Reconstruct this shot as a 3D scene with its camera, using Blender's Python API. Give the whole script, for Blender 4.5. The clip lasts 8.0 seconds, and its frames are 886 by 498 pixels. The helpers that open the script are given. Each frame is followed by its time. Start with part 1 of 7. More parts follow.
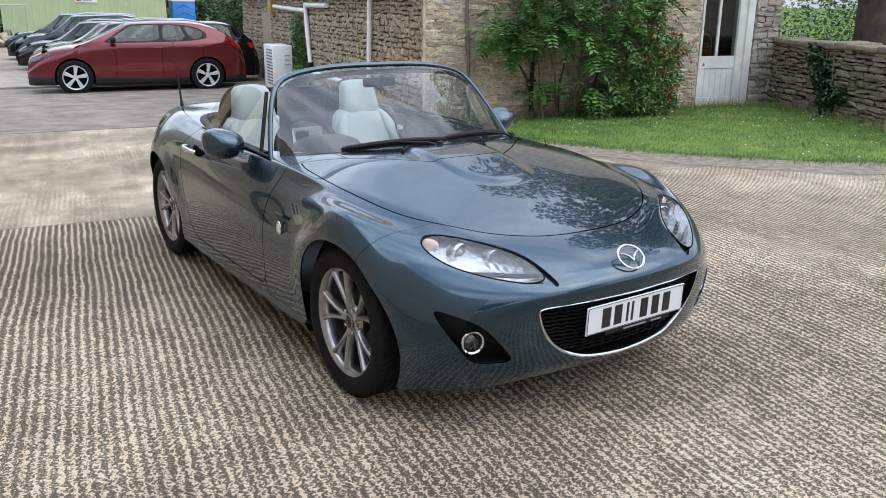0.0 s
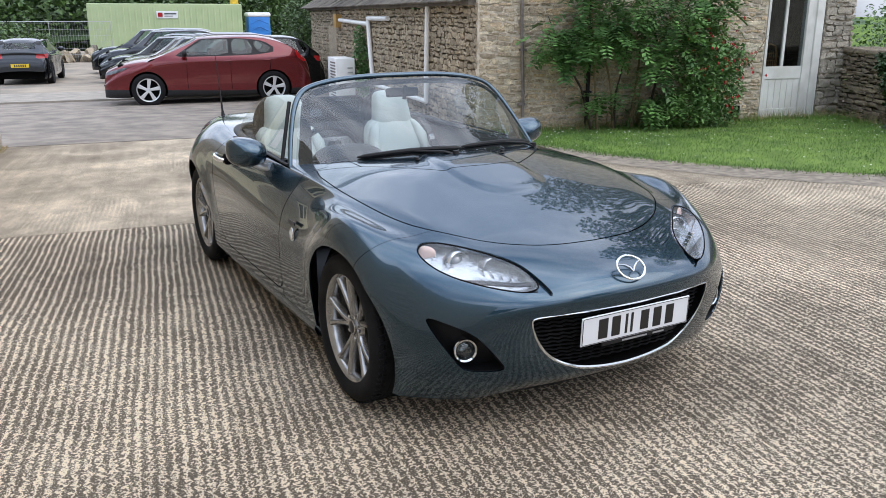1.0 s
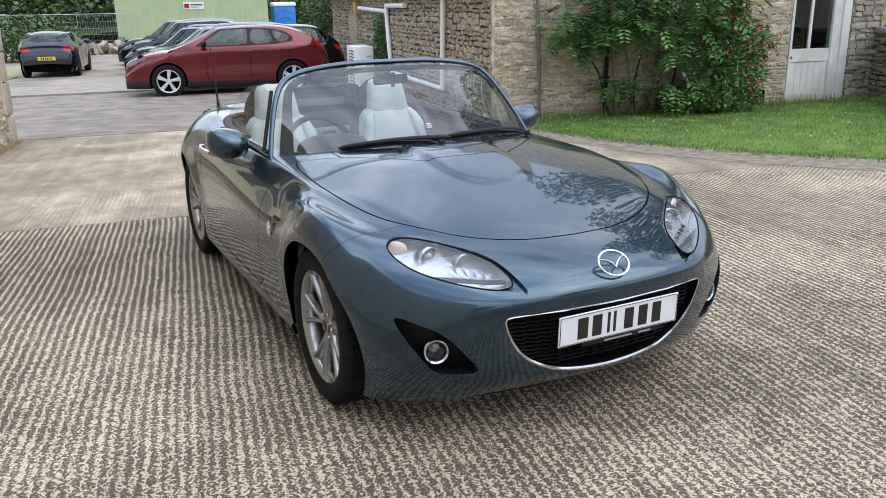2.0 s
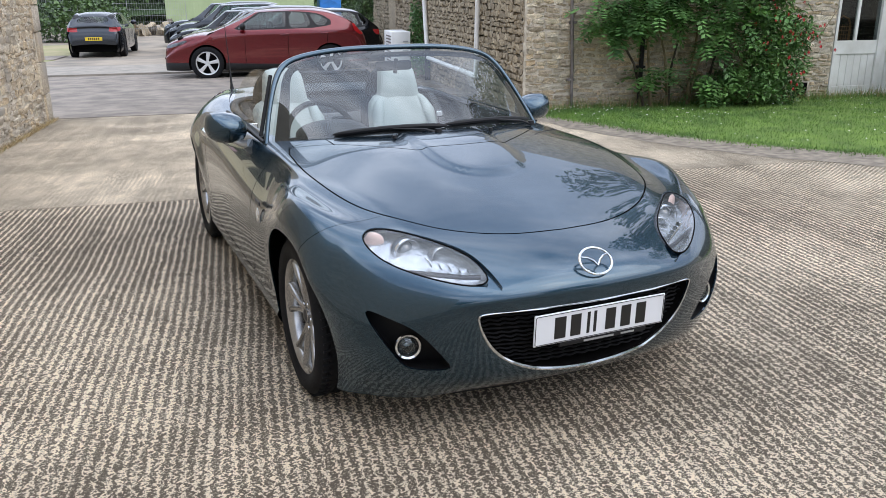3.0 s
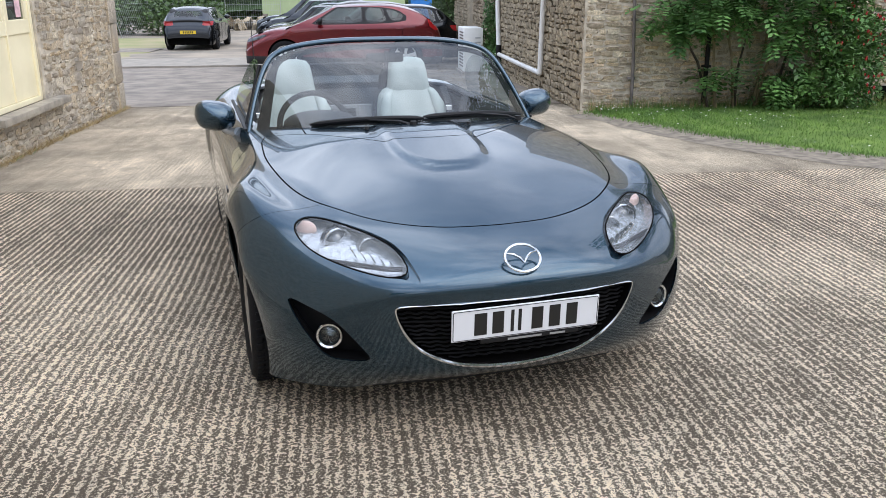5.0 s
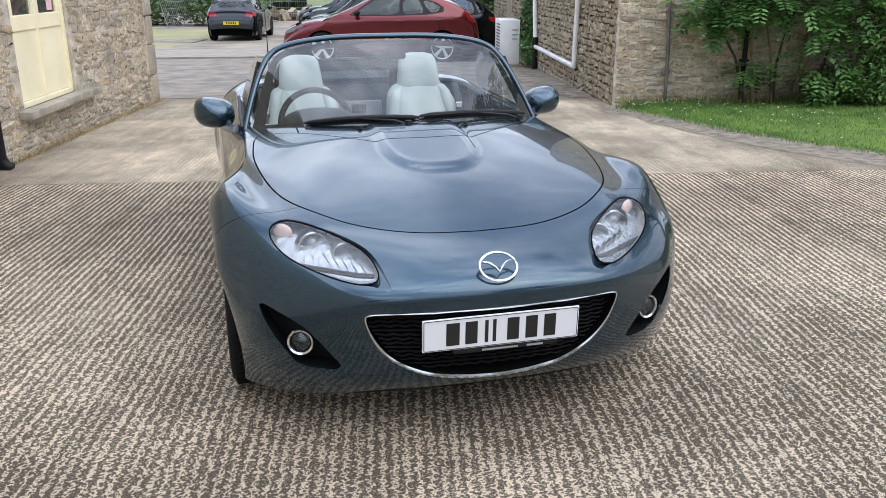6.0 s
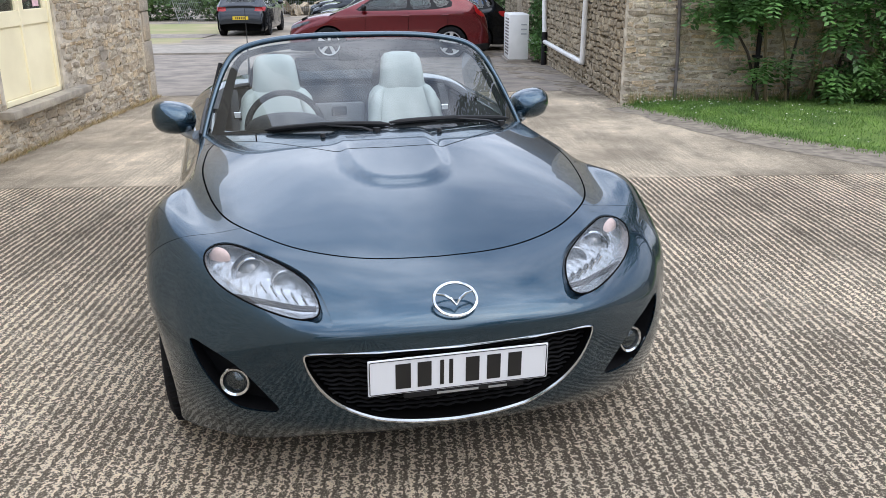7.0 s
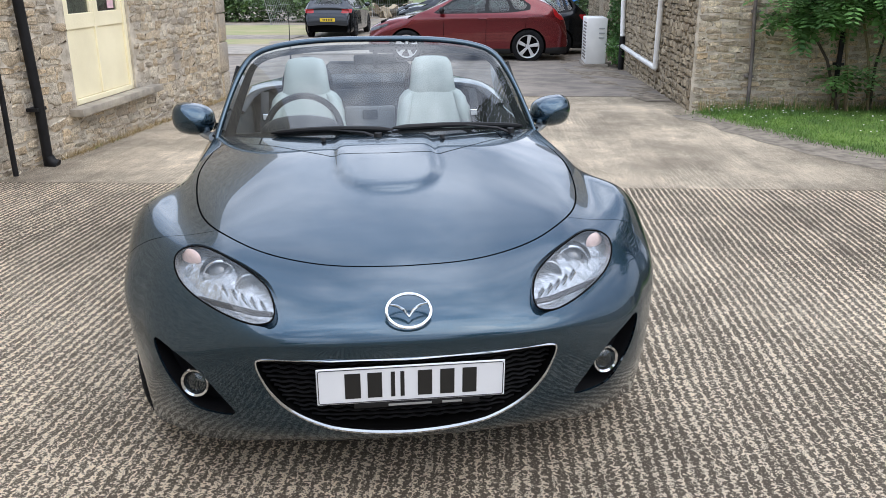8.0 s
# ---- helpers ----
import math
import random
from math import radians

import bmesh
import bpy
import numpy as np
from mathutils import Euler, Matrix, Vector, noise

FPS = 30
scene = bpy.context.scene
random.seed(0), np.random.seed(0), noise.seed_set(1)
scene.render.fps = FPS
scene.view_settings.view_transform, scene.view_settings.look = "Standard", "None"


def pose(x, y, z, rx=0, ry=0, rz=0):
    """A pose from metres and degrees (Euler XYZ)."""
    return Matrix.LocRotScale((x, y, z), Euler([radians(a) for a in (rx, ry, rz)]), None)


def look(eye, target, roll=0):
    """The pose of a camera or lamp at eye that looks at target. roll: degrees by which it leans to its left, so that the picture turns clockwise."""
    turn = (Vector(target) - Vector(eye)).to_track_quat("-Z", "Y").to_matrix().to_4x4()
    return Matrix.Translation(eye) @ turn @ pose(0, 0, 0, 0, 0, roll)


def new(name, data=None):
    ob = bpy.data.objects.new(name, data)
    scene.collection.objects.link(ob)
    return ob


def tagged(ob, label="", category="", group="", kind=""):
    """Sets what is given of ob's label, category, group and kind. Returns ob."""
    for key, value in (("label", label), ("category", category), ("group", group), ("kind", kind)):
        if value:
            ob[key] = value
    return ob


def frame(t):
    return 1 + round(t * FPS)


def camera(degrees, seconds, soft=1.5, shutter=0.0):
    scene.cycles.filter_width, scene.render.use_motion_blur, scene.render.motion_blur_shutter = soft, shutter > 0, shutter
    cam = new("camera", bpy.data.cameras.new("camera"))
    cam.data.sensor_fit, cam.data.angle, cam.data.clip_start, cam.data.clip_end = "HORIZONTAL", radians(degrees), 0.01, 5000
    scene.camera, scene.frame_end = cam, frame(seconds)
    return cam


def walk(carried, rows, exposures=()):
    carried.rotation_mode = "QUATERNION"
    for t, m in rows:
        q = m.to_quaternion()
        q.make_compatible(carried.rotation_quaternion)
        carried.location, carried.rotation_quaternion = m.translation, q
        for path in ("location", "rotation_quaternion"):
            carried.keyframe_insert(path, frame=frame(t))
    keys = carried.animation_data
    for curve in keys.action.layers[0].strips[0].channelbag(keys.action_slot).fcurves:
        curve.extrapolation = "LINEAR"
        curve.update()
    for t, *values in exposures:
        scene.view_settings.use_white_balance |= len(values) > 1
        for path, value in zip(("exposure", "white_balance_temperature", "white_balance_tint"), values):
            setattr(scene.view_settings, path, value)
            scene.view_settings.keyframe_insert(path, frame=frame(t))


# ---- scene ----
cam = camera(56.8, 8.0, soft=0.6)
PATH = [
    (0, (-2.251, -1.937, 1.533), (-1.159, -0.363, 0.958), 0.6),
    (0.5, (-2.116, -2.035, 1.533), (-1.11, -0.397, 0.981), 0.4),
    (1, (-2.027, -2.097, 1.523), (-1.078, -0.424, 0.975), -0.0),
    (1.5, (-1.92, -2.096, 1.509), (-1.006, -0.405, 0.957), -0.6),
    (2, (-1.767, -2.059, 1.502), (-0.887, -0.357, 0.927), -0.9),
    (2.2, (-1.726, -2.044, 1.505), (-0.859, -0.34, 0.916), -0.8),
    (3.3, (-1.429, -2.136, 1.486), (-0.714, -0.369, 0.881), 0.4),
    (3.5, (-1.357, -2.182, 1.476), (-0.691, -0.394, 0.878), 0.6),
    (4, (-1.249, -2.266, 1.47), (-0.619, -0.466, 0.867), -0.2),
    (4.5, (-1.128, -2.266, 1.463), (-0.515, -0.461, 0.857), -0.1),
    (6, (-0.772, -2.24, 1.497), (-0.301, -0.401, 0.866), -0.0),
    (6.5, (-0.626, -2.108, 1.486), (-0.187, -0.267, 0.838), -0.1),
    (7, (-0.515, -1.978, 1.497), (-0.083, -0.134, 0.853), -0.2),
    (7.5, (-0.346, -1.962, 1.491), (0.022, -0.104, 0.85), -0.0),
    (8, (-0.152, -1.994, 1.505), (0.073, -0.112, 0.867), -0.2),
]
walk(cam, [(t, look(eye, target, roll)) for t, eye, target, roll in PATH])


# ---------------------------------------------------------------- world, sun, exposure
def make_world():
    w = bpy.data.worlds.new("overcast_sky")
    scene.world = w
    w.use_nodes = True
    nt = w.node_tree
    bg = nt.nodes["Background"]
    sky = nt.nodes.new("ShaderNodeTexSky")
    sky.sky_type = "NISHITA"
    sky.sun_disc = False
    sky.sun_elevation, sky.sun_rotation = radians(49), radians(SUN_TURN)
    sky.air_density, sky.dust_density, sky.ozone_density = 1.0, 2.5, 1.0
    # broken cloud cover over the blue
    tc = nt.nodes.new("ShaderNodeTexCoord")
    mp = nt.nodes.new("ShaderNodeMapping")
    mp.inputs["Scale"].default_value = (1.0, 1.0, 1.7)
    mp.inputs["Rotation"].default_value = (0.0, 0.0, 0.6)
    no = nt.nodes.new("ShaderNodeTexNoise")
    no.inputs["Scale"].default_value, no.inputs["Detail"].default_value = 2.0, 7.0
    no.inputs["Roughness"].default_value = 0.55
    ra = nt.nodes.new("ShaderNodeValToRGB")
    ra.color_ramp.elements[0].position, ra.color_ramp.elements[1].position = 0.31, 0.58
    no2 = nt.nodes.new("ShaderNodeTexNoise")
    no2.inputs["Scale"].default_value, no2.inputs["Detail"].default_value = 3.0, 6.0
    ra2 = nt.nodes.new("ShaderNodeValToRGB")
    ra2.color_ramp.elements[0].position, ra2.color_ramp.elements[1].position = 0.40, 0.62
    ra2.color_ramp.elements[0].color = (5.6, 6.6, 8.6, 1)
    ra2.color_ramp.elements[1].color = (13.0, 13.8, 15.7, 1)
    mix = nt.nodes.new("ShaderNodeMix")
    mix.data_type = "RGBA"
    # an overcast sky is three times brighter overhead than at the horizon
    sep = nt.nodes.new("ShaderNodeSeparateXYZ")
    rise = nt.nodes.new("ShaderNodeMapRange")
    rise.inputs["To Min"].default_value, rise.inputs["To Max"].default_value = 0.52, 1.56
    dome = nt.nodes.new("ShaderNodeMix")
    dome.data_type, dome.blend_type = "RGBA", "MULTIPLY"
    dome.inputs["Factor"].default_value = 1.0
    L = nt.links.new
    L(tc.outputs["Generated"], sep.inputs[0])
    L(sep.outputs["Z"], rise.inputs["Value"])
    L(tc.outputs["Generated"], mp.inputs["Vector"])
    L(mp.outputs["Vector"], no.inputs["Vector"])
    L(mp.outputs["Vector"], no2.inputs["Vector"])
    L(no.outputs["Fac"], ra.inputs["Fac"])
    L(no2.outputs["Fac"], ra2.inputs["Fac"])
    L(ra.outputs["Color"], mix.inputs["Factor"])
    L(sky.outputs["Color"], mix.inputs["A"])
    L(ra2.outputs["Color"], mix.inputs["B"])
    L(mix.outputs["Result"], dome.inputs["A"])
    L(rise.outputs["Result"], dome.inputs["B"])
    L(dome.outputs["Result"], bg.inputs["Color"])
    bg.inputs["Strength"].default_value = 0.15


SUN_TURN = 138.0
make_world()
sun = new("sun", bpy.data.lights.new("sun", "SUN"))
sun.data.energy, sun.data.angle, sun.data.color = 0.75, radians(60), (1.0, 0.96, 0.9)
sun.matrix_world = look((4.0, -4.5, 7.0), (0.0, 0.0, 0.0))
scene.view_settings.exposure = 0.34


# ---------------------------------------------------------------- small builders
def part(name, bm, material, parent, label=""):
    me = bpy.data.meshes.new(name)
    bm.to_mesh(me)
    bm.free()
    for m in (material if isinstance(material, (list, tuple)) else [material]):
        me.materials.append(m)
    ob = new(name, me)
    ob.parent = parent
    if label:
        ob["label"] = label
    return ob


def empty(name, m=None):
    ob = new(name)
    ob.empty_display_size = 0.2
    if m is not None:
        ob.matrix_basis = m
    return ob


def smooth(bm, angle=None):
    for f in bm.faces:
        f.smooth = True
    if angle:
        for e in bm.edges:
            if len(e.link_faces) == 2 and e.calc_face_angle(0) > radians(angle):
                e.smooth = False
    return bm


def box(x0, x1, y0, y1, z0, z1, bevel=0.0, bm=None, m=None, seg=2):
    own = bmesh.new()
    bmesh.ops.create_cube(own, size=1)
    for v in own.verts:
        v.co = Vector((x0 + (x1 - x0) * (v.co.x + .5), y0 + (y1 - y0) * (v.co.y + .5), z0 + (z1 - z0) * (v.co.z + .5)))
    if bevel:
        bmesh.ops.bevel(own, geom=own.edges[:], offset=bevel, segments=seg, profile=0.5, affect="EDGES")
    if m is not None:
        own.transform(m)
    return own if bm is None else join(bm, own)


def join(bm, other):
    me = bpy.data.meshes.new("t")
    other.to_mesh(me)
    other.free()
    bm.from_mesh(me)
    bpy.data.meshes.remove(me)
    return bm


def grid(rows, closed=False, bm=None, material_index=0):
    """A skin through rows of points."""
    bm = bm or bmesh.new()
    vs = [[bm.verts.new(p) for p in r] for r in rows]
    n = len(vs[0])
    for i in range(len(vs) - 1):
        for j in range(n if closed else n - 1):
            k = (j + 1) % n
            f = bm.faces.new((vs[i][j], vs[i][k], vs[i + 1][k], vs[i + 1][j]))
            f.material_index = material_index
    return bm


def tube(path, radius, sides=8, closed=False, bm=None, flat=1.0):
    """A round bar along a path; radius may be a list."""
    path = [Vector(p) for p in path]
    n = len(path)
    rows = []
    side = None
    for i, p in enumerate(path):
        a, b = path[(i - 1) % n if closed else max(i - 1, 0)], path[(i + 1) % n if closed else min(i + 1, n - 1)]
        d = (b - a).normalized()
        ref = Vector((0, 0, 1)) if abs(d.z) < 0.9 else Vector((1, 0, 0))
        s = d.cross(ref).normalized()
        if side is not None and s.dot(side) < 0:
            s = -s
        side = s
        u = s.cross(d).normalized()
        r = radius[i] if isinstance(radius, (list, tuple)) else radius
        rows.append([p + r * (math.cos(t) * s + flat * math.sin(t) * u) for t in [2 * math.pi * k / sides for k in range(sides)]])
    if closed:
        rows.append(rows[0])
    bm = grid(rows, closed=True, bm=bm)
    if not closed:
        bm.verts.ensure_lookup_table()
        for row in (rows[0], rows[-1]):
            c = bm.faces.new([bm.verts.new(q) for q in row])
    else:
        bmesh.ops.remove_doubles(bm, verts=bm.verts[:], dist=1e-5)
    bmesh.ops.recalc_face_normals(bm, faces=bm.faces[:])
    return smooth(bm, 40)


def lathe(profile, axis="x", sides=48, bm=None):
    """Turn (radius, along) pairs round an axis through the origin."""
    rows = []
    for r, a in profile:
        row = []
        for k in range(sides):
            t = 2 * math.pi * k / sides
            c, s = r * math.cos(t), r * math.sin(t)
            row.append({"x": (a, c, s), "y": (c, a, s), "z": (c, s, a)}[axis])
        rows.append(row)
    out = grid(rows, closed=True, bm=bm)
    bmesh.ops.recalc_face_normals(out, faces=out.faces[:])
    return smooth(out, 35)


def ellipsoid(c, r, seg=24, ring=14, power=1.0):
    bm = bmesh.new()
    bmesh.ops.create_uvsphere(bm, u_segments=seg, v_segments=ring, radius=1)
    for v in bm.verts:
        v.co = Vector([math.copysign(abs(k) ** power, k) * q for k, q in zip(v.co, r)]) + Vector(c)
    return smooth(bm)


def spline(knots, n):
    """A natural cubic through knots (array k x d), n points evenly in the parameter."""
    P = np.asarray(knots, float)
    k = len(P)
    A = np.zeros((k, k)); B = np.zeros_like(P)
    A[0, 0] = A[-1, -1] = 1
    for i in range(1, k - 1):
        A[i, i - 1], A[i, i], A[i, i + 1] = 1, 4, 1
        B[i] = 6 * (P[i + 1] - 2 * P[i] + P[i - 1])
    M = np.linalg.solve(A, B)
    t = np.linspace(0, k - 1, n)
    i = np.minimum(t.astype(int), k - 2)
    s = (t - i)[:, None]
    return P[i] * (1 - s) + P[i + 1] * s + ((1 - s) ** 3 - (1 - s)) * M[i] / 6 + (s ** 3 - s) * M[i + 1] / 6


def outline(points, n=64):
    """A closed smooth outline through points."""
    P = np.asarray(points, float)
    k = len(P)
    ext = np.vstack([P[-3:], P, P[:4]])
    S = spline(ext, (k + 6) * 40 + 1)
    return S[3 * 40:(3 + k) * 40:max(1, k * 40 // n)]


def inside(points, poly):
    """Signed distance to a closed polygon; negative inside."""
    p = np.asarray(points, float)
    a, b = np.asarray(poly, float), np.roll(np.asarray(poly, float), -1, axis=0)
    d = np.full(len(p), 1e9)
    s = np.zeros(len(p), bool)
    for q, r in zip(a, b):
        e = r - q
        w = p - q
        t = np.clip((w @ e) / max(e @ e, 1e-12), 0, 1)
        d = np.minimum(d, np.hypot(*(w - t[:, None] * e).T))
        cross = ((q[1] > p[:, 1]) != (r[1] > p[:, 1])) & (p[:, 0] < e[0] * (p[:, 1] - q[1]) / (e[1] if abs(e[1]) > 1e-12 else 1e-12) + q[0])
        s ^= cross
    return np.where(s, -d, d)


def cut(bm, f):
    """Cut the mesh along f = 0, f being a function of an array of points; returns the faces where f < 0."""
    bm.verts.ensure_lookup_table()
    val = f(np.array([v.co[:] for v in bm.verts]))
    val = np.where(np.abs(val) < 2e-4, 2e-4, val)
    vals = dict(zip(bm.verts, val))
    touched = set()
    for e in [e for e in bm.edges if vals[e.verts[0]] * vals[e.verts[1]] < 0]:
        a, b = e.verts
        t = vals[a] / (vals[a] - vals[b])
        touched.update(e.link_faces)
        _, v = bmesh.utils.edge_split(e, a, t)
        vals[v] = 0.0
    for face in list(touched):
        zero = [v for v in face.verts if vals[v] == 0.0]
        if len(zero) == 2:
            try:
                bmesh.utils.face_split(face, zero[0], zero[1])
            except ValueError:
                pass
        elif len(zero) > 2:
            for i in range(0, len(zero) - 1, 2):
                try:
                    bmesh.utils.face_split(face, zero[i], zero[i + 1])
                except ValueError:
                    pass
    out = []
    for face in bm.faces:
        s = sum(vals[v] for v in face.verts)
        if s < 0:
            out.append(face)
    return out


def take(bm, faces):
    """Move faces out of bm into a new bmesh."""
    keep = set(faces)
    other = bm.copy()
    bm.faces.index_update()
    idx = {f.index for f in keep}
    other.faces.ensure_lookup_table()
    bmesh.ops.delete(other, geom=[f for f in other.faces if f.index not in idx], context="FACES")
    bmesh.ops.delete(bm, geom=list(keep), context="FACES")
    return other


# ---------------------------------------------------------------- materials
def mat(name, color, rough=0.5, metal=0.0, vary=0.0, scale=8.0, bump=0.0, bump_scale=60.0, coat=0.0, spec=0.5, color2=None, per_object=0.0, detail=5.0):
    m = bpy.data.materials.new(name)
    m.use_nodes = True
    nt = m.node_tree
    b = nt.nodes["Principled BSDF"]
    b.inputs["Roughness"].default_value, b.inputs["Metallic"].default_value = rough, metal
    b.inputs["Coat Weight"].default_value = coat
    b.inputs["Coat Roughness"].default_value = 0.03
    b.inputs["Specular IOR Level"].default_value = spec
    b.inputs["Base Color"].default_value = (*color, 1)
    L = nt.links.new
    tc = nt.nodes.new("ShaderNodeTexCoord")
    if vary or color2:
        n = nt.nodes.new("ShaderNodeTexNoise")
        n.inputs["Scale"].default_value, n.inputs["Detail"].default_value = scale, detail
        L(tc.outputs["Object"], n.inputs["Vector"])
        r = nt.nodes.new("ShaderNodeValToRGB")
        c2 = color2 or tuple(c * (1 - vary) for c in color)
        c1 = color if color2 else tuple(min(1, c * (1 + vary)) for c in color)
        r.color_ramp.elements[0].position, r.color_ramp.elements[1].position = 0.32, 0.68
        r.color_ramp.elements[0].color, r.color_ramp.elements[1].color = (*c2, 1), (*c1, 1)
        L(n.outputs["Fac"], r.inputs["Fac"])
        col = r.outputs["Color"]
        if per_object:
            oi = nt.nodes.new("ShaderNodeObjectInfo")
            geo = nt.nodes.new("ShaderNodeNewGeometry")
            ad = nt.nodes.new("ShaderNodeMath"); ad.operation = "ADD"
            fr = nt.nodes.new("ShaderNodeMath"); fr.operation = "FRACT"
            L(oi.outputs["Random"], ad.inputs[0]); L(geo.outputs["Random Per Island"], ad.inputs[1]); L(ad.outputs[0], fr.inputs[0])
            mr = nt.nodes.new("ShaderNodeMapRange")
            mr.inputs["To Min"].default_value, mr.inputs["To Max"].default_value = 1 - per_object, 1 + per_object
            L(fr.outputs[0], mr.inputs["Value"])
            hs = nt.nodes.new("ShaderNodeHueSaturation")
            L(mr.outputs["Result"], hs.inputs["Value"])
            L(col, hs.inputs["Color"])
            col = hs.outputs["Color"]
        L(col, b.inputs["Base Color"])
    if bump:
        n2 = nt.nodes.new("ShaderNodeTexNoise")
        n2.inputs["Scale"].default_value, n2.inputs["Detail"].default_value = bump_scale, 6.0
        L(tc.outputs["Object"], n2.inputs["Vector"])
        bp = nt.nodes.new("ShaderNodeBump")
        bp.inputs["Strength"].default_value, bp.inputs["Distance"].default_value = bump, 0.01
        L(n2.outputs["Fac"], bp.inputs["Height"])
        L(bp.outputs["Normal"], b.inputs["Normal"])
    return m


def glass(name, tint=(0.9, 0.95, 0.95), rough=0.0, ior=1.45, haze=0.0):
    m = bpy.data.materials.new(name)
    m.use_nodes = True
    nt = m.node_tree
    nt.nodes.clear()
    out = nt.nodes.new("ShaderNodeOutputMaterial")
    tr = nt.nodes.new("ShaderNodeBsdfTransparent")
    tr.inputs["Color"].default_value = (*tint, 1)
    gl = nt.nodes.new("ShaderNodeBsdfGlossy")
    gl.inputs["Roughness"].default_value = rough
    lw = nt.nodes.new("ShaderNodeLayerWeight")
    lw.inputs["Blend"].default_value = 0.5
    pw = nt.nodes.new("ShaderNodeMath")
    pw.operation = "POWER"
    pw.inputs[1].default_value = 5.0
    nt.links.new(lw.outputs["Facing"], pw.inputs[0])
    fr = nt.nodes.new("ShaderNodeMapRange")
    fr.inputs["To Min"].default_value, fr.inputs["To Max"].default_value = min(.3, 1.9 * ((ior - 1) / (ior + 1)) ** 2), 1.0
    nt.links.new(pw.outputs[0], fr.inputs["Value"])
    mx = nt.nodes.new("ShaderNodeMixShader")
    nt.links.new(fr.outputs["Result"], mx.inputs["Fac"])
    body = tr.outputs["BSDF"]
    if haze:
        df, hz = nt.nodes.new("ShaderNodeBsdfDiffuse"), nt.nodes.new("ShaderNodeMixShader")
        df.inputs["Color"].default_value, hz.inputs["Fac"].default_value = (0.62, 0.66, 0.68, 1), haze
        nt.links.new(body, hz.inputs[1])
        nt.links.new(df.outputs["BSDF"], hz.inputs[2])
        body = hz.outputs["Shader"]
    nt.links.new(body, mx.inputs[1])
    nt.links.new(gl.outputs["BSDF"], mx.inputs[2])
    nt.links.new(mx.outputs["Shader"], out.inputs["Surface"])
    return m


def car_paint(name, color, coat_ior=1.5):
    m = mat(name, color, rough=0.27, metal=0.88, coat=1.0, vary=0.12, scale=900.0, detail=1.0)
    m.node_tree.nodes["Principled BSDF"].inputs["Coat Roughness"].default_value = 0.02
    m.node_tree.nodes["Principled BSDF"].inputs["Coat IOR"].default_value = coat_ior
    return m


M_PAINT = car_paint("metallic_grey_blue_paint", (0.0225, 0.0550, 0.083), 1.55)
M_BLACK = mat("black_plastic", (0.008, 0.008, 0.009), rough=0.5, spec=0.3, vary=0.2, scale=30, bump=0.05, bump_scale=300)
M_GAP = mat("dark_gap", (0.005, 0.005, 0.005), rough=0.95, spec=0.05)
M_RUBBER = mat("tyre_rubber", (0.009, 0.009, 0.010), rough=0.8, spec=0.2, vary=0.35, scale=12, bump=0.2, bump_scale=120)
M_CHROME = mat("chrome", (0.74, 0.75, 0.77), rough=0.06, metal=1.0)
M_BRIGHT = mat("satin_chrome", (0.70, 0.71, 0.72), rough=0.12, metal=1.0)
M_ALLOY = mat("gunmetal_alloy", (0.36, 0.355, 0.35), rough=0.22, metal=0.9, vary=0.1, scale=14)
M_GLASS = glass("clear_glass", (0.80, 0.86, 0.85), ior=1.5)
M_TINT = glass("car_side_glass", (0.35, 0.42, 0.42), ior=1.55)
M_LENS = glass("lamp_lens", (0.95, 0.96, 0.97), ior=1.33, haze=0.05)
M_LAMP = mat("lamp_reflector", (0.46, 0.48, 0.50), rough=0.27, metal=0.75, vary=0.18, scale=40, bump=0.5, bump_scale=46)
M_LEATHER = mat("pale_grey_leather", (0.37, 0.42, 0.40), rough=0.55, vary=0.06, scale=9, bump=0.12, bump_scale=220)
M_TRIM = mat("dark_interior_plastic", (0.020, 0.022, 0.024), rough=0.65, spec=0.3, vary=0.15, scale=20, bump=0.1, bump_scale=400)
M_WHITE_PLATE = mat("plate_white", (0.70, 0.71, 0.73), rough=0.3)
M_INK = mat("plate_black", (0.012, 0.012, 0.012), rough=0.35)


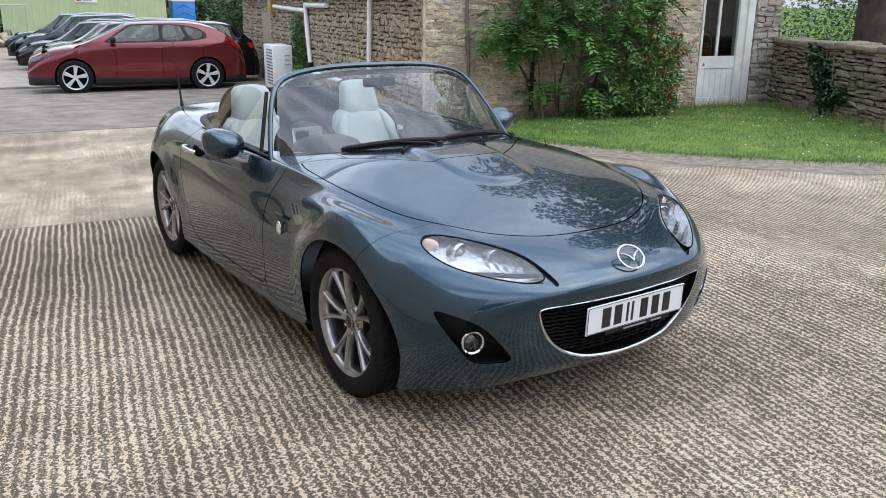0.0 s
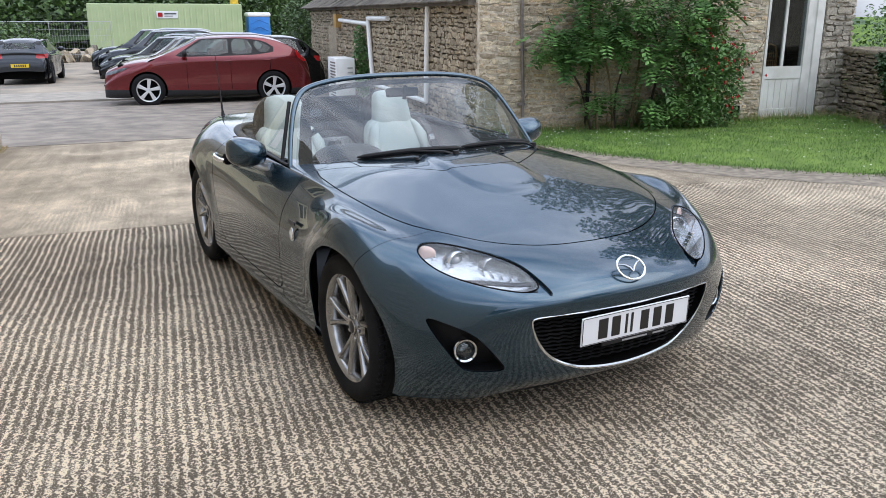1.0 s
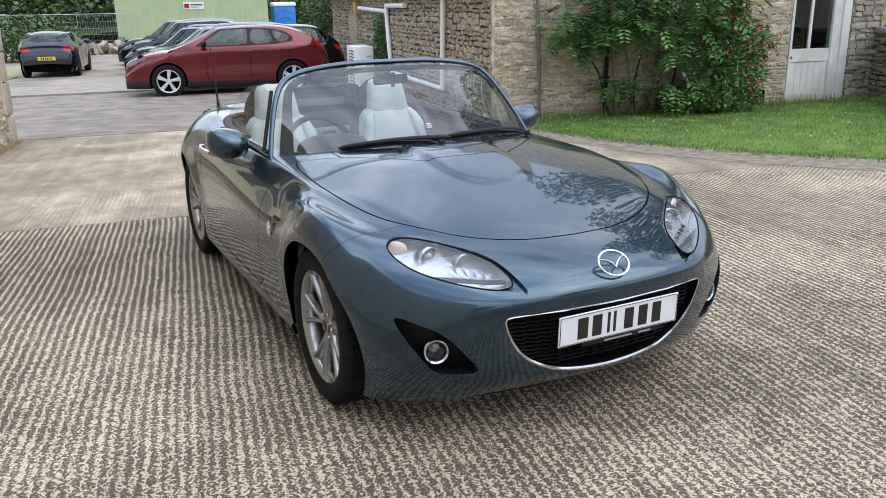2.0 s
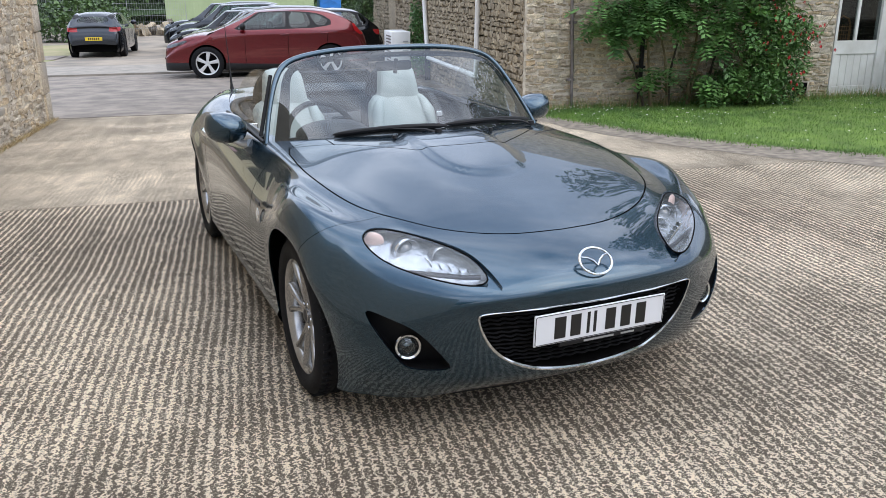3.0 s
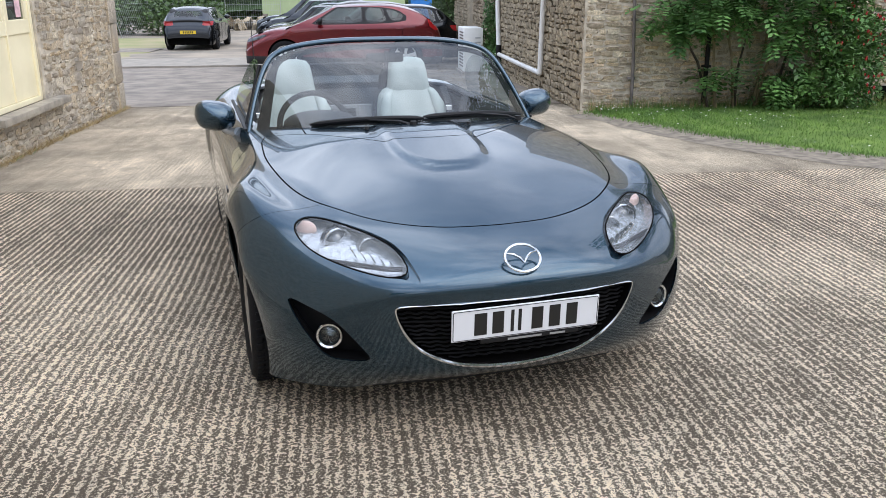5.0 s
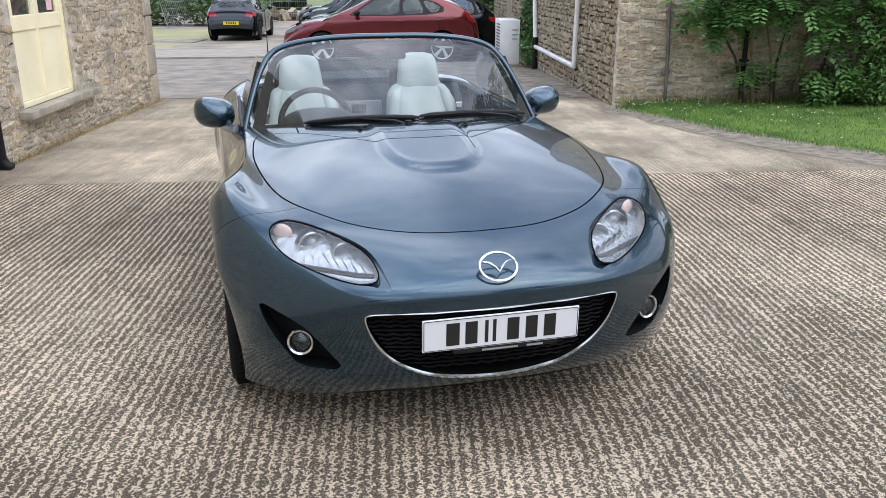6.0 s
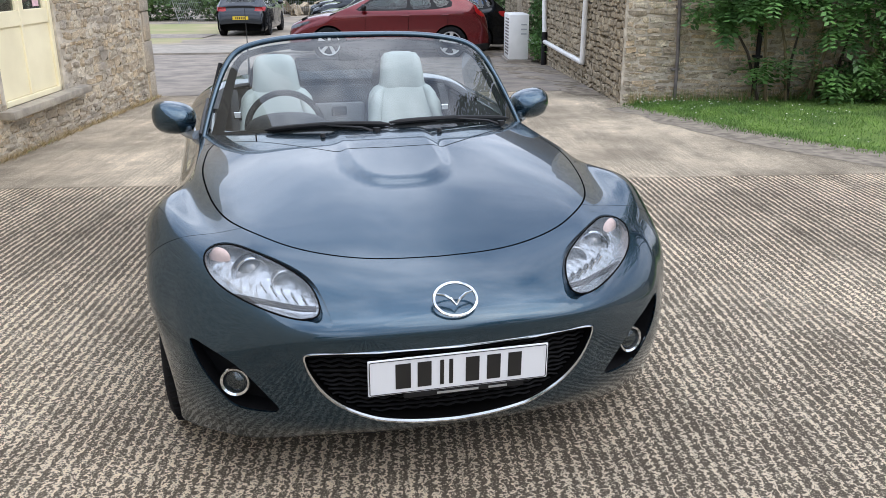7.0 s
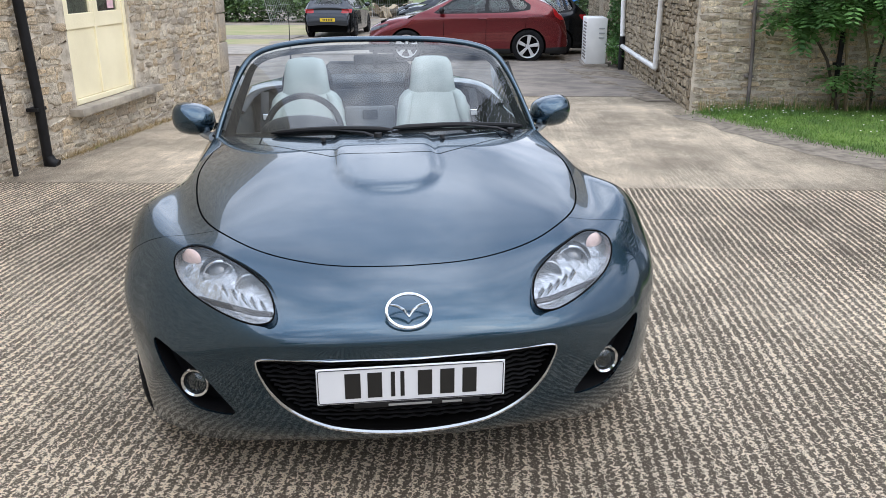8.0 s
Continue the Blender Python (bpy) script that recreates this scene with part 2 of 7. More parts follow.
def stone_mat(name, palette, lichen=(0.30, 0.28, 0.24), amount=0.5, bump=0.9):
    """Each stone takes its own tone from the palette; grey lichen spreads over all in patches."""
    m = bpy.data.materials.new(name)
    m.use_nodes = True
    nt = m.node_tree
    N, L = nt.nodes.new, nt.links.new
    b = nt.nodes["Principled BSDF"]
    b.inputs["Roughness"].default_value, b.inputs["Specular IOR Level"].default_value = 0.95, 0.2
    oi, geo, tc = N("ShaderNodeObjectInfo"), N("ShaderNodeNewGeometry"), N("ShaderNodeTexCoord")
    ad, fr = N("ShaderNodeMath"), N("ShaderNodeMath")
    ad.operation, fr.operation = "ADD", "FRACT"
    L(oi.outputs["Random"], ad.inputs[0]); L(geo.outputs["Random Per Island"], ad.inputs[1]); L(ad.outputs[0], fr.inputs[0])
    ramp = N("ShaderNodeValToRGB")
    while len(ramp.color_ramp.elements) < len(palette):
        ramp.color_ramp.elements.new(0.5)
    for k, c in enumerate(palette):
        ramp.color_ramp.elements[k].position, ramp.color_ramp.elements[k].color = k / (len(palette) - 1), (*c, 1)
    L(fr.outputs[0], ramp.inputs["Fac"])
    grain = N("ShaderNodeTexNoise")
    grain.inputs["Scale"].default_value, grain.inputs["Detail"].default_value, grain.inputs["Roughness"].default_value = 26.0, 8.0, 0.7
    L(geo.outputs["Position"], grain.inputs["Vector"])
    gr = N("ShaderNodeMapRange")
    gr.inputs["From Min"].default_value, gr.inputs["From Max"].default_value, gr.inputs["To Min"].default_value, gr.inputs["To Max"].default_value = 0.3, 0.7, 0.60, 1.38
    L(grain.outputs["Fac"], gr.inputs["Value"])
    pits = N("ShaderNodeTexNoise")
    pits.inputs["Scale"].default_value, pits.inputs["Detail"].default_value, pits.inputs["Roughness"].default_value = 85.0, 3.0, 0.7
    L(geo.outputs["Position"], pits.inputs["Vector"])
    pm = N("ShaderNodeMapRange")
    pm.inputs["From Min"].default_value, pm.inputs["From Max"].default_value, pm.inputs["To Min"].default_value, pm.inputs["To Max"].default_value = 0.34, 0.62, 0.55, 1.28
    L(pits.outputs["Fac"], pm.inputs["Value"])
    both_ = N("ShaderNodeMath")
    both_.operation = "MULTIPLY"
    L(gr.outputs["Result"], both_.inputs[0]); L(pm.outputs["Result"], both_.inputs[1])
    mul = N("ShaderNodeMix")
    mul.data_type, mul.blend_type = "RGBA", "MULTIPLY"
    mul.inputs["Factor"].default_value = 1.0
    L(ramp.outputs["Color"], mul.inputs["A"]); L(both_.outputs[0], mul.inputs["B"])
    pat = N("ShaderNodeTexNoise")
    pat.inputs["Scale"].default_value, pat.inputs["Detail"].default_value = 1.7, 7.0
    L(geo.outputs["Position"], pat.inputs["Vector"])
    pr = N("ShaderNodeMapRange")
    pr.inputs["From Min"].default_value, pr.inputs["From Max"].default_value, pr.inputs["To Max"].default_value = 0.48, 0.66, amount
    L(pat.outputs["Fac"], pr.inputs["Value"])
    li = N("ShaderNodeMix")
    li.data_type = "RGBA"
    li.inputs["B"].default_value = (*lichen, 1)
    L(pr.outputs["Result"], li.inputs["Factor"]); L(mul.outputs["Result"], li.inputs["A"])
    L(li.outputs["Result"], b.inputs["Base Color"])
    bp = N("ShaderNodeBump")
    bp.inputs["Strength"].default_value, bp.inputs["Distance"].default_value = bump, 0.012
    L(grain.outputs["Fac"], bp.inputs["Height"]); L(bp.outputs["Normal"], b.inputs["Normal"])
    return m


M_STONE = stone_mat("limestone", ((0.58, 0.49, 0.36), (0.50, 0.405, 0.285), (0.40, 0.35, 0.28), (0.62, 0.55, 0.43), (0.54, 0.42, 0.275), (0.46, 0.41, 0.34)), lichen=(0.32, 0.29, 0.25), amount=0.8)
M_MORTAR = mat("old_mortar", (0.66, 0.59, 0.48), rough=0.95, color2=(0.36, 0.315, 0.25), scale=9, bump=0.9, bump_scale=45, detail=12)


# ---------------------------------------------------------------- the yard's own axes: a along the stone house, b away from the road car
CORNER, EA, EB = Vector((4.07, 7.69, 0)), Vector((0.982, -0.191, 0)), Vector((0.191, 0.982, 0))
YARD = Matrix(((EA.x, EB.x, 0, CORNER.x), (EA.y, EB.y, 0, CORNER.y), (0, 0, 1, 0), (0, 0, 0, 1)))


def fall(y):
    """Height of the yard, which drops gently away from the near slab."""
    return -0.0245 * min(max(0.0, y - 3.0), 15.0) - 0.027 * min(max(0.0, y - 18.0), 10.0)


def at(a, b, z=0.0):
    p = YARD @ Vector((a, b, 0))
    return Vector((p.x, p.y, fall(p.y) + z))


def strip(name, a0, a1, b0, b1, z, material, label, category, step=0.5, thick=0.12):
    na, nb = max(2, int((a1 - a0) / step)), max(2, int((b1 - b0) / step))
    bm = grid([[at(a0 + (a1 - a0) * i / na, b0 + (b1 - b0) * j / nb, z) for i in range(na + 1)] for j in range(nb + 1)])
    r = bmesh.ops.extrude_face_region(bm, geom=bm.faces[:])
    for v in [g for g in r["geom"] if isinstance(g, bmesh.types.BMVert)]:
        v.co.z -= thick
    bmesh.ops.recalc_face_normals(bm, faces=bm.faces[:])
    ob = part(name, bm, material, None)
    return tagged(ob, label, category, kind="structure")


def ground_material(name, ridge, light, dark, low=0.86, high=1.16, crumb=1.0, dirty=False):
    """Raked concrete: crinkled cream ridges over grey-brown troughs, running along b."""
    m = bpy.data.materials.new(name)
    m.use_nodes = True
    nt = m.node_tree
    N, L = nt.nodes.new, nt.links.new
    b = nt.nodes["Principled BSDF"]
    b.inputs["Roughness"].default_value = 0.9
    b.inputs["Specular IOR Level"].default_value = 0.25
    tc = N("ShaderNodeTexCoord")
    mp = N("ShaderNodeMapping")
    mp.inputs["Rotation"].default_value = (0, 0, radians(11.0))
    L(tc.outputs["Object"], mp.inputs["Vector"])

    def noise_at(scale, detail, vec, rough=0.55, stretch=None):
        n = N("ShaderNodeTexNoise")
        n.inputs["Scale"].default_value, n.inputs["Detail"].default_value, n.inputs["Roughness"].default_value = scale, detail, rough
        if stretch:
            s = N("ShaderNodeMapping")
            s.inputs["Scale"].default_value = stretch
            L(vec, s.inputs["Vector"])
            vec = s.outputs["Vector"]
        L(vec, n.inputs["Vector"])
        return n.outputs["Fac"]

    def calc(op, x, y=None, clamp=False):
        n = N("ShaderNodeMath")
        n.operation, n.use_clamp = op, clamp
        for i, v in enumerate((x, y)):
            if v is None:
                continue
            if isinstance(v, (int, float)):
                n.inputs[i].default_value = v
            else:
                L(v, n.inputs[i])
        return n.outputs[0]

    def span(v, a, b_, lo, hi):
        n = N("ShaderNodeMapRange")
        n.interpolation_type = "SMOOTHSTEP"
        for key, q in (("From Min", a), ("From Max", b_), ("To Min", lo), ("To Max", hi)):
            n.inputs[key].default_value = q
        L(v, n.inputs["Value"])
        return n.outputs["Result"]

    def off(v, gain):
        return calc("MULTIPLY", calc("SUBTRACT", v, 0.5), gain)

    vec = mp.outputs["Vector"]
    sep = N("ShaderNodeSeparateXYZ")
    L(vec, sep.inputs[0])
    # the rake's lines wander, and each one is crinkled where the wet paste tore
    xs = calc("ADD", sep.outputs["X"], off(noise_at(0.9, 3, vec), 0.07))
    xs = calc("ADD", xs, off(noise_at(17.0, 2, vec, 0.5), 0.016))
    torn = span(sep.outputs["Y"], -0.4, 3.2, 0.108, 0.050)
    xs = calc("ADD", xs, calc("MULTIPLY", calc("SUBTRACT", noise_at(54.0, 3, vec, 0.62), 0.5), torn))
    wave = calc("ADD", calc("MULTIPLY", calc("SINE", calc("MULTIPLY", xs, 2 * math.pi / 0.040)), 0.5), 0.5)
    crumbs = noise_at(140.0, 4, vec, 0.65, (0.8, 1.0, 1))
    fine = noise_at(380.0, 2, vec, 0.6)
    patch = noise_at(0.5, 5, vec, 0.6)
    patch2 = noise_at(3.4, 6, vec, 0.7)
    lane = noise_at(1.0, 4, vec, 0.6, (9.0, 0.22, 1))
    strong = calc("ADD", calc("ADD", calc("MULTIPLY", patch2, 1.2), off(lane, 1.9)), 0.40)
    line = calc("MULTIPLY", calc("POWER", wave, 4.2), strong)
    if dirty:
        # rake marks survive only in patches
        line = calc("MULTIPLY", line, span(noise_at(0.75, 4, vec, 0.6), 0.50, 0.66, 0.12, 1.0))
    h = calc("ADD", calc("MULTIPLY", line, ridge), off(crumbs, 2.7 * crumb))
    h = calc("ADD", h, off(fine, 1.7 * crumb))
    worn = calc("ADD", h, off(patch, 0.7))
    worn = calc("ADD", worn, off(patch2, 0.6))
    ramp = N("ShaderNodeMix")
    ramp.data_type = "RGBA"
    ramp.inputs["A"].default_value, ramp.inputs["B"].default_value = (*dark, 1), (*light, 1)
    L(span(worn, 0.25 * ridge - 0.06, 0.34 * ridge + 0.14, 0.0, 1.0), ramp.inputs["Factor"])
    st = N("ShaderNodeMix")
    st.data_type, st.blend_type = "RGBA", "MULTIPLY"
    st.inputs["Factor"].default_value = 1.0
    tone = span(patch, 0.3, 0.7, low, high)
    tone = calc("MULTIPLY", tone, span(lane, 0.3, 0.7, 0.94, 1.06))
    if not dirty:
        # the tone drops towards the near end, along a noisy edge
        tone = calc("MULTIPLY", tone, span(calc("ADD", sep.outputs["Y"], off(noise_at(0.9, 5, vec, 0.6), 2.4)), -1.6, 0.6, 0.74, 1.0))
    else:
        # grime along the house side, wheel-cleaned streaks down the middle, dark weathering in blotches
        g = span(calc("ADD", sep.outputs["X"], off(noise_at(0.8, 6, vec, 0.65), 3.2)), -4.2, -2.2, 0.70, 1.04)
        tone = calc("MULTIPLY", tone, g)
        tone = calc("MULTIPLY", tone, span(calc("ADD", sep.outputs["X"], off(noise_at(1.1, 6, vec, 0.65), 1.6)), 1.5, 3.3, 1.0, 0.62))
        tone = calc("MULTIPLY", tone, span(noise_at(1.3, 8, vec, 0.7, (1.0, 0.55, 1)), 0.38, 0.62, 0.80, 1.20))
        tone = calc("MULTIPLY", tone, span(noise_at(1.0, 5, vec, 0.6, (9.0, 0.8, 1)), 0.3, 0.7, 0.90, 1.10))
    L(ramp.outputs["Result"], st.inputs["A"])
    L(tone, st.inputs["B"])
    L(st.outputs["Result"], b.inputs["Base Color"])
    bp = N("ShaderNodeBump")
    bp.inputs["Strength"].default_value, bp.inputs["Distance"].default_value = 0.8, 0.008
    L(h, bp.inputs["Height"])
    L(bp.outputs["Normal"], b.inputs["Normal"])
    return m


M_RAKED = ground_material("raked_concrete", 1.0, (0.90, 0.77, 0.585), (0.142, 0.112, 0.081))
M_WORN = ground_material("worn_concrete", 0.30, (0.76, 0.645, 0.485), (0.36, 0.30, 0.225), 0.82, 1.24, crumb=0.95, dirty=True)
M_TARMAC = mat("grey_tarmac", (0.30, 0.255, 0.21), rough=0.92, color2=(0.155, 0.135, 0.115), scale=2.6, bump=0.8, bump_scale=70, detail=14)
M_GRAVEL = mat("gravel_yard", (0.34, 0.285, 0.22), rough=0.95, color2=(0.17, 0.15, 0.125), scale=0.9, bump=0.8, bump_scale=40, detail=10)
M_FIELD = mat("field_grass", (0.16, 0.22, 0.07), rough=1.0, spec=0.0, color2=(0.09, 0.14, 0.04), scale=.05, bump=0.5, bump_scale=3, detail=9)
M_GRASS_SOIL = mat("grass_soil", (0.15, 0.235, 0.04), rough=0.95, color2=(0.08, 0.135, 0.022), scale=2.5, bump=0.8, bump_scale=60, detail=9)
M_KERB = mat("kerb_concrete", (0.34, 0.30, 0.25), rough=0.9, color2=(0.22, 0.20, 0.17), scale=3, bump=0.6, bump_scale=60)

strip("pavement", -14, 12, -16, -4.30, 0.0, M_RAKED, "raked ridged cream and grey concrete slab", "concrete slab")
strip("pavement", -14, 12, -4.285, 1.46, 0.0, M_WORN, "worn pale concrete ramp between the stone buildings", "concrete slab")
strip("road", -60, 9, 1.47, 9.8, 0.006, M_TARMAC, "worn grey tarmac lane with patches", "road")
strip("kerb", -60, -1.2, 9.8, 13.2, 0.05, M_KERB, "low pale concrete kerb strip along the lane", "kerb")
strip("yard", -60, 9, 13.2, 46, 0.03, M_GRAVEL, "dusty gravel car yard", "gravel yard", step=2)
bm = grid([[Vector((x * 60, y * 60 + 100, -2.2 + (1.7 if x > 0 else 0))) for x in range(-20, 21)] for y in range(-6, 40)])
tagged(part("ground", bm, M_FIELD, None), "green field reaching to the horizon", "ground", kind="structure")


# ---------------------------------------------------------------- the roadster: nose at the origin, x to its left, y to its tail
HUB_F, HUB_R, HUB_Z, ARCH = 0.79, 3.12, 0.308, 0.343
LINE_A = ((0, .125, .206), (0, .070, .264), (0, .042, .40), (0, .028, .53), (0, .074, .608), (0, .30, .690), (0, .70, .778), (0, 1.05, .838), (0, 1.38, .870),
          (0, 2.0, .84), (0, 2.6, .84), (0, 3.1, .86), (0, 3.55, .86), (0, 3.92, .80), (0, 3.98, .40))
LINE_B = ((.22, .135, .204), (.22, .082, .264), (.22, .054, .40), (.22, .041, .53), (.22, .086, .603), (.23, .315, .688), (.25, .71, .776), (.27, 1.06, .836), (.28, 1.40, .866),
          (.30, 2.0, .84), (.30, 2.6, .84), (.30, 3.1, .86), (.28, 3.55, .86), (.28, 3.90, .80), (.28, 3.96, .40))
LINE_C = ((.42, .185, .190), (.43, .132, .262), (.43, .105, .40), (.43, .092, .528), (.42, .142, .593), (.42, .36, .692), (.46, .74, .772), (.49, 1.09, .826), (.51, 1.46, .850),
          (.54, 2.0, .835), (.54, 2.6, .835), (.54, 3.1, .865), (.50, 3.54, .86), (.50, 3.84, .79), (.50, 3.90, .40))
LINE_D = ((.56, .256, .158), (.592, .208, .26), (.608, .185, .40), (.605, .20, .525), (.57, .275, .625), (.545, .44, .710), (.64, .79, .766), (.695, 1.13, .800), (.69, 1.52, .818),
          (.68, 2.03, .832), (.68, 2.6, .838), (.66, 3.08, .872), (.60, 3.52, .855), (.59, 3.76, .77), (.59, 3.83, .40))
LINE_E = ((.676, .330, .153), (.713, .293, .26), (.738, .28, .40), (.737, .325, .545), (.708, .42, .660), (.692, .56, .718), (.744, .83, .750), (.742, 1.16, .786), (.736, 1.54, .802),
          (.745, 2.05, .815), (.75, 2.6, .822), (.735, 3.08, .855), (.68, 3.48, .825), (.66, 3.70, .74), (.66, 3.77, .40))
LINE_F = ((.760, .400, .152), (.790, .387, .255), (.810, .395, .40), (.826, .45, .545), (.822, .54, .645), (.822, .66, .722), (.838, .86, .766), (.790, 1.18, .726), (.776, 1.55, .745),
          (.80, 2.06, .760), (.83, 2.6, .765), (.825, 3.10, .785), (.77, 3.45, .74), (.735, 3.64, .66), (.73, 3.70, .40))
LINE_G = ((.803, .452, .155), (.818, .472, .25), (.834, .515, .38), (.856, .575, .47), (.864, .655, .52), (.872, .76, .565), (.874, .92, .585), (.860, 1.20, .57), (.857, 1.56, .58),
          (.858, 2.08, .60), (.864, 2.6, .61), (.874, 3.11, .61), (.82, 3.42, .58), (.785, 3.58, .53), (.77, 3.63, .38))
LINE_H = ((.790, .50, .165), (.812, .56, .18), (.830, .63, .19), (.842, .71, .20), (.845, .79, .21), (.846, .88, .21), (.846, 1.02, .21), (.842, 1.24, .205), (.84, 1.57, .20),
          (.845, 2.08, .20), (.85, 2.6, .205), (.845, 3.11, .21), (.80, 3.40, .23), (.765, 3.52, .26), (.75, 3.57, .30))


def roadster_skin(nu=15, nv=13):
    """The whole outer skin lofted through eight design lines, both halves."""
    lines = [spline(l, 14 * nu + 1) for l in (LINE_A, LINE_B, LINE_C, LINE_D, LINE_E, LINE_F, LINE_G, LINE_H)]
    rows = []
    for i in range(14 * nu + 1):
        right = [l[i] for l in lines]
        full = [np.array((-p[0], p[1], p[2])) for p in right[:0:-1]] + right
        rows.append(spline(full, 14 * nv + 1))
    # soften the loft a little
    R = np.array(rows)
    for _ in range(26):
        S = R.copy()
        S[1:-1, 1:-1] = 0.5 * R[1:-1, 1:-1] + 0.125 * (R[2:, 1:-1] + R[:-2, 1:-1] + R[1:-1, 2:] + R[1:-1, :-2])
        S[0, 1:-1] = 0.5 * R[0, 1:-1] + 0.25 * (R[0, 2:] + R[0, :-2])
        R = S
    R = 0.5 * (R + R[:, ::-1] * np.array((-1, 1, 1)))
    bulge(R)
    return grid([[tuple(p) for p in r] for r in R])


def bulge(R):
    """The raised middle of the bonnet, round at its front end, and flared arch lips."""
    x, y, z = R[..., 0], R[..., 1], R[..., 2]
    d = (np.abs(x) / .205) ** 2.6 + (np.maximum(0, 1.06 - y) / .31) ** 2.6
    w = np.clip((1.0 - d) / 0.42, 0, 1)
    w = w * w * (3 - 2 * w) * (y < 1.6) * (z > 0.6)
    z += 0.011 * w
    for hy in (HUB_F, HUB_R):
        r = np.hypot(y - hy, z - HUB_Z)
        k = np.clip(1 - np.abs(r - ARCH) / 0.13, 0, 1)
        k = k * k * (3 - 2 * k) * (np.abs(x) > 0.62) * np.clip((z - .30) / .22, 0, 1)
        R[..., 0] += np.sign(x) * 0.018 * k
        if hy < 2:
            s_ = np.clip((np.abs(x) - .715) / .085, 0, 1)
            R[..., 2] += 0.024 * k * s_ * s_ * (3 - 2 * s_)


def both(points):
    """A closed outline made of a right-hand run of (x, y) and its mirror image."""
    p = list(points)
    return np.array(p + [(-a, b) for a, b in p[::-1] if abs(a) > 1e-6])


def pocket(bm, shift):
    """Push a patch in by shift(point, normal) and wall its border."""
    bm.normal_update()
    old = {v: v.co.copy() for v in bm.verts}
    new_at = {v: v.co + shift(v.co, v.normal) for v in bm.verts}
    border = [e for e in bm.edges if len(e.link_faces) == 1]
    for v in bm.verts:
        v.co = new_at[v]
    made = {}
    for e in border:
        a, b = e.verts
        for v in (a, b):
            if v not in made:
                made[v] = bm.verts.new(old[v])
        try:
            bm.faces.new((a, b, made[b], made[a]))
        except ValueError:
            pass
    bmesh.ops.recalc_face_normals(bm, faces=bm.faces[:])
    return smooth(bm, 45)


def thicken(bm, depth):
    """Give a panel's rim some depth, turned inward."""
    bm.normal_update()
    border = [e for e in bm.edges if len(e.link_faces) == 1]
    made = {}
    for e in border:
        a, b = e.verts
        for v in (a, b):
            if v not in made:
                made[v] = bm.verts.new(v.co - v.normal * depth)
        bm.faces.new((b, a, made[a], made[b]))
    for f in bm.faces:
        f.smooth = True
    for e in border:
        e.smooth = False
    return bm


HEADLIGHT = outline([(.685, .681), (.670, .699), (.625, .708), (.565, .705), (.489, .689), (.420, .665), (.386, .645), (.370, .620), (.376, .596), (.42, .586), (.47, .589), (.545, .602), (.626, .626), (.671, .655)], 84)
LAMP_HOLE = outline([(.687, .681), (.672, .701), (.627, .7105), (.565, .708), (.487, .693), (.415, .671), (.374, .648), (.352, .616), (.340, .583), (.349, .573), (.385, .582), (.42, .584), (.47, .587), (.545, .600), (.627, .624), (.673, .654)], 90)
GRILLE = outline([(0, .507), (.15, .507), (.30, .505), (.400, .501), (.424, .482), (.400, .415), (.335, .335), (.20, .276), (0, .256), (-.20, .276), (-.335, .335), (-.400, .415), (-.424, .482), (-.400, .501), (-.30, .505), (-.15, .507)], 96)
FOG = outline([(.738, .488), (.707, .41), (.668, .348), (.630, .304), (.57, .293), (.503, .300), (.515, .335), (.56, .392), (.615, .446), (.685, .480)], 66)
HOOD = both(spline([(0, .285), (.20, .308), (.38, .385), (.50, .478), (.605, .62), (.668, .82), (.700, 1.05), (.703, 1.22), (.693, 1.40)], 60).tolist() + spline([(.668, 1.50), (.52, 1.385), (.36, 1.22), (.21, 1.105), (.19, 1.098), (0, 1.09)], 24).tolist())
COCKPIT = both(spline([(0, 1.44), (.30, 1.48), (.52, 1.60), (.66, 1.80), (.685, 2.2), (.68, 2.66), (.62, 2.94), (.42, 3.10), (0, 3.14)], 70).tolist())
BOOT = both(spline([(0, 3.28), (.35, 3.27), (.52, 3.30), (.56, 3.45), (.53, 3.70), (.40, 3.85), (0, 3.88)], 50).tolist())
DOOR = np.array([(1.505, .90), (1.515, .80), (1.53, .55), (1.55, .28), (1.60, .245), (2.50, .25), (2.60, .30), (2.67, .50), (2.69, .70), (2.67, .90)])
GAP = 0.0029


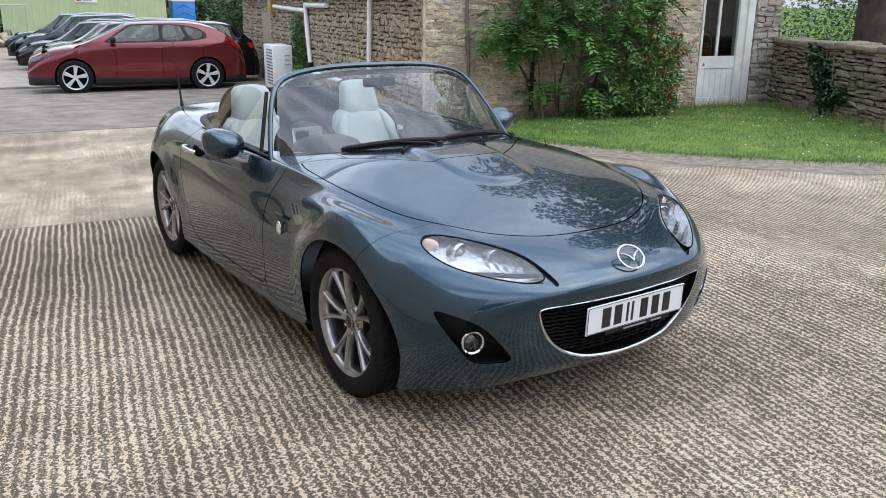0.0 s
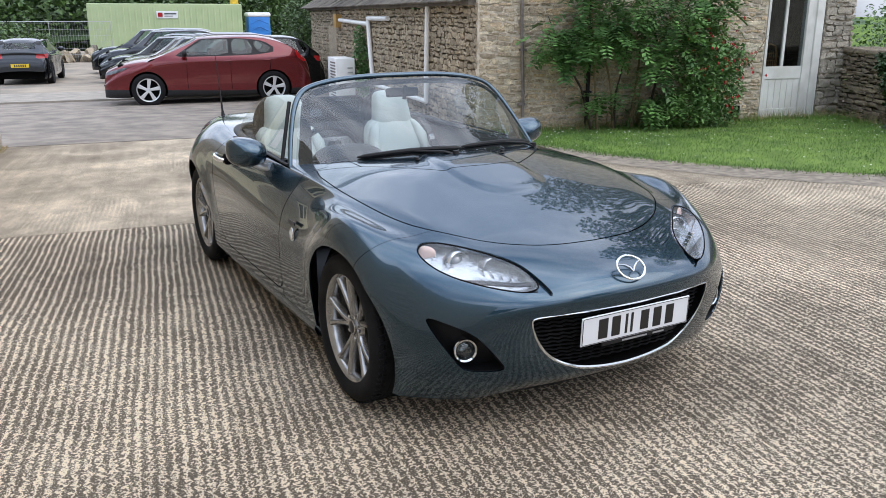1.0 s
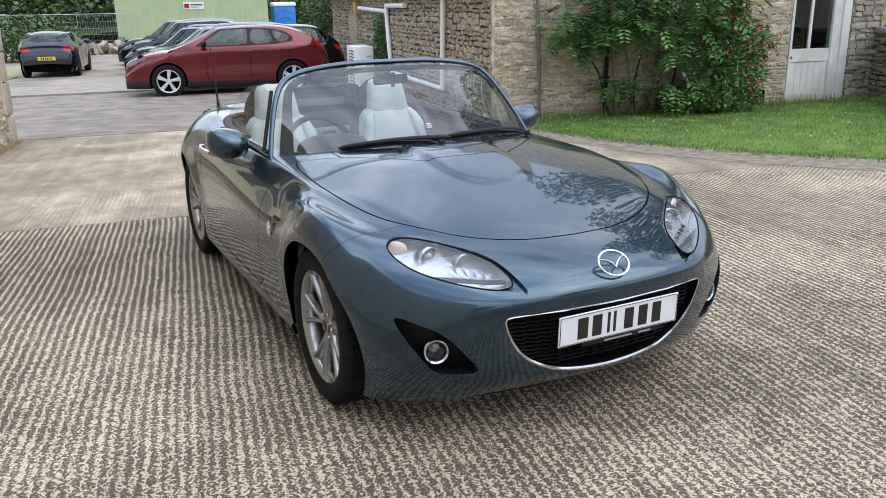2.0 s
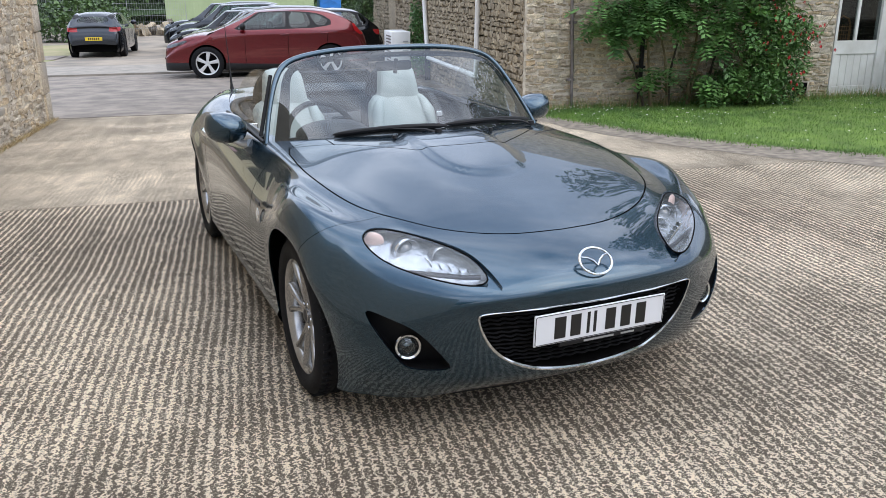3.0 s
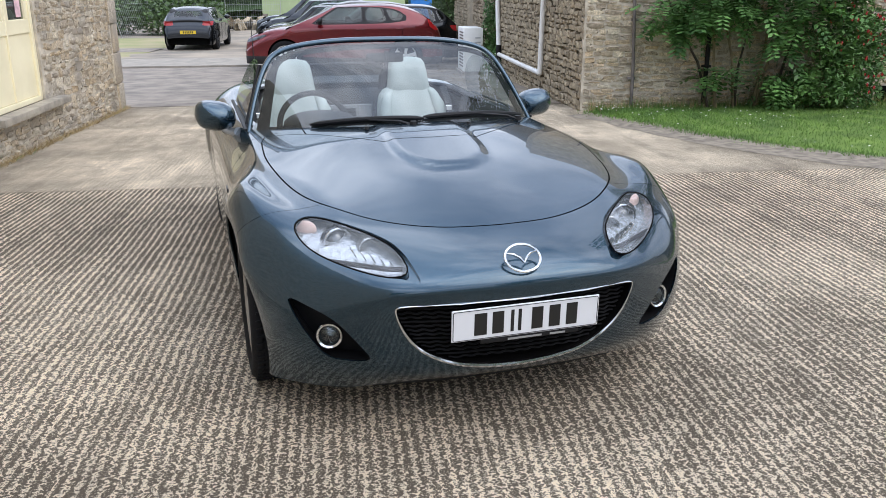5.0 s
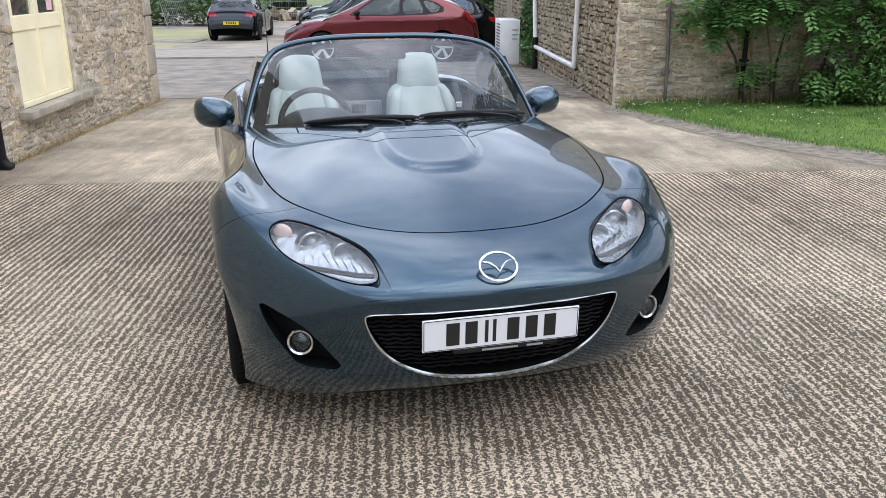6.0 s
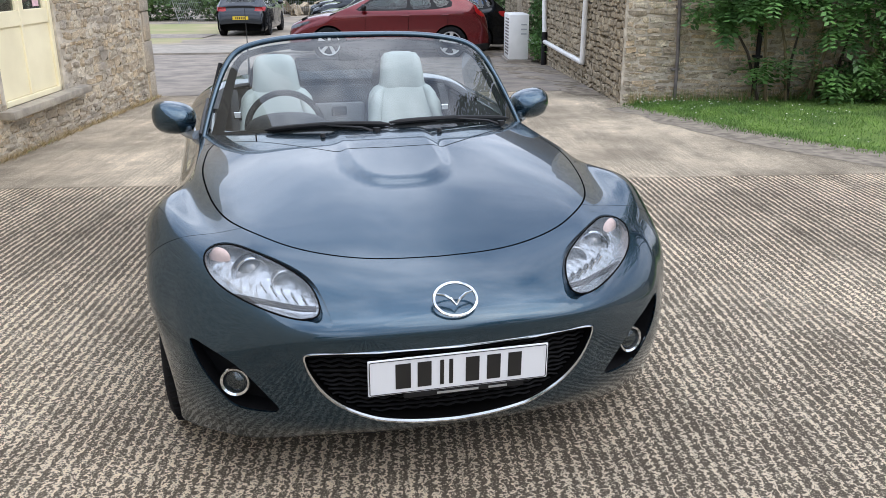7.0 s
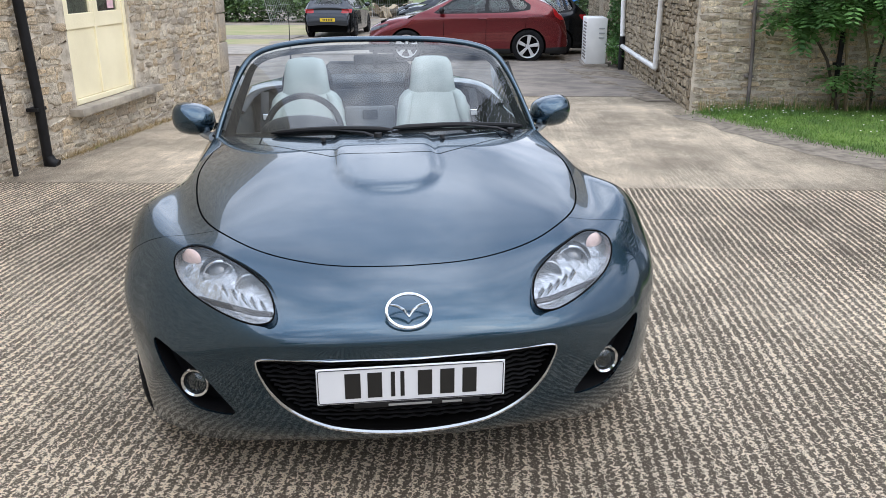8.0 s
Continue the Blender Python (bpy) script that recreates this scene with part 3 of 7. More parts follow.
def build_roadster():
    car = empty("convertible_car")
    tagged(car, "metallic grey-blue two-seat convertible with its roof down", "car")
    bm = roadster_skin()
    ax = lambda p, poly: np.minimum(inside(np.column_stack((p[:, 0], p[:, 2])), poly), inside(np.column_stack((-p[:, 0], p[:, 2])), poly))
    arches = lambda p: np.where(np.abs(p[:, 0]) > .55, np.minimum(np.hypot((p[:, 1] - HUB_F) * np.where(p[:, 1] < HUB_F, .91, 1.0), p[:, 2] - HUB_Z), np.hypot(p[:, 1] - HUB_R, p[:, 2] - HUB_Z)) - ARCH, 1.0)
    bmesh.ops.delete(bm, geom=cut(bm, arches), context="FACES")
    bmesh.ops.delete(bm, geom=cut(bm, lambda p: np.where(p[:, 2] > .62, inside(p[:, :2], COCKPIT), 1.0)), context="FACES")
    # black trim round the rear of the cockpit opening
    edge = [v.co.copy() for v in bm.verts if v.is_boundary and v.co.z > .70 and 2.30 < v.co.y < 3.3 and abs(v.co.x) < .75]
    edge.sort(key=lambda p: math.atan2(p.x, p.y - 2.30))
    part("cockpit_trim", tube(edge[::3], .026, 8, flat=.45), M_BLACK, car, "black trim round the rear of the cockpit")
    front = lambda poly, lim, off=0.0: (lambda p: np.where(p[:, 1] < lim, ax(p, poly) + off, 1.0))
    lamps = take(bm, cut(bm, front(LAMP_HOLE, .75)))
    lenses = take(lamps, cut(lamps, front(HEADLIGHT, .75)))
    grille = take(bm, cut(bm, front(GRILLE, .4)))
    fogs = take(bm, cut(bm, front(FOG, .6)))
    # dark inner shell that shows in the gaps
    shell = bm.copy()
    shell.normal_update()
    for v in shell.verts:
        v.co -= v.normal * 0.007
    part("inner_shell", smooth(shell), M_GAP, car)

    def panel(name, f, label, gap=GAP):
        """Cuts a panel free with a gap round it."""
        got = take(bm, cut(bm, lambda p: f(p) - gap))
        core = take(got, cut(got, lambda p: f(p) + gap))
        got.free()
        return part(name, thicken(core, 0.006), M_PAINT, car, label)
    panel("bonnet", lambda p: np.where(p[:, 2] > .6, inside(p[:, :2], HOOD), 1.0), "bonnet with a raised rounded centre")
    side = lambda s: (lambda p: np.where(s * p[:, 0] > .6, inside(p[:, 1:], DOOR), 1.0))
    doors = [panel("door", side(s), "") for s in (-1, 1)]
    panel("boot_lid", lambda p: np.where(p[:, 2] > .55, inside(p[:, :2], BOOT), 1.0), "")
    panel("front_bumper", lambda p: p[:, 1] - (0.56 + 0.5 * np.clip(.73 - p[:, 2], -.1, .13)), "painted front bumper", .0012)
    panel("rear_bumper", lambda p: 3.50 - p[:, 1] + 0.9 * np.maximum(p[:, 2] - .62, 0), "")
    panel("wing", lambda p: np.maximum(p[:, 0] + .50, p[:, 1] - 1.55), "")
    panel("wing", lambda p: np.maximum(-p[:, 0] + .50, p[:, 1] - 1.55), "")
    part("body", thicken(bm, 0.006), M_PAINT, car)
    # lamps, grille, fog pockets
    for s in (-1, 1):
        lens = take(lenses, [f for f in lenses.faces if s * f.calc_center_median().x > 0])
        lamp = build_headlight(car, lens, s)
        duct = take(lamps, [f for f in lamps.faces if s * f.calc_center_median().x > 0])
        part("lamp_recess", pocket(duct, lambda p, n: n * -.014), M_PAINT, lamp, "dark recessed wedge at the lamp's inner tip")
        pit = take(fogs, [f for f in fogs.faces if s * f.calc_center_median().x > 0])
        build_fog(car, pit, s)
    build_grille(car, grille)
    for hy in (HUB_F, HUB_R):
        for s in (-1, 1):
            build_wheel(car, s, hy)
            build_well(car, s, hy)
    return car, doors


def build_headlight(car, lens, s):
    bowl = lens.copy()
    rim = [v.co.copy() for v in lens.verts if v.is_boundary]
    mid = sum(rim, Vector()) / len(rim)
    rim.sort(key=lambda p: math.atan2(p.z - mid.z, (p.x - mid.x) * .5))
    lamp = part("headlight", thicken(smooth(lens), 0.004), M_LENS, car, "clear slanted headlight with projector and amber corner")
    pocket(bowl, lambda p, n: Vector((0, 0.050, 0)) - n * 0.02)
    part("reflector", bowl, M_LAMP, lamp, "silver reflector")
    part("gasket", tube(rim[::2], .0026, 6, closed=True), M_GAP, lamp)
    turn = Matrix.Rotation(s * -.12, 4, "Z")
    c = Vector((s * .546, .392, .637))

    def turned(name, profile, at_, material, sides=40, label=""):
        bm = lathe(profile, "y", sides)
        bm.transform(Matrix.Translation(at_) @ turn)
        return part(name, bm, material, lamp, label)
    turned("projector_shroud", [(.062, .016), (.060, .022), (.055, .032), (.050, .040)], c, M_LAMP)
    turned("projector_ring", [(.052, .04), (.052, .002), (.050, -.002), (.046, -.001), (.043, .010), (.040, .016)], c, M_CHROME)
    turned("projector_lens", [(.0, -.004), (.016, -.001), (.030, .008), (.040, .022), (.041, .034)], c, M_PROJ, label="smoky glass projector lens")
    turned("main_beam_reflector", [(.0, .034), (.02, .028), (.034, .010), (.038, .0), (.041, .002), (.041, .034)], Vector((s * .452, .318, .627)), M_LAMP)
    turned("main_beam_bulb", [(.0, .004), (.005, .006), (.007, .02), (.007, .034)], Vector((s * .452, .318, .627)), M_CHROME, 16)
    # fluted fins between the lamps and along the lower edge
    for k in range(5):
        x = .405 + .028 * k
        fin = box(-.0022, .0022, -.010, .016, -.017, .017, .0015)
        fin.transform(Matrix.Translation((s * x, skin_y(x, .60) + .085 + .10 * (x - .38), .604 + .012 * k * .6)) @ Matrix.Rotation(s * .5, 4, "Y"))
        part("reflector_fin", fin, M_BRIGHT, lamp)
    for k in range(4):
        fin = box(-.0028, .0028, -.008, .014, -.016, .016, .0015)
        fin.transform(Matrix.Translation((s * (.603 + .010 * k), .425 + .016 * k, .628 + .010 * k)) @ Matrix.Rotation(s * .35, 4, "Y"))
        part("indicator_flute", fin, M_BRIGHT, lamp)
    strip_ = tube([(s * x, skin_y(x, .58) + .060 + .09 * (x - .36), .596 + .06 * max(0, x - .42)) for x in np.linspace(.378, .60, 12)], .0085, 6)
    part("dark_bezel", strip_, M_CAP, lamp)
    amber = lathe([(.0, -.012), (.014, -.009), (.024, .0), (.028, .012), (.029, .02)], "y", 24)
    amber.transform(Matrix.Translation((s * .645, .474, .672)) @ Matrix.Rotation(s * .6, 4, "Z") @ Matrix.Diagonal((1.35, .40, 1.0, 1)))
    part("indicator_insert", smooth(amber, 50), M_AMBER, lamp, "pale amber indicator insert")
    return lamp


def build_fog(car, pit, s):
    pocket(pit, lambda p, n: Vector((-s * 0.012, 0.085, 0)))
    bez = part("fog_lamp_recess", pit, M_BLACK, car, "black triangular recess")
    c = Vector((s * .616, .232, .372))
    m = Matrix.Translation(c) @ Vector((s * .28, -1, 0.05)).to_track_quat("-Y", "Z").to_matrix().to_4x4()
    ring = lathe([(.034, .05), (.043, .01), (.045, -.008), (.0425, -.012), (.036, -.009), (.034, .02)], "y", 40)
    ring.transform(m)
    part("fog_lamp_ring", ring, M_CHROME, bez, "silver ring")
    bowl = lathe([(.001, .045), (.018, .04), (.030, .02), (.035, -.002)], "y", 32)
    bowl.transform(m)
    part("fog_reflector", bowl, M_FOGBOWL, bez)
    dome = lathe([(.001, -.012), (.018, -.010), (.029, -.004), (.036, .004)], "y", 32)
    dome.transform(m)
    part("fog_lens", dome, M_GLASS, bez)


def skin_y(x, z):
    """How far back the nose lies at that height and offset."""
    ax_ = abs(x)
    k = np.interp(ax_, (0, .22, .43, .6), (0, .012, .062, .155))
    return float(np.interp(z, (.175, .26, .40, .52, .62), (.135, .075, .043, .030, .085)) + k)


def build_grille(car, patch):
    border = [Vector((x, 0, z)) for x, z in GRILLE]
    rim = [Vector((p.x, skin_y(p.x, p.z) - .004, p.z)) for p in border]
    back = pocket(patch, lambda p, n: Vector((0, 0.07, 0)))
    g = part("grille", back, M_GAP, car, "black wavy mesh grille with a chrome surround")
    part("surround", tube(rim, [.0030 + .0062 * max(0, (.46 - p.z) / .2) for p in rim], 8, closed=True), M_BRIGHT, g, "thin chrome surround")
    P = np.array(GRILLE)
    z = .292
    while z < .50:
        xs = np.linspace(-.43, .43, 87)
        ins = inside(np.column_stack((xs, np.full_like(xs, z))), P) < -.004
        run = xs[ins]
        if len(run) > 4:
            path = [(x, skin_y(x, z) + .028 + .004 * math.sin(x * 130), z + .0018 * math.sin(x * 130 + (z * 500))) for x in run]
            part("slat", tube(path, .0046, 6, flat=0.8), M_MESH, g)
        z += .0158
    return g


def build_wheel(car, s, hy):
    wheel = empty("wheel")
    wheel.parent = car
    wheel.matrix_basis = pose(s * (.748 if hy < 2 else .740), hy, HUB_Z, 0, 0, 0 if s > 0 else 180) @ pose(0, 0, 0, 16 if hy < 2 else 20)
    R0, W0 = .308, .1025
    prof = [(.215, .085), (.235, .098), (.262, .104), (.285, .100), (.298, .088), (.303, .078)]
    tread = [(.3055, .070), (.302, .066), (.302, .060), (.307, .056), (.308, .034), (.3025, .031), (.3025, .024), (.308, .021), (.3085, .004), (.303, .002)]
    full = prof + tread
    full = full + [(r, -a) for r, a in full[::-1]]
    part("tyre", lathe(full, "x", 72), M_RUBBER, wheel, "black tyre with siped tread")
    sip = bmesh.new()
    for k in range(64):
        m = Matrix.Rotation(2 * math.pi * k / 64, 4, "X")
        for a0 in (-.088, .046):
            box(a0, a0 + .042, -.0035, .0035, .296, .3096, bm=sip, m=m @ Matrix.Rotation(.25, 4, "Z"))
    tagged(part("tread", sip, M_RUBBER, wheel), kind="stuff")
    rim = lathe([(.200, -.095), (.200, .02), (.203, .06), (.212, .083), (.222, .090), (.224, .086), (.219, .078), (.212, .055), (.208, .0), (.214, -.095)], "x", 72)
    part("rim", rim, M_ALLOY, wheel, "gunmetal alloy rim")
    for k in range(5):
        for t in (-1, 1):
            sp = bmesh.new()
            rows = []
            for r, w, x, ang in ((.035, .017, .058, .07), (.07, .0125, .064, .12), (.11, .0100, .070, .17), (.16, .0095, .076, .22), (.212, .0135, .082, .265)):
                a = t * ang
                cy, cz = r * math.sin(a), r * math.cos(a)
                ty, tz = math.cos(a), -math.sin(a)
                rows.append([Vector((x + dx, cy + ty * w * q, cz + tz * w * q)) for q, dx in ((-1.1, -.032), (-.9, -.006), (-.45, 0), (.45, 0), (.9, -.006), (1.1, -.032))])
            grid(rows, closed=True, bm=sp)
            bmesh.ops.recalc_face_normals(sp, faces=sp.faces[:])
            sp.transform(Matrix.Rotation(2 * math.pi * k / 5, 4, "X"))
            part("spoke", smooth(sp, 40), M_ALLOY, wheel)
    hub = lathe([(.0, .068), (.026, .068), (.030, .066), (.031, .058), (.034, .056), (.060, .052), (.068, .040), (.066, .01), (.05, -.02)], "x", 40)
    part("hub", hub, M_ALLOY, wheel)
    part("centre_cap", lathe([(.0, .0725), (.018, .072), (.0255, .068), (.026, .060)], "x", 32), M_CAP, wheel)
    for k in range(5):
        a = 2 * math.pi * (k + .5) / 5
        nut = lathe([(.0, .062), (.0075, .062), (.009, .058), (.009, .03)], "x", 6)
        nut.transform(Matrix.Translation((0, .05 * math.sin(a), .05 * math.cos(a))))
        part("wheel_nut", nut, M_CHROME, wheel)
    disc = lathe([(.05, -.03), (.145, -.03), (.147, -.035), (.147, -.05), (.05, -.052)], "x", 48)
    part("brake_disc", disc, M_DISC, wheel, "rusty grey brake disc")
    cal = box(-.075, -.005, -.11, .11, .085, .155, .015)
    cal.transform(Matrix.Rotation(1.2 if s > 0 else -1.2, 4, "X"))
    part("brake_caliper", cal, M_DISC, wheel)


def build_well(car, s, hy):
    rows = []
    for x in (.80, .77, .70, .52):
        rows.append([(s * x, hy + (ARCH + .012) * math.cos(t) * (1.10 if math.cos(t) < 0 and hy < 2 else 1.0), max(.14, HUB_Z + (ARCH + .012) * math.sin(t))) for t in np.linspace(-.05, math.pi + .05, 40)])
    bm = grid(rows)
    bm.faces.new([bm.verts.new(p) for p in rows[-1]])
    part("wheel_arch_liner", smooth(bm, 50), M_GAP, car)


M_PROJ = mat("projector_glass", (0.10, 0.11, 0.12), rough=0.06, spec=0.9, coat=1.0)
M_AMBER = mat("amber_bulb", (0.66, 0.48, 0.42), rough=0.3, vary=.12, scale=60)
M_CAP = mat("dark_cap", (0.05, 0.05, 0.055), rough=0.3, metal=0.6)
M_FOGBOWL = mat("fog_bowl", (0.20, 0.21, 0.22), rough=0.15, metal=0.9, bump=0.6, bump_scale=60)
M_MESH = mat("black_mesh", (0.006, 0.006, 0.007), rough=0.7, spec=0.15)
M_DISC = mat("brake_steel", (0.05, 0.045, 0.042), rough=0.45, metal=0.8, vary=0.3, scale=30)
roadster, roadster_doors = build_roadster()


# ---------------------------------------------------------------- windscreen, cabin and fittings of the roadster
def screen_point(s, t, lift=0.0):
    lo = Vector((.705 * s, 1.345 + .345 * abs(s) ** 2.1, .872 - .066 * s * s))
    hi = Vector((.572 * s, 1.905 + .045 * s * s, 1.193 - .05 * abs(s) ** 3))
    p = lo.lerp(hi, t)
    p += Vector((0, -.35, .94)) * (.022 * math.sin(math.pi * min(max(t, 0), 1)) * (1 - .6 * s * s) + lift)
    return p


def build_windscreen(car):
    half = [(-1.028, .0), (-1.038, .25), (-1.043, .55), (-1.037, .80), (-1.005, .965), (-.905, 1.048), (-.65, 1.070), (-.3, 1.076), (0, 1.076)]
    st = spline(half + [(-s, t) for s, t in half[-2::-1]], 90)
    rows = []
    path = [screen_point(s, t) for s, t in st]
    for i, p in enumerate(path):
        d = (path[min(i + 1, 89)] - path[max(i - 1, 0)]).normalized()
        n = Vector((0, -.5, .86))
        n = (n - d * n.dot(d)).normalized()
        w = n.cross(d)
        top = min(1, abs(st[i][1]) ** 3)
        hw, th = .0115 + .004 * top, .011
        rows.append([p + w * (hw * a) + n * (th * b) for a, b in ((-1, -.6), (-1, .2), (-.75, .75), (-.2, 1.0), (.4, .9), (.9, .4), (1.0, -.3), (.8, -.9), (0, -1.1))])
    fr = grid(rows, closed=True)
    bmesh.ops.recalc_face_normals(fr, faces=fr.faces[:])
    scr = part("windscreen_frame", smooth(fr, 50), M_PAINT, car, "painted windscreen frame with dark seal")
    gl = grid([[screen_point(s, t) for s in np.linspace(-1, 1, 49)] for t in np.linspace(-.01, 1.03, 26)])
    pane = part("windscreen", smooth(gl), M_SCREEN, car, "clear curved windscreen")
    pane.visible_shadow = False
    rim = spline([(-.985, 0), (-.985, .3), (-.985, .6), (-.98, .82), (-.95, .93), (-.87, .995), (-.6, 1.01), (0, 1.015)], 60).tolist()
    inn = spline([(-.905, .06), (-.91, .3), (-.915, .6), (-.915, .78), (-.89, .865), (-.82, .905), (-.6, .925), (0, .935)], 60).tolist()
    rim += [(-s, t) for s, t in rim[-2::-1]]
    inn += [(-s, t) for s, t in inn[-2::-1]]
    band = grid([[screen_point(s, t, -.003) for s, t in rim], [screen_point(s, t, -.003) for s, t in inn]])
    part("screen_border", smooth(band), M_FRIT, pane, "black printed border of the glass")
    low = grid([[screen_point(s, t, -.003) for s in np.linspace(-.93, .93, 60)] for t in (-.01, .03, .07)])
    part("screen_border", smooth(low), M_FRIT, pane)
    # rear-view mirror
    m = box(-.10, .10, -.016, .016, -.024, .024, .012, seg=3)
    m.transform(pose(.0, 1.925, 1.125, -12, 0, 6))
    rv = part("rear_view_mirror", smooth(m, 50), M_TRIM, car, "dark interior mirror")
    part("stalk", tube([(0, 1.90, 1.09), (0, 1.895, 1.125), (0, 1.885, 1.16)], .011), M_TRIM, rv)


def build_cowl_and_wipers(car):
    rows = []
    for k in np.linspace(0, 1, 7):
        rows.append([Vector((x, (1.295 + .40 * (abs(x) / .70) ** 2.2) * (1 - k) + (1.345 + .345 * abs(x / .705) ** 2.1 + .03) * k, (.858 - .075 * (x / .7) ** 2) + .012 * k + .002)) for x in np.linspace(-.64, .64, 50)])
    part("scuttle_panel", smooth(grid(rows)), M_BLACK, car, "black plastic scuttle under the wipers")

    def wiper(path_b, pivot, elbow):
        w = part("wiper", tube([pivot, Vector(pivot).lerp(Vector(elbow), .3) + Vector((0, 0, .012)), elbow], [.012, .009, .006], 8, flat=.6), M_BLACK, car, "black wiper arm")
        part("wiper_blade", tube(path_b, [.004] + [.010] * (len(path_b) - 2) + [.004], 8, flat=1.1), M_BLACK, w)
        part("pivot", lathe_at([(.0, .022), (.015, .02), (.018, .0)], pivot), M_BLACK, w)
    on = lambda s, t: screen_point(s, t, .012)
    wiper([on(s, .035 + .02 * math.sin((s + .66) * 4.5)) for s in np.linspace(-.66, .06, 14)], (-.02, 1.315, .872), on(-.30, .045))
    wiper([on(s, .05 + .02 * math.sin((s - .1) * 3.6)) for s in np.linspace(.06, .93, 14)], (.56, 1.48, .848), on(.50, .065))
    for x in (-.24, .24):
        part("washer_jet", lathe_at([(.0, .012), (.008, .012), (.011, .0)], (x, 1.30, .868)), M_BLACK, car)


def lathe_at(profile, p, axis="z", sides=20, turn=None):
    bm = lathe(profile, axis, sides)
    bm.transform(Matrix.Translation(p) @ (turn or Matrix()))
    return bm


def build_door_mirror(car, s):
    rows = []
    for k, (y, w, h, zc, xc) in enumerate([(1.885, .012, .010, .856, .850), (1.895, .050, .038, .857, .850), (1.915, .078, .058, .859, .853), (1.945, .094, .073, .861, .857), (1.985, .099, .079, .862, .860), (2.012, .096, .076, .862, .861), (2.020, .091, .071, .862, .861)]):
        row = []
        for t in np.linspace(0, 2 * math.pi, 32, endpoint=False):
            c, q = math.cos(t), math.sin(t)
            e = 2 / 2.6
            px, pz = math.copysign(abs(c) ** e, c), math.copysign(abs(q) ** e, q)
            inner = .78 + .22 * (px * .5 + .5)
            row.append((s * (xc + w * px), y, zc + h * pz * (inner if pz > 0 else 1.0) + .006 * px))
        rows.append(row)
    bm = grid(rows, closed=True)
    bm.faces.new([bm.verts.new(p) for p in rows[0]])
    bmesh.ops.remove_doubles(bm, verts=bm.verts[:], dist=1e-5)
    bmesh.ops.recalc_face_normals(bm, faces=bm.faces[:])
    mir = part("door_mirror", smooth(bm, 60), M_PAINT, car, "rounded body-coloured door mirror")
    face = bmesh.new()
    face.faces.new([face.verts.new((x, 2.016, z)) for x, _, z in rows[-1]])
    part("mirror_glass", face, M_CHROME, mir)
    arm = tube([(s * .825, 1.955, .805), (s * .80, 1.945, .786), (s * .775, 1.925, .780), (s * .755, 1.90, .785)], [.030, .026, .028, .034], 14, flat=.7)
    part("mirror_arm", arm, M_SILVER, mir, "pale silver mirror arm")


def build_door_fittings(car, doors):
    for s, door in zip((-1, 1), doors):
        x0 = s * .868
        h = tube([(x0, 2.395, .752), (x0 + s * .022, 2.41, .758), (x0 + s * .028, 2.47, .764), (x0 + s * .022, 2.53, .767), (x0, 2.545, .766)], [.012, .013, .013, .013, .012], 10)
        part("handle", h, M_CHROME, door, "chrome pull handle")
        part("handle_cup", ellipsoid((s * .842, 2.45, .752), (.012, .055, .030)), M_GAP, door)
        glass_rows = []
        low, high = spline([(1.70, .815), (2.0, .828), (2.35, .835), (2.66, .842)], 24), spline([(1.715, .835), (1.90, 1.02), (2.02, 1.095), (2.22, 1.11), (2.46, 1.06), (2.62, .95), (2.665, .86)], 24)
        for k in np.linspace(0, 1, 8):
            glass_rows.append([(s * (.722 - .33 * (p[1] * (1 - k) + q[1] * k - .815)), p[0] * (1 - k) + q[0] * k, p[1] * (1 - k) + q[1] * k) for p, q in zip(low, high)])
        pane = part("side_window", smooth(grid(glass_rows)), M_SIDE, door, "raised clear side window")
        pane.visible_shadow = False
        qx = lambda z: s * (.724 - .33 * (z - .815))
        part("window_divider", tube([(qx(.83), 1.84, .83), (qx(.95), 1.89, .95), (qx(1.10), 1.95, 1.10)], .010), M_BLACK, door)
        part("belt_seal", tube([(s * .733, 1.72, .822), (s * .735, 2.1, .836), (s * .732, 2.64, .846)], .009, flat=.6), M_BLACK, door)
        ring = lathe([(.0, .002), (.016, .004), (.020, .006), (.023, .003), (.024, .0)], "x", 28)
        ring.transform(Matrix.Translation((s * .861, 1.335, .577)) @ Matrix.Diagonal((s, .85, 1.35, 1)))
        rep = part("side_repeater", ring, M_CHROME, car, "small oval side repeater")
        inner = ellipsoid((s * .864, 1.335, .577), (.005, .012, .020))
        part("repeater_lens", inner, M_LENSW, rep)
        bar = box(s * .858 - .003, s * .858 + .004, 1.30, 1.375, .622, .640, .002)
        part("wing_script", bar, M_CAP, car)
        # inner door card
        card = grid([[(s * x, y, z) for y in np.linspace(1.80, 2.68, 12)] for x, z in ((.735, .828), (.70, .835), (.665, .80), (.655, .62), (.66, .36))])
        part("door_card", smooth(card, 40), M_TRIM, door, "dark inner door lining")


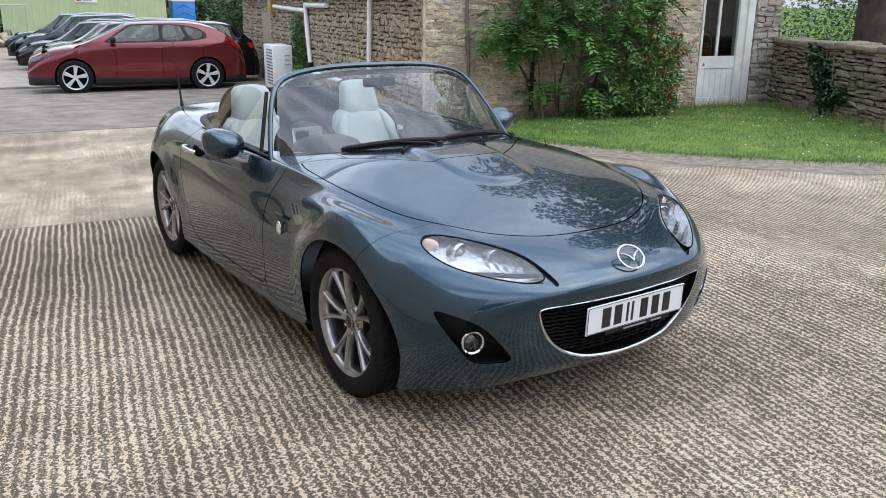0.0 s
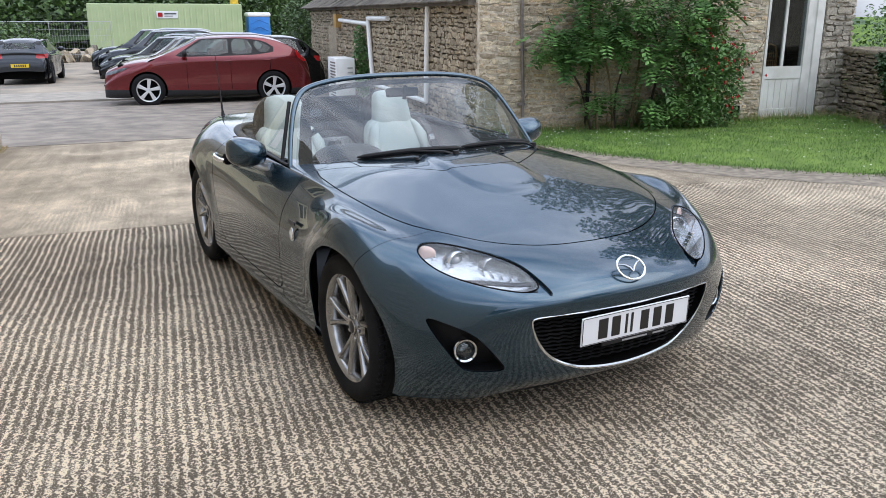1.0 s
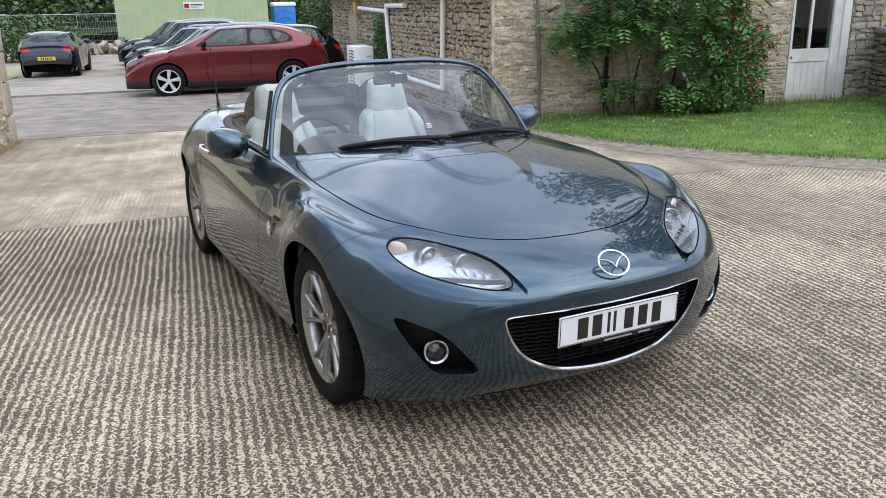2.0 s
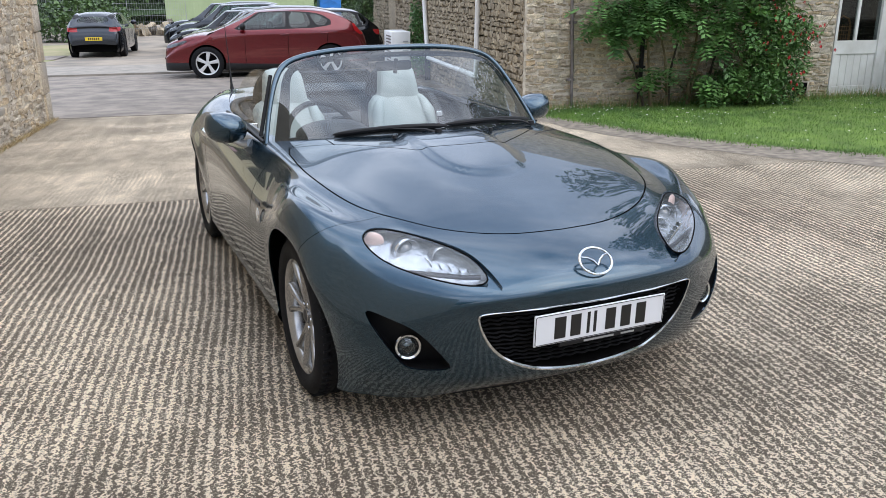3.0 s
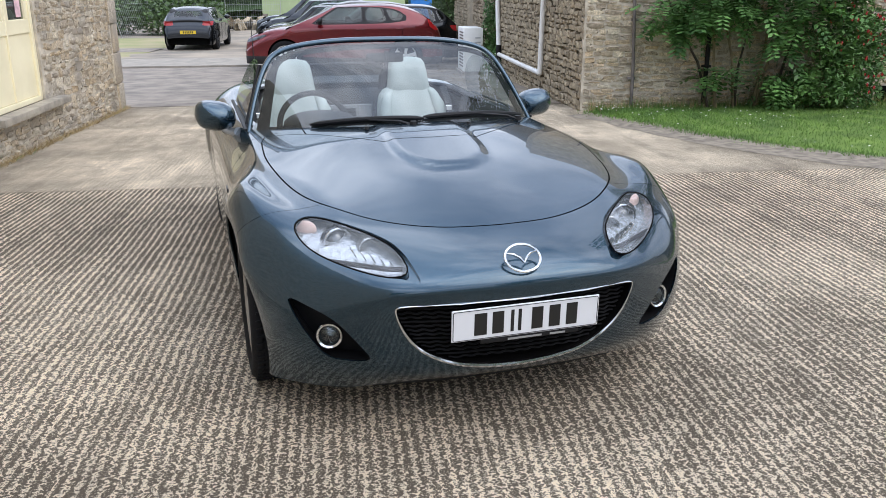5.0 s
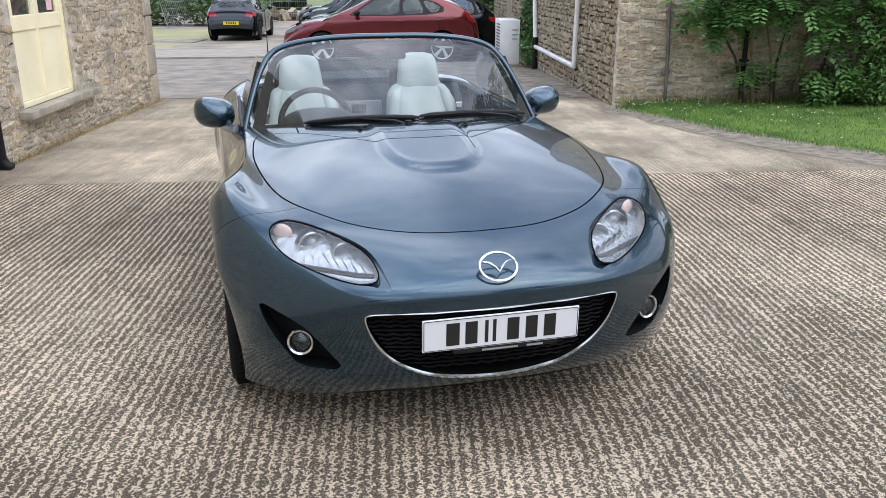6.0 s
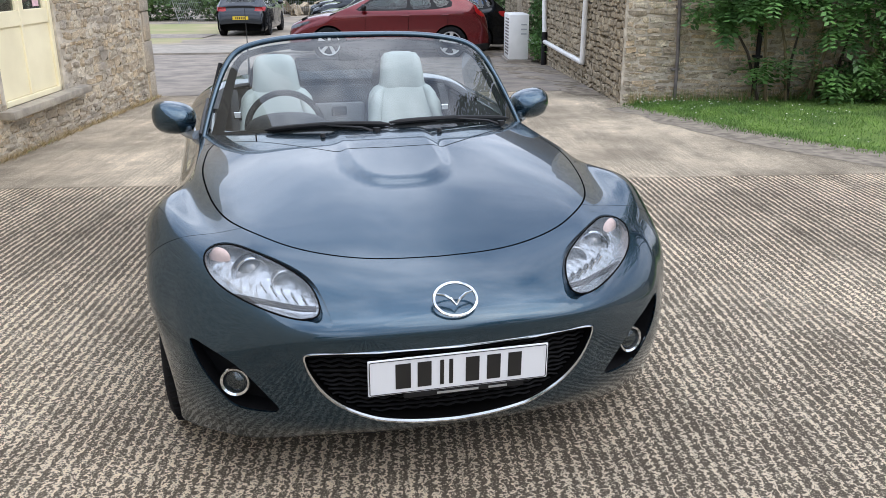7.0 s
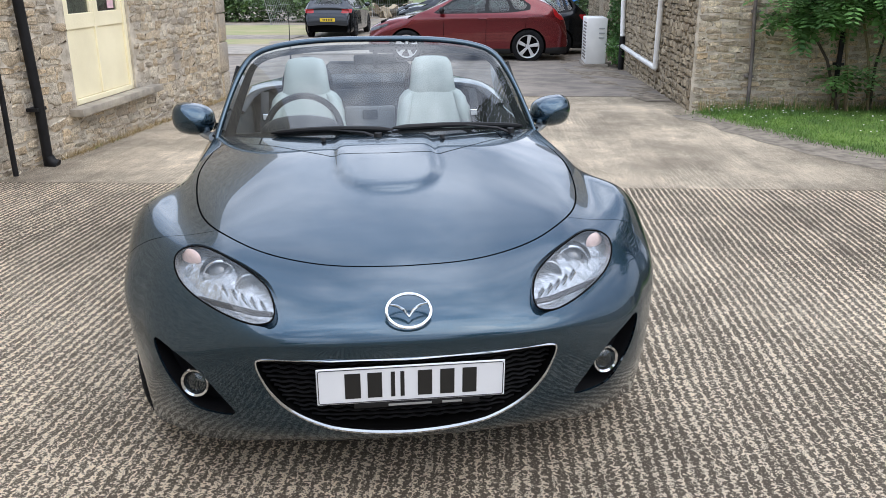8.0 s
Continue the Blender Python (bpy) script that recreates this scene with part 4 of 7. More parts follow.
def build_seat(x0):
    seat = empty("car_seat", pose(x0, 2.60, .20))
    seat.parent = roadster
    seat["label"] = "pale grey leather sports seat with fixed headrest"

    def shell(levels, power=3.0, n=36):
        rows = []
        for z, y, w, d in levels:
            row = []
            for t in np.linspace(0, 2 * math.pi, n, endpoint=False):
                c, q = math.cos(t), math.sin(t)
                e = 2 / power
                px, py = math.copysign(abs(c) ** e, c), math.copysign(abs(q) ** e, q)
                hollow = .35 * d * max(0, 1 - abs(px) * 1.4) if py < 0 else 0
                row.append((w * px, y + d * py + hollow, z))
            rows.append(row)
        bm = grid(rows, closed=True)
        for r in (rows[0], rows[-1]):
            bm.faces.new([bm.verts.new(p) for p in r])
        bmesh.ops.remove_doubles(bm, verts=bm.verts[:], dist=1e-5)
        bmesh.ops.recalc_face_normals(bm, faces=bm.faces[:])
        return smooth(bm, 60)
    part("backrest", shell([(.10, .04, .17, .07), (.16, .06, .205, .085), (.30, .09, .215, .09), (.45, .135, .215, .085), (.56, .175, .208, .078), (.62, .195, .195, .072), (.655, .208, .165, .064), (.675, .215, .12, .05)], 3.0), M_LEATHER, seat)
    part("headrest", shell([(.56, .200, .165, .046), (.62, .202, .146, .056), (.69, .210, .130, .064), (.78, .232, .119, .060), (.815, .244, .112, .054), (.84, .252, .094, .040), (.850, .256, .05, .018)], 3.4), M_LEATHER, seat)
    part("cushion", shell([(.06, -.14, .19, .22), (.10, -.15, .22, .26), (.16, -.15, .225, .27), (.20, -.14, .205, .25), (.215, -.13, .16, .20)], 3.4), M_LEATHER, seat)
    for sx in (-1, 1):
        part("side_bolster", tube([(sx * .175, .03, .16), (sx * .188, .015, .30), (sx * .188, .06, .44), (sx * .172, .115, .56), (sx * .145, .15, .62), (sx * .115, .165, .655)], [.03, .043, .044, .040, .032, .012], 12), M_LEATHER, seat)
    part("seat_shell", shell([(.12, .10, .19, .05), (.40, .175, .205, .05), (.60, .24, .165, .05), (.70, .265, .11, .045), (.80, .28, .098, .035), (.835, .285, .08, .025)], 3.0), M_BLACK, seat, "black seat back")
    return seat


def build_cabin(car):
    seats = [build_seat(-.362), build_seat(.362)]
    dash_rows = []
    for k, z, drop in ((0, .845, .05), (.25, .838, .035), (.55, .825, .015), (.85, .806, .008), (1.0, .775, .004), (1.0, .70, 0), (.95, .55, 0), (.9, .38, 0)):
        dash_rows.append([(x, (1.385 + .345 * abs(x / .705) ** 2.1) * (1 - k) + (1.96 + .02 * abs(x)) * k, z - drop * (x / .66) ** 2 - .03 * (1 - k) * (x / .66) ** 2) for x in np.linspace(-.63, .63, 30)])
    part("dashboard", smooth(grid(dash_rows), 50), M_TRIM, car, "dark moulded dashboard")
    hoodie = ellipsoid((-.352, 1.86, .800), (.19, .13, .078), power=.85)
    part("instrument_hood", hoodie, M_TRIM, car)
    wheel = part("steering_wheel", tube([(0.182 * math.cos(t), 0.182 * math.sin(t), 0) for t in np.linspace(0, 2 * math.pi, 48, endpoint=False)], .0155, 12, closed=True), M_TRIM, car, "dark leather steering wheel")
    wheel.matrix_basis = pose(-.352, 2.075, .765, 66, 0, 0)
    for a in (-20, 200, 270):
        c, q = math.cos(radians(a)), math.sin(radians(a))
        part("wheel_spoke", tube([(.04 * c, .04 * q, -.02), (.12 * c, .12 * q, -.012), (.178 * c, .178 * q, 0)], [.026, .018, .014], 8, flat=.4), M_TRIM, wheel)
    part("wheel_hub", ellipsoid((0, 0, -.012), (.072, .066, .03)), M_TRIM, wheel)
    part("cabin_floor", box(-.68, .68, 1.45, 3.1, .17, .20), M_TRIM, car)
    for s in (-1, 1):
        part("side_lining", box(s * .70 - .015, s * .70 + .015, 1.5, 3.0, .18, .80, .006), M_TRIM, car)
    tun = box(-.10, .10, 1.85, 2.85, .20, .50, .03)
    part("centre_console", smooth(tun, 50), M_TRIM, car)
    # rear bulkhead with its stowage doors
    bulk = grid([[(x, y, z) for x in np.linspace(-.69, .69, 24)] for y, z in ((2.93, .22), (2.95, .62), (2.98, .76), (3.02, .835), (3.14, .862), (3.18, .84))])
    part("rear_bulkhead", smooth(bulk, 50), M_TRIM, car, "dark rear bulkhead behind the seats")
    part("stowage_lid", smooth(box(-.15, .15, 2.915, 2.95, .58, .755, .012), 40), M_LID, car, "grey lidded box between the seats")
    part("stowage_latch", smooth(box(-.045, .045, 2.90, 2.92, .68, .735, .008), 40), M_TRIM, car)
    part("console_bin", smooth(box(-.06, .06, 2.80, 2.90, .50, .585, .012), 40), M_LID, car, "small grey lidded bin")
    for x0 in (-.362, .362):
        hoop = tube([(x0 + .130 * math.cos(t), 3.0 - .03 * math.sin(t), .84 + .185 * math.sin(t) ** .8) for t in np.linspace(0, math.pi, 30)], .022, 10)
        h = part("roll_hoop", hoop, M_BLACK, car, "black padded roll hoop")
        web = grid([[(x0 + .12 * c, 3.0 - .03 * k, .845 + .175 * k * math.sqrt(max(0, 1 - c * c))) for c in np.linspace(-1, 1, 16)] for k in np.linspace(0, 1, 6)])
        part("hoop_infill", smooth(web), M_TRIM, h)
    defl = grid([[(x, 3.0, z) for x in np.linspace(-.24, .24, 8)] for z in (.85, .93, 1.0)])
    net = part("wind_deflector", defl, M_NET, car, "smoked mesh wind deflector")
    part("deflector_frame", tube([(-.245, 3.0, .84), (-.245, 3.0, .985), (-.225, 3.0, 1.005), (.225, 3.0, 1.005), (.245, 3.0, .985), (.245, 3.0, .84)], .009, 8), M_BLACK, net)
    for s in (-1, 1):
        b = tube([(s * .60, 2.84, .86), (s * .595, 2.72, .80), (s * .60, 2.60, .66), (s * .61, 2.52, .40)], .022, 8, flat=.15)
        belt = part("seat_belt", b, M_TRIM, car, "dark seat belt")
        part("belt_tongue", box(s * .585 - .022, s * .585 + .022, 2.655, 2.665, .715, .765, .004), M_CHROME, belt)
        part("belt_label", box(s * .585 - .016, s * .585 + .016, 2.650, 2.654, .735, .758), M_WHITE_PLATE, belt)
    return seats


def build_plate_and_badges(car):
    pm = pose(.001, .026, .437, 2.5, 0, 0)
    plate = box(-.26, .26, -.004, .002, -.0555, .0555, .003)
    plate.transform(pm)
    p = part("number_plate", plate, M_WHITE_PLATE, car, "white number plate with black blocked-out characters")
    rim = tube([(x, -.005, z) for x, z in [(-.255, .047), (-.251, .051), (.251, .051), (.255, .047), (.255, -.047), (.251, -.051), (-.251, -.051), (-.255, -.047)]], .0012, 6, closed=True)
    rim.transform(pm)
    part("plate_border", rim, M_INK, p)
    x = -.183
    for w, gap in ((.050, .012), (.046, .018), (.013, .013), (.013, .035), (.046, .016), (.046, .016), (.046, 0)):
        b = box(x, x + w * .86, -.0052, -.004, -.0385, .0385)
        b.transform(pm)
        part("character_bar", b, M_INK, p)
        x += w + gap
    hold = box(-.16, .19, -.004, .004, -.072, -.0565, .002)
    hold.transform(pm)
    part("plate_holder", hold, M_BLACK, p)
    for x0, x1 in ((-.065, .055), (.085, .14)):
        b = box(x0, x1, -.0052, -.004, -.068, -.0615)
        b.transform(pm)
        part("lettering_bar", b, M_SILVER, p)
    # oval badge with a plain winged stroke
    bm_ = pose(0, .076, .627, -45, 0, 0)
    ring = tube([(.061 * math.cos(t), -.006, .050 * math.sin(t)) for t in np.linspace(0, 2 * math.pi, 44, endpoint=False)], .0046, 8, closed=True)
    ring.transform(bm_)
    badge = part("badge", ring, M_CHROME, car, "oval chrome badge")
    for s in (-1, 1):
        wing = tube([(0, -.008, -.020), (s * .012, -.010, -.002), (s * .030, -.010, .012), (s * .054, -.007, .020)], [.004, .008, .007, .004], 8, flat=.6)
        wing.transform(bm_)
        part("badge_wing", wing, M_CHROME, badge)
    tow = box(-.028, .028, -.003, .0, -.012, .012, .002)
    tow.transform(pose(.335, .075, .527, -14, 0, 12))
    part("tow_eye_cover", tow, M_PAINT, car)
    part("aerial", tube([(-.50, 3.74, .82), (-.50, 3.76, .88), (-.50, 3.80, 1.06), (-.50, 3.85, 1.26)], [.018, .008, .003, .002], 8), M_BLACK, car, "thin black whip aerial")
    # sill skirts and underside
    for s in (-1, 1):
        sk = grid([[(s * x, y, z) for y in np.linspace(1.13, 2.78, 20)] for x, z in ((.842, .215), (.850, .19), (.835, .155), (.78, .145), (.60, .16))])
        part("sill_skirt", smooth(sk, 50), M_PAINT, car)
    part("underbody", box(-.62, .62, .32, 3.7, .155, .175), M_GAP, car)
    ch = grid([[(x, skin_y(x, .25) + dy, z - .030 * (x / .58) ** 2) for x in np.linspace(-.58, .58, 40)] for dy, z in ((.085, .200), (.105, .166), (.25, .150), (.45, .15))])
    part("lower_valance", smooth(ch), M_BLACK, car)


# haze mixes in a little grey diffuse as a veil of reflected sky
M_SCREEN = glass("windscreen_glass", (0.76, 0.81, 0.81), ior=1.55, haze=0.012)
M_FRIT = mat("black_glass_print", (0.012, 0.013, 0.014), rough=0.9, spec=0.05)
M_SILVER = mat("silver_plastic", (0.45, 0.47, 0.49), rough=0.3, metal=0.7)
M_LENSW = mat("pale_lens", (0.75, 0.74, 0.70), rough=0.15, coat=1.0)
M_LID = mat("grey_lid", (0.17, 0.18, 0.185), rough=0.5, bump=0.1, bump_scale=300)
M_SIDE = glass("door_glass", (0.84, 0.88, 0.87), ior=1.5)
M_NET = glass("smoked_mesh", (0.13, 0.14, 0.15), rough=0.4, ior=1.12)
build_windscreen(roadster)
build_cowl_and_wipers(roadster)
for side in (-1, 1):
    build_door_mirror(roadster, side)
build_door_fittings(roadster, roadster_doors)
build_cabin(roadster)
build_plate_and_badges(roadster)


# ---------------------------------------------------------------- stone buildings round the yard
def slab(name, a0, a1, b0, b1, z0, z1, material, label, category, kind="structure", bevel=0.0):
    bm = box(a0, a1, b0, b1, z0, z1, bevel)
    bm.transform(YARD)
    return tagged(part(name, bm, material, None), label, category, kind=kind)


def yard_part(name, bm, material, parent, label=""):
    bm.transform(YARD)
    return part(name, bm, material, parent, label)


rng = random.Random(7)


def unit_stone(rough=.20):
    """A stone one unit wide, deep and high, its worn face towards -y."""
    bm = bmesh.new()
    rings = []
    for y, k in ((.5, 1.0), (-.30, 1.0), (-.45, .96), (-.5, .86)):
        ring = []
        for cx, cz in ((-1, -1), (0, -1), (1, -1), (1, 0), (1, 1), (0, 1), (-1, 1), (-1, 0)):
            j = rough * (.4 if y > 0 else 1)
            rnd = .93 if cx and cz else 1.0
            ring.append((.5 * cx * k * rnd + rng.uniform(-j, j) * .5, y + rng.uniform(-j, j) * .5, .5 * cz * k * rnd + rng.uniform(-j, j) * .8))
        rings.append(ring)
    grid(rings, closed=True, bm=bm)
    bm.faces.new([bm.verts.new(p) for p in rings[-1]])
    bmesh.ops.remove_doubles(bm, verts=bm.verts[:], dist=1e-5)
    bmesh.ops.recalc_face_normals(bm, faces=bm.faces[:])
    return smooth(bm, 55)


STONES = []
for k in range(14):
    me = bpy.data.meshes.new("stone")
    b_ = unit_stone()
    b_.to_mesh(me)
    b_.free()
    me.materials.append(M_STONE)
    STONES.append(me)
STONE_DATA = [(np.array([v.co[:] for v in me.vertices]), [tuple(p.vertices) for p in me.polygons]) for me in STONES]


def stone_face(wall, origin, along, u0, u1, z0, z1, course, length, material, holes=(), near=None, proud=.035, cap=300, name="stone"):
    kit = []
    for me in STONES:
        me = me.copy()
        me.materials[0] = material
        kit.append(me)
    along = Vector(along).normalized()
    out = Vector((along.y, -along.x, 0))
    verts, faces, count = [], [], 0
    z = z0
    while z < z1:
        h = rng.uniform(*course)
        u = u0 + rng.uniform(-.1, 0)
        while u < u1:
            w = rng.triangular(length[0], length[1], length[0] * .6 + length[1] * .4) * (1.0 if h > sum(course) / 2 else .8)
            lo, hi = max(u, u0), min(u + w, u1)
            uc, zc, ww = (lo + hi) / 2, z + h / 2, hi - lo
            u += w
            if ww < .04 or any(a - .01 < uc + ww * .3 and uc - ww * .3 < b + .01 and c < zc < d for a, b, c, d in holes):
                continue
            hh = h * rng.uniform(.72, 1.06)
            depth = rng.uniform(.10, .13)
            m = Matrix.Translation(Vector(origin) + along * uc + Vector((0, 0, zc + rng.uniform(-.014, .014))) + out * (rng.uniform(.4, 1.0) * proud - depth * .5))
            m = m @ Matrix(((along.x, -out.x, 0, 0), (along.y, -out.y, 0, 0), (0, 0, 1, 0), (0, 0, 0, 1))) @ Matrix.Rotation(rng.gauss(0, .06), 4, "Y") @ Matrix.Diagonal((ww - .012, depth, hh - .008, 1))
            k = rng.randrange(14)
            if near and count < cap and near(uc, zc):
                ob = new(name, kit[k])
                ob.parent = wall
                ob.matrix_basis = YARD @ m
                count += 1
            else:
                P, F = STONE_DATA[k]
                A = np.array(YARD @ m)
                base = len(verts)
                verts.extend((P @ A[:3, :3].T + A[:3, 3]).tolist())
                faces.extend([tuple(i + base for i in f) for f in F])
        z += h
    if verts:
        me = bpy.data.meshes.new("stonework")
        me.from_pydata(verts, [], faces)
        me.materials.append(material)
        for p in me.polygons:
            p.use_smooth = True
        me.set_sharp_from_angle(angle=radians(55))
        ob = new("stonework", me)
        ob.parent = wall
        ob["kind"] = "stuff"


M_RUBBLE = stone_mat("weathered_rubble", ((0.42, 0.345, 0.24), (0.30, 0.25, 0.18), (0.50, 0.42, 0.30), (0.36, 0.30, 0.22)), lichen=(0.26, 0.23, 0.185), amount=0.35)
M_DRY = stone_mat("grey_dry_stone", ((0.26, 0.22, 0.17), (0.175, 0.15, 0.115), (0.33, 0.28, 0.21), (0.215, 0.18, 0.135)), lichen=(0.17, 0.165, 0.14), amount=0.4)
M_GABLE = stone_mat("gable_limestone", ((0.61, 0.52, 0.375), (0.48, 0.395, 0.28), (0.37, 0.31, 0.23), (0.68, 0.60, 0.45), (0.54, 0.41, 0.26), (0.60, 0.48, 0.33)), lichen=(0.36, 0.325, 0.27), amount=0.5)
M_PIER = stone_mat("grey_coursed_limestone", ((0.44, 0.40, 0.335), (0.34, 0.305, 0.25), (0.50, 0.455, 0.38), (0.40, 0.35, 0.28)), lichen=(0.25, 0.235, 0.20), amount=0.5)
M_CREAM = mat("cream_painted_wood", (0.92, 0.84, 0.59), rough=0.55, color2=(0.82, 0.74, 0.51), scale=2.2, bump=0.25, bump_scale=50, detail=9)
M_WHITE = mat("white_painted_wood", (0.74, 0.74, 0.70), rough=0.6, color2=(0.56, 0.55, 0.50), scale=3.0, bump=0.3, bump_scale=45, detail=9)
M_PVC = mat("white_plastic_pipe", (0.78, 0.78, 0.76), rough=0.4, vary=0.08, scale=3)
M_IRON = mat("black_iron_pipe", (0.010, 0.010, 0.011), rough=0.55, spec=0.25, vary=0.4, scale=8, bump=0.2, bump_scale=60)
M_GREYPIPE = mat("grey_lead_pipe", (0.16, 0.14, 0.13), rough=0.6, vary=0.3, scale=6)
M_SILL = mat("grey_stone_sill", (0.42, 0.375, 0.30), rough=0.9, color2=(0.24, 0.215, 0.18), scale=6, bump=0.8, bump_scale=40)
M_TILE = mat("stone_roof_tile", (0.17, 0.145, 0.115), rough=0.95, color2=(0.09, 0.08, 0.065), scale=5, bump=0.8, bump_scale=35, per_object=0.3)
# near-black colour that stands in for unlit depth behind the panes
M_ROOMSHADE = mat("room_shade_black", (0.03, 0.03, 0.03), rough=0.9)
M_PANE = glass("window_pane", (0.55, 0.60, 0.60), ior=1.5)

# the house beside the roadster: rubble wall with a cream boarded opening
WL = -6.25
wall_left = slab("wall_west", WL - .6, WL - .075, -15, 1.40, -.5, 5.2, M_MORTAR, "weathered limestone rubble house wall with pale mortar", "wall")
for args in ((-15, -2.90, -.5, 5.2), (-1.60, 1.40, -.5, 5.2), (-2.90, -1.60, -.5, .30), (-2.90, -1.60, 2.25, 5.2)):
    bm = box(WL - .08, WL - .005, args[0], args[1], args[2], args[3])
    yard_part("mortar_face", bm, M_MORTAR, wall_left)
rng.seed(3)
stone_face(wall_left, (WL, 0, 0), (0, 1, 0), -6.5, 1.12, -.16, 2.3, (.05, .115), (.10, .32), M_STONE, holes=[(-2.92, -1.58, .28, 2.3)],
           near=lambda u, z: -1.6 < u and z < 1.0, proud=.006)
z = -.2
k = 0
while z < 2.3:
    h = rng.uniform(.20, .42)
    w = .36 if k % 2 else .24
    bm = box(WL - .3, WL + .028 + rng.uniform(-.006, .006), 1.42 - w, 1.44, z, z + h - .012, .014)
    yard_part("quoin", smooth(bm, 40), M_STONE, wall_left)
    z += h
    k += 1
bm = box(WL - .02, WL + .13, -3.06, -1.20, .262, .335, .008)
sill = yard_part("window_sill", smooth(bm, 40), M_SILL, wall_left, "thick grey stone sill")

win = empty("window_1")
tagged(win, "cream painted boarded window with small glazed top", "window", kind="structure")
DX = WL - .055
for b0, b1, z0, z1 in ((-2.89, -2.83, .335, 2.2), (-1.665, -1.605, .335, 2.2), (-2.89, -1.605, 2.15, 2.22), (-2.89, -1.605, .335, .385)):
    yard_part("frame", box(DX - .05, DX + .03, b0, b1, z0, z1, .004), M_CREAM, win)
for b0, b1 in ((-2.83, -2.265), (-2.255, -1.665)):
    leaf = yard_part("leaf", box(DX - .03, DX + .004, b0, b1, .39, 1.06, .003), M_CREAM, win)
    yard_part("rail", box(DX - .03, DX + .018, b0, b1, 1.02, 1.16, .006), M_CREAM, leaf)
    for e0, e1 in ((b0, b0 + .075), (b1 - .075, b1)):
        yard_part("stile", box(DX - .03, DX + .016, e0, e1, 1.16, 2.15, .005), M_CREAM, leaf)
    pane = yard_part("pane", box(DX - .012, DX - .006, b0 + .075, b1 - .075, 1.16, 2.15), M_PANE, leaf)
    pane.visible_shadow = False
yard_part("stile", box(DX - .03, DX + .022, -2.285, -2.235, .39, 2.15, .006), M_CREAM, win)
yard_part("notice", box(DX - .004, DX - .001, -1.93, -1.80, 1.18, 1.42), mat("pink_notice", (0.75, 0.50, 0.55), rough=0.6, vary=.2, scale=20), win, "small pink and white notice behind the glass")
# slab close behind the glass, coloured black as the room's shade
slab("room_shade_slab", WL - .62, WL - .1, -2.88, -1.62, .34, 2.2, M_ROOMSHADE, "near-black slab standing for the unlit room behind the window", "room")
dp = empty("drainpipe")
tagged(dp, "black cast-iron drainpipe fixed to the rubble wall", "drainpipe")
yard_part("pipe", tube([(WL + .075, -3.66, -.05), (WL + .08, -3.68, .5), (WL + .08, -3.76, 1.5), (WL + .08, -3.84, 2.6), (WL + .08, -3.9, 4.8)], .042, 14), M_IRON, dp)
for zz in (.42, 2.0):
    yard_part("bracket", box(WL + .0, WL + .10, -3.75, -3.60, zz, zz + .03, .004), M_IRON, dp)
yard_part("shoe", tube([(WL + .075, -3.66, .02), (WL + .10, -3.655, -.03), (WL + .15, -3.65, -.05)], .050, 12), M_IRON, dp)
dp2 = empty("iron_post")
tagged(dp2, "short rusty black iron post against the wall", "post")
yard_part("post", tube([(WL + .09, -4.18, -.02), (WL + .09, -4.19, .6), (WL + .09, -4.21, 1.6)], .022, 10), M_IRON, dp2)

# gable of the stone house across the yard, with a white half-glazed door
gable = slab("wall_north", .06, 4.74, .075, .55, -.5, 4.6, M_MORTAR, "pale coursed limestone gable wall", "wall")
yard_part("mortar_face", box(0.0, 4.74, .005, .08, -.5, 4.6), M_MORTAR, gable)
rng.seed(5)
stone_face(gable, (0, 0, 0), (1, 0, 0), .02, 4.74, -.16, 2.3, (.034, .082), (.08, .30), M_GABLE, holes=[(4.17, 4.40, -.08, .19)], near=lambda u, z: u > 2.6 and z < 1.5, proud=.006)
pier = slab("wall_pier", 5.86, 6.40, .03, .55, -.5, 4.6, M_MORTAR, "limestone pier beside the white door", "wall")
stone_face(pier, (0, 0, 0), (1, 0, 0), 5.84, 6.42, -.1, 2.3, (.055, .125), (.12, .34), M_PIER, near=lambda u, z: True, proud=.02)
slab("wall_lintel", 4.74, 5.86, .05, .5, 2.15, 4.6, M_MORTAR, "wall over the white door", "wall")
# no hole is cut: a near-black block paints the vent's inner shade
yard_part("vent_shade_block", box(4.19, 4.38, -.012, .01, -.07, .17), M_GAP, gable, "near-black square block painted as a vent hole's shade")
door = empty("door_1")
tagged(door, "white painted half-glazed plank door, ajar-looking and scuffed", "door", kind="structure")
for a0, a1 in ((4.755, 4.80), (5.50, 5.58), (5.68, 5.82)):
    yard_part("jamb", box(a0, a1, .0, .12, -.06, 2.15, .006), M_WHITE, door)
yard_part("jamb", box(5.58, 5.68, .03, .12, -.06, 2.15, .004), M_WHITE, door)
for k in range(6):
    a = 4.805 + k * .116
    yard_part("plank", box(a, a + .112, .035, .07, .10, .56, .005), M_WHITE, door)
yard_part("rail", box(4.80, 5.50, .025, .07, -.05, .10, .005), M_WHITE, door)
yard_part("rail", box(4.80, 5.50, .022, .07, .56, .755, .005), M_WHITE, door)
yard_part("mullion", box(5.10, 5.145, .022, .07, .755, 2.1, .005), M_WHITE, door)
for a0, a1 in ((4.80, 5.10), (5.145, 5.50)):
    p_ = yard_part("pane", box(a0, a1, .045, .05, .755, 2.1), M_PANE, door)
    p_.visible_shadow = False
# thin slab coloured black as the shade inside the porch
slab("room_shade_slab", 4.78, 5.84, .45, .5, -.06, 2.15, M_ROOMSHADE, "near-black slab standing for the unlit porch behind the door", "room")
chair = empty("wicker_chair")
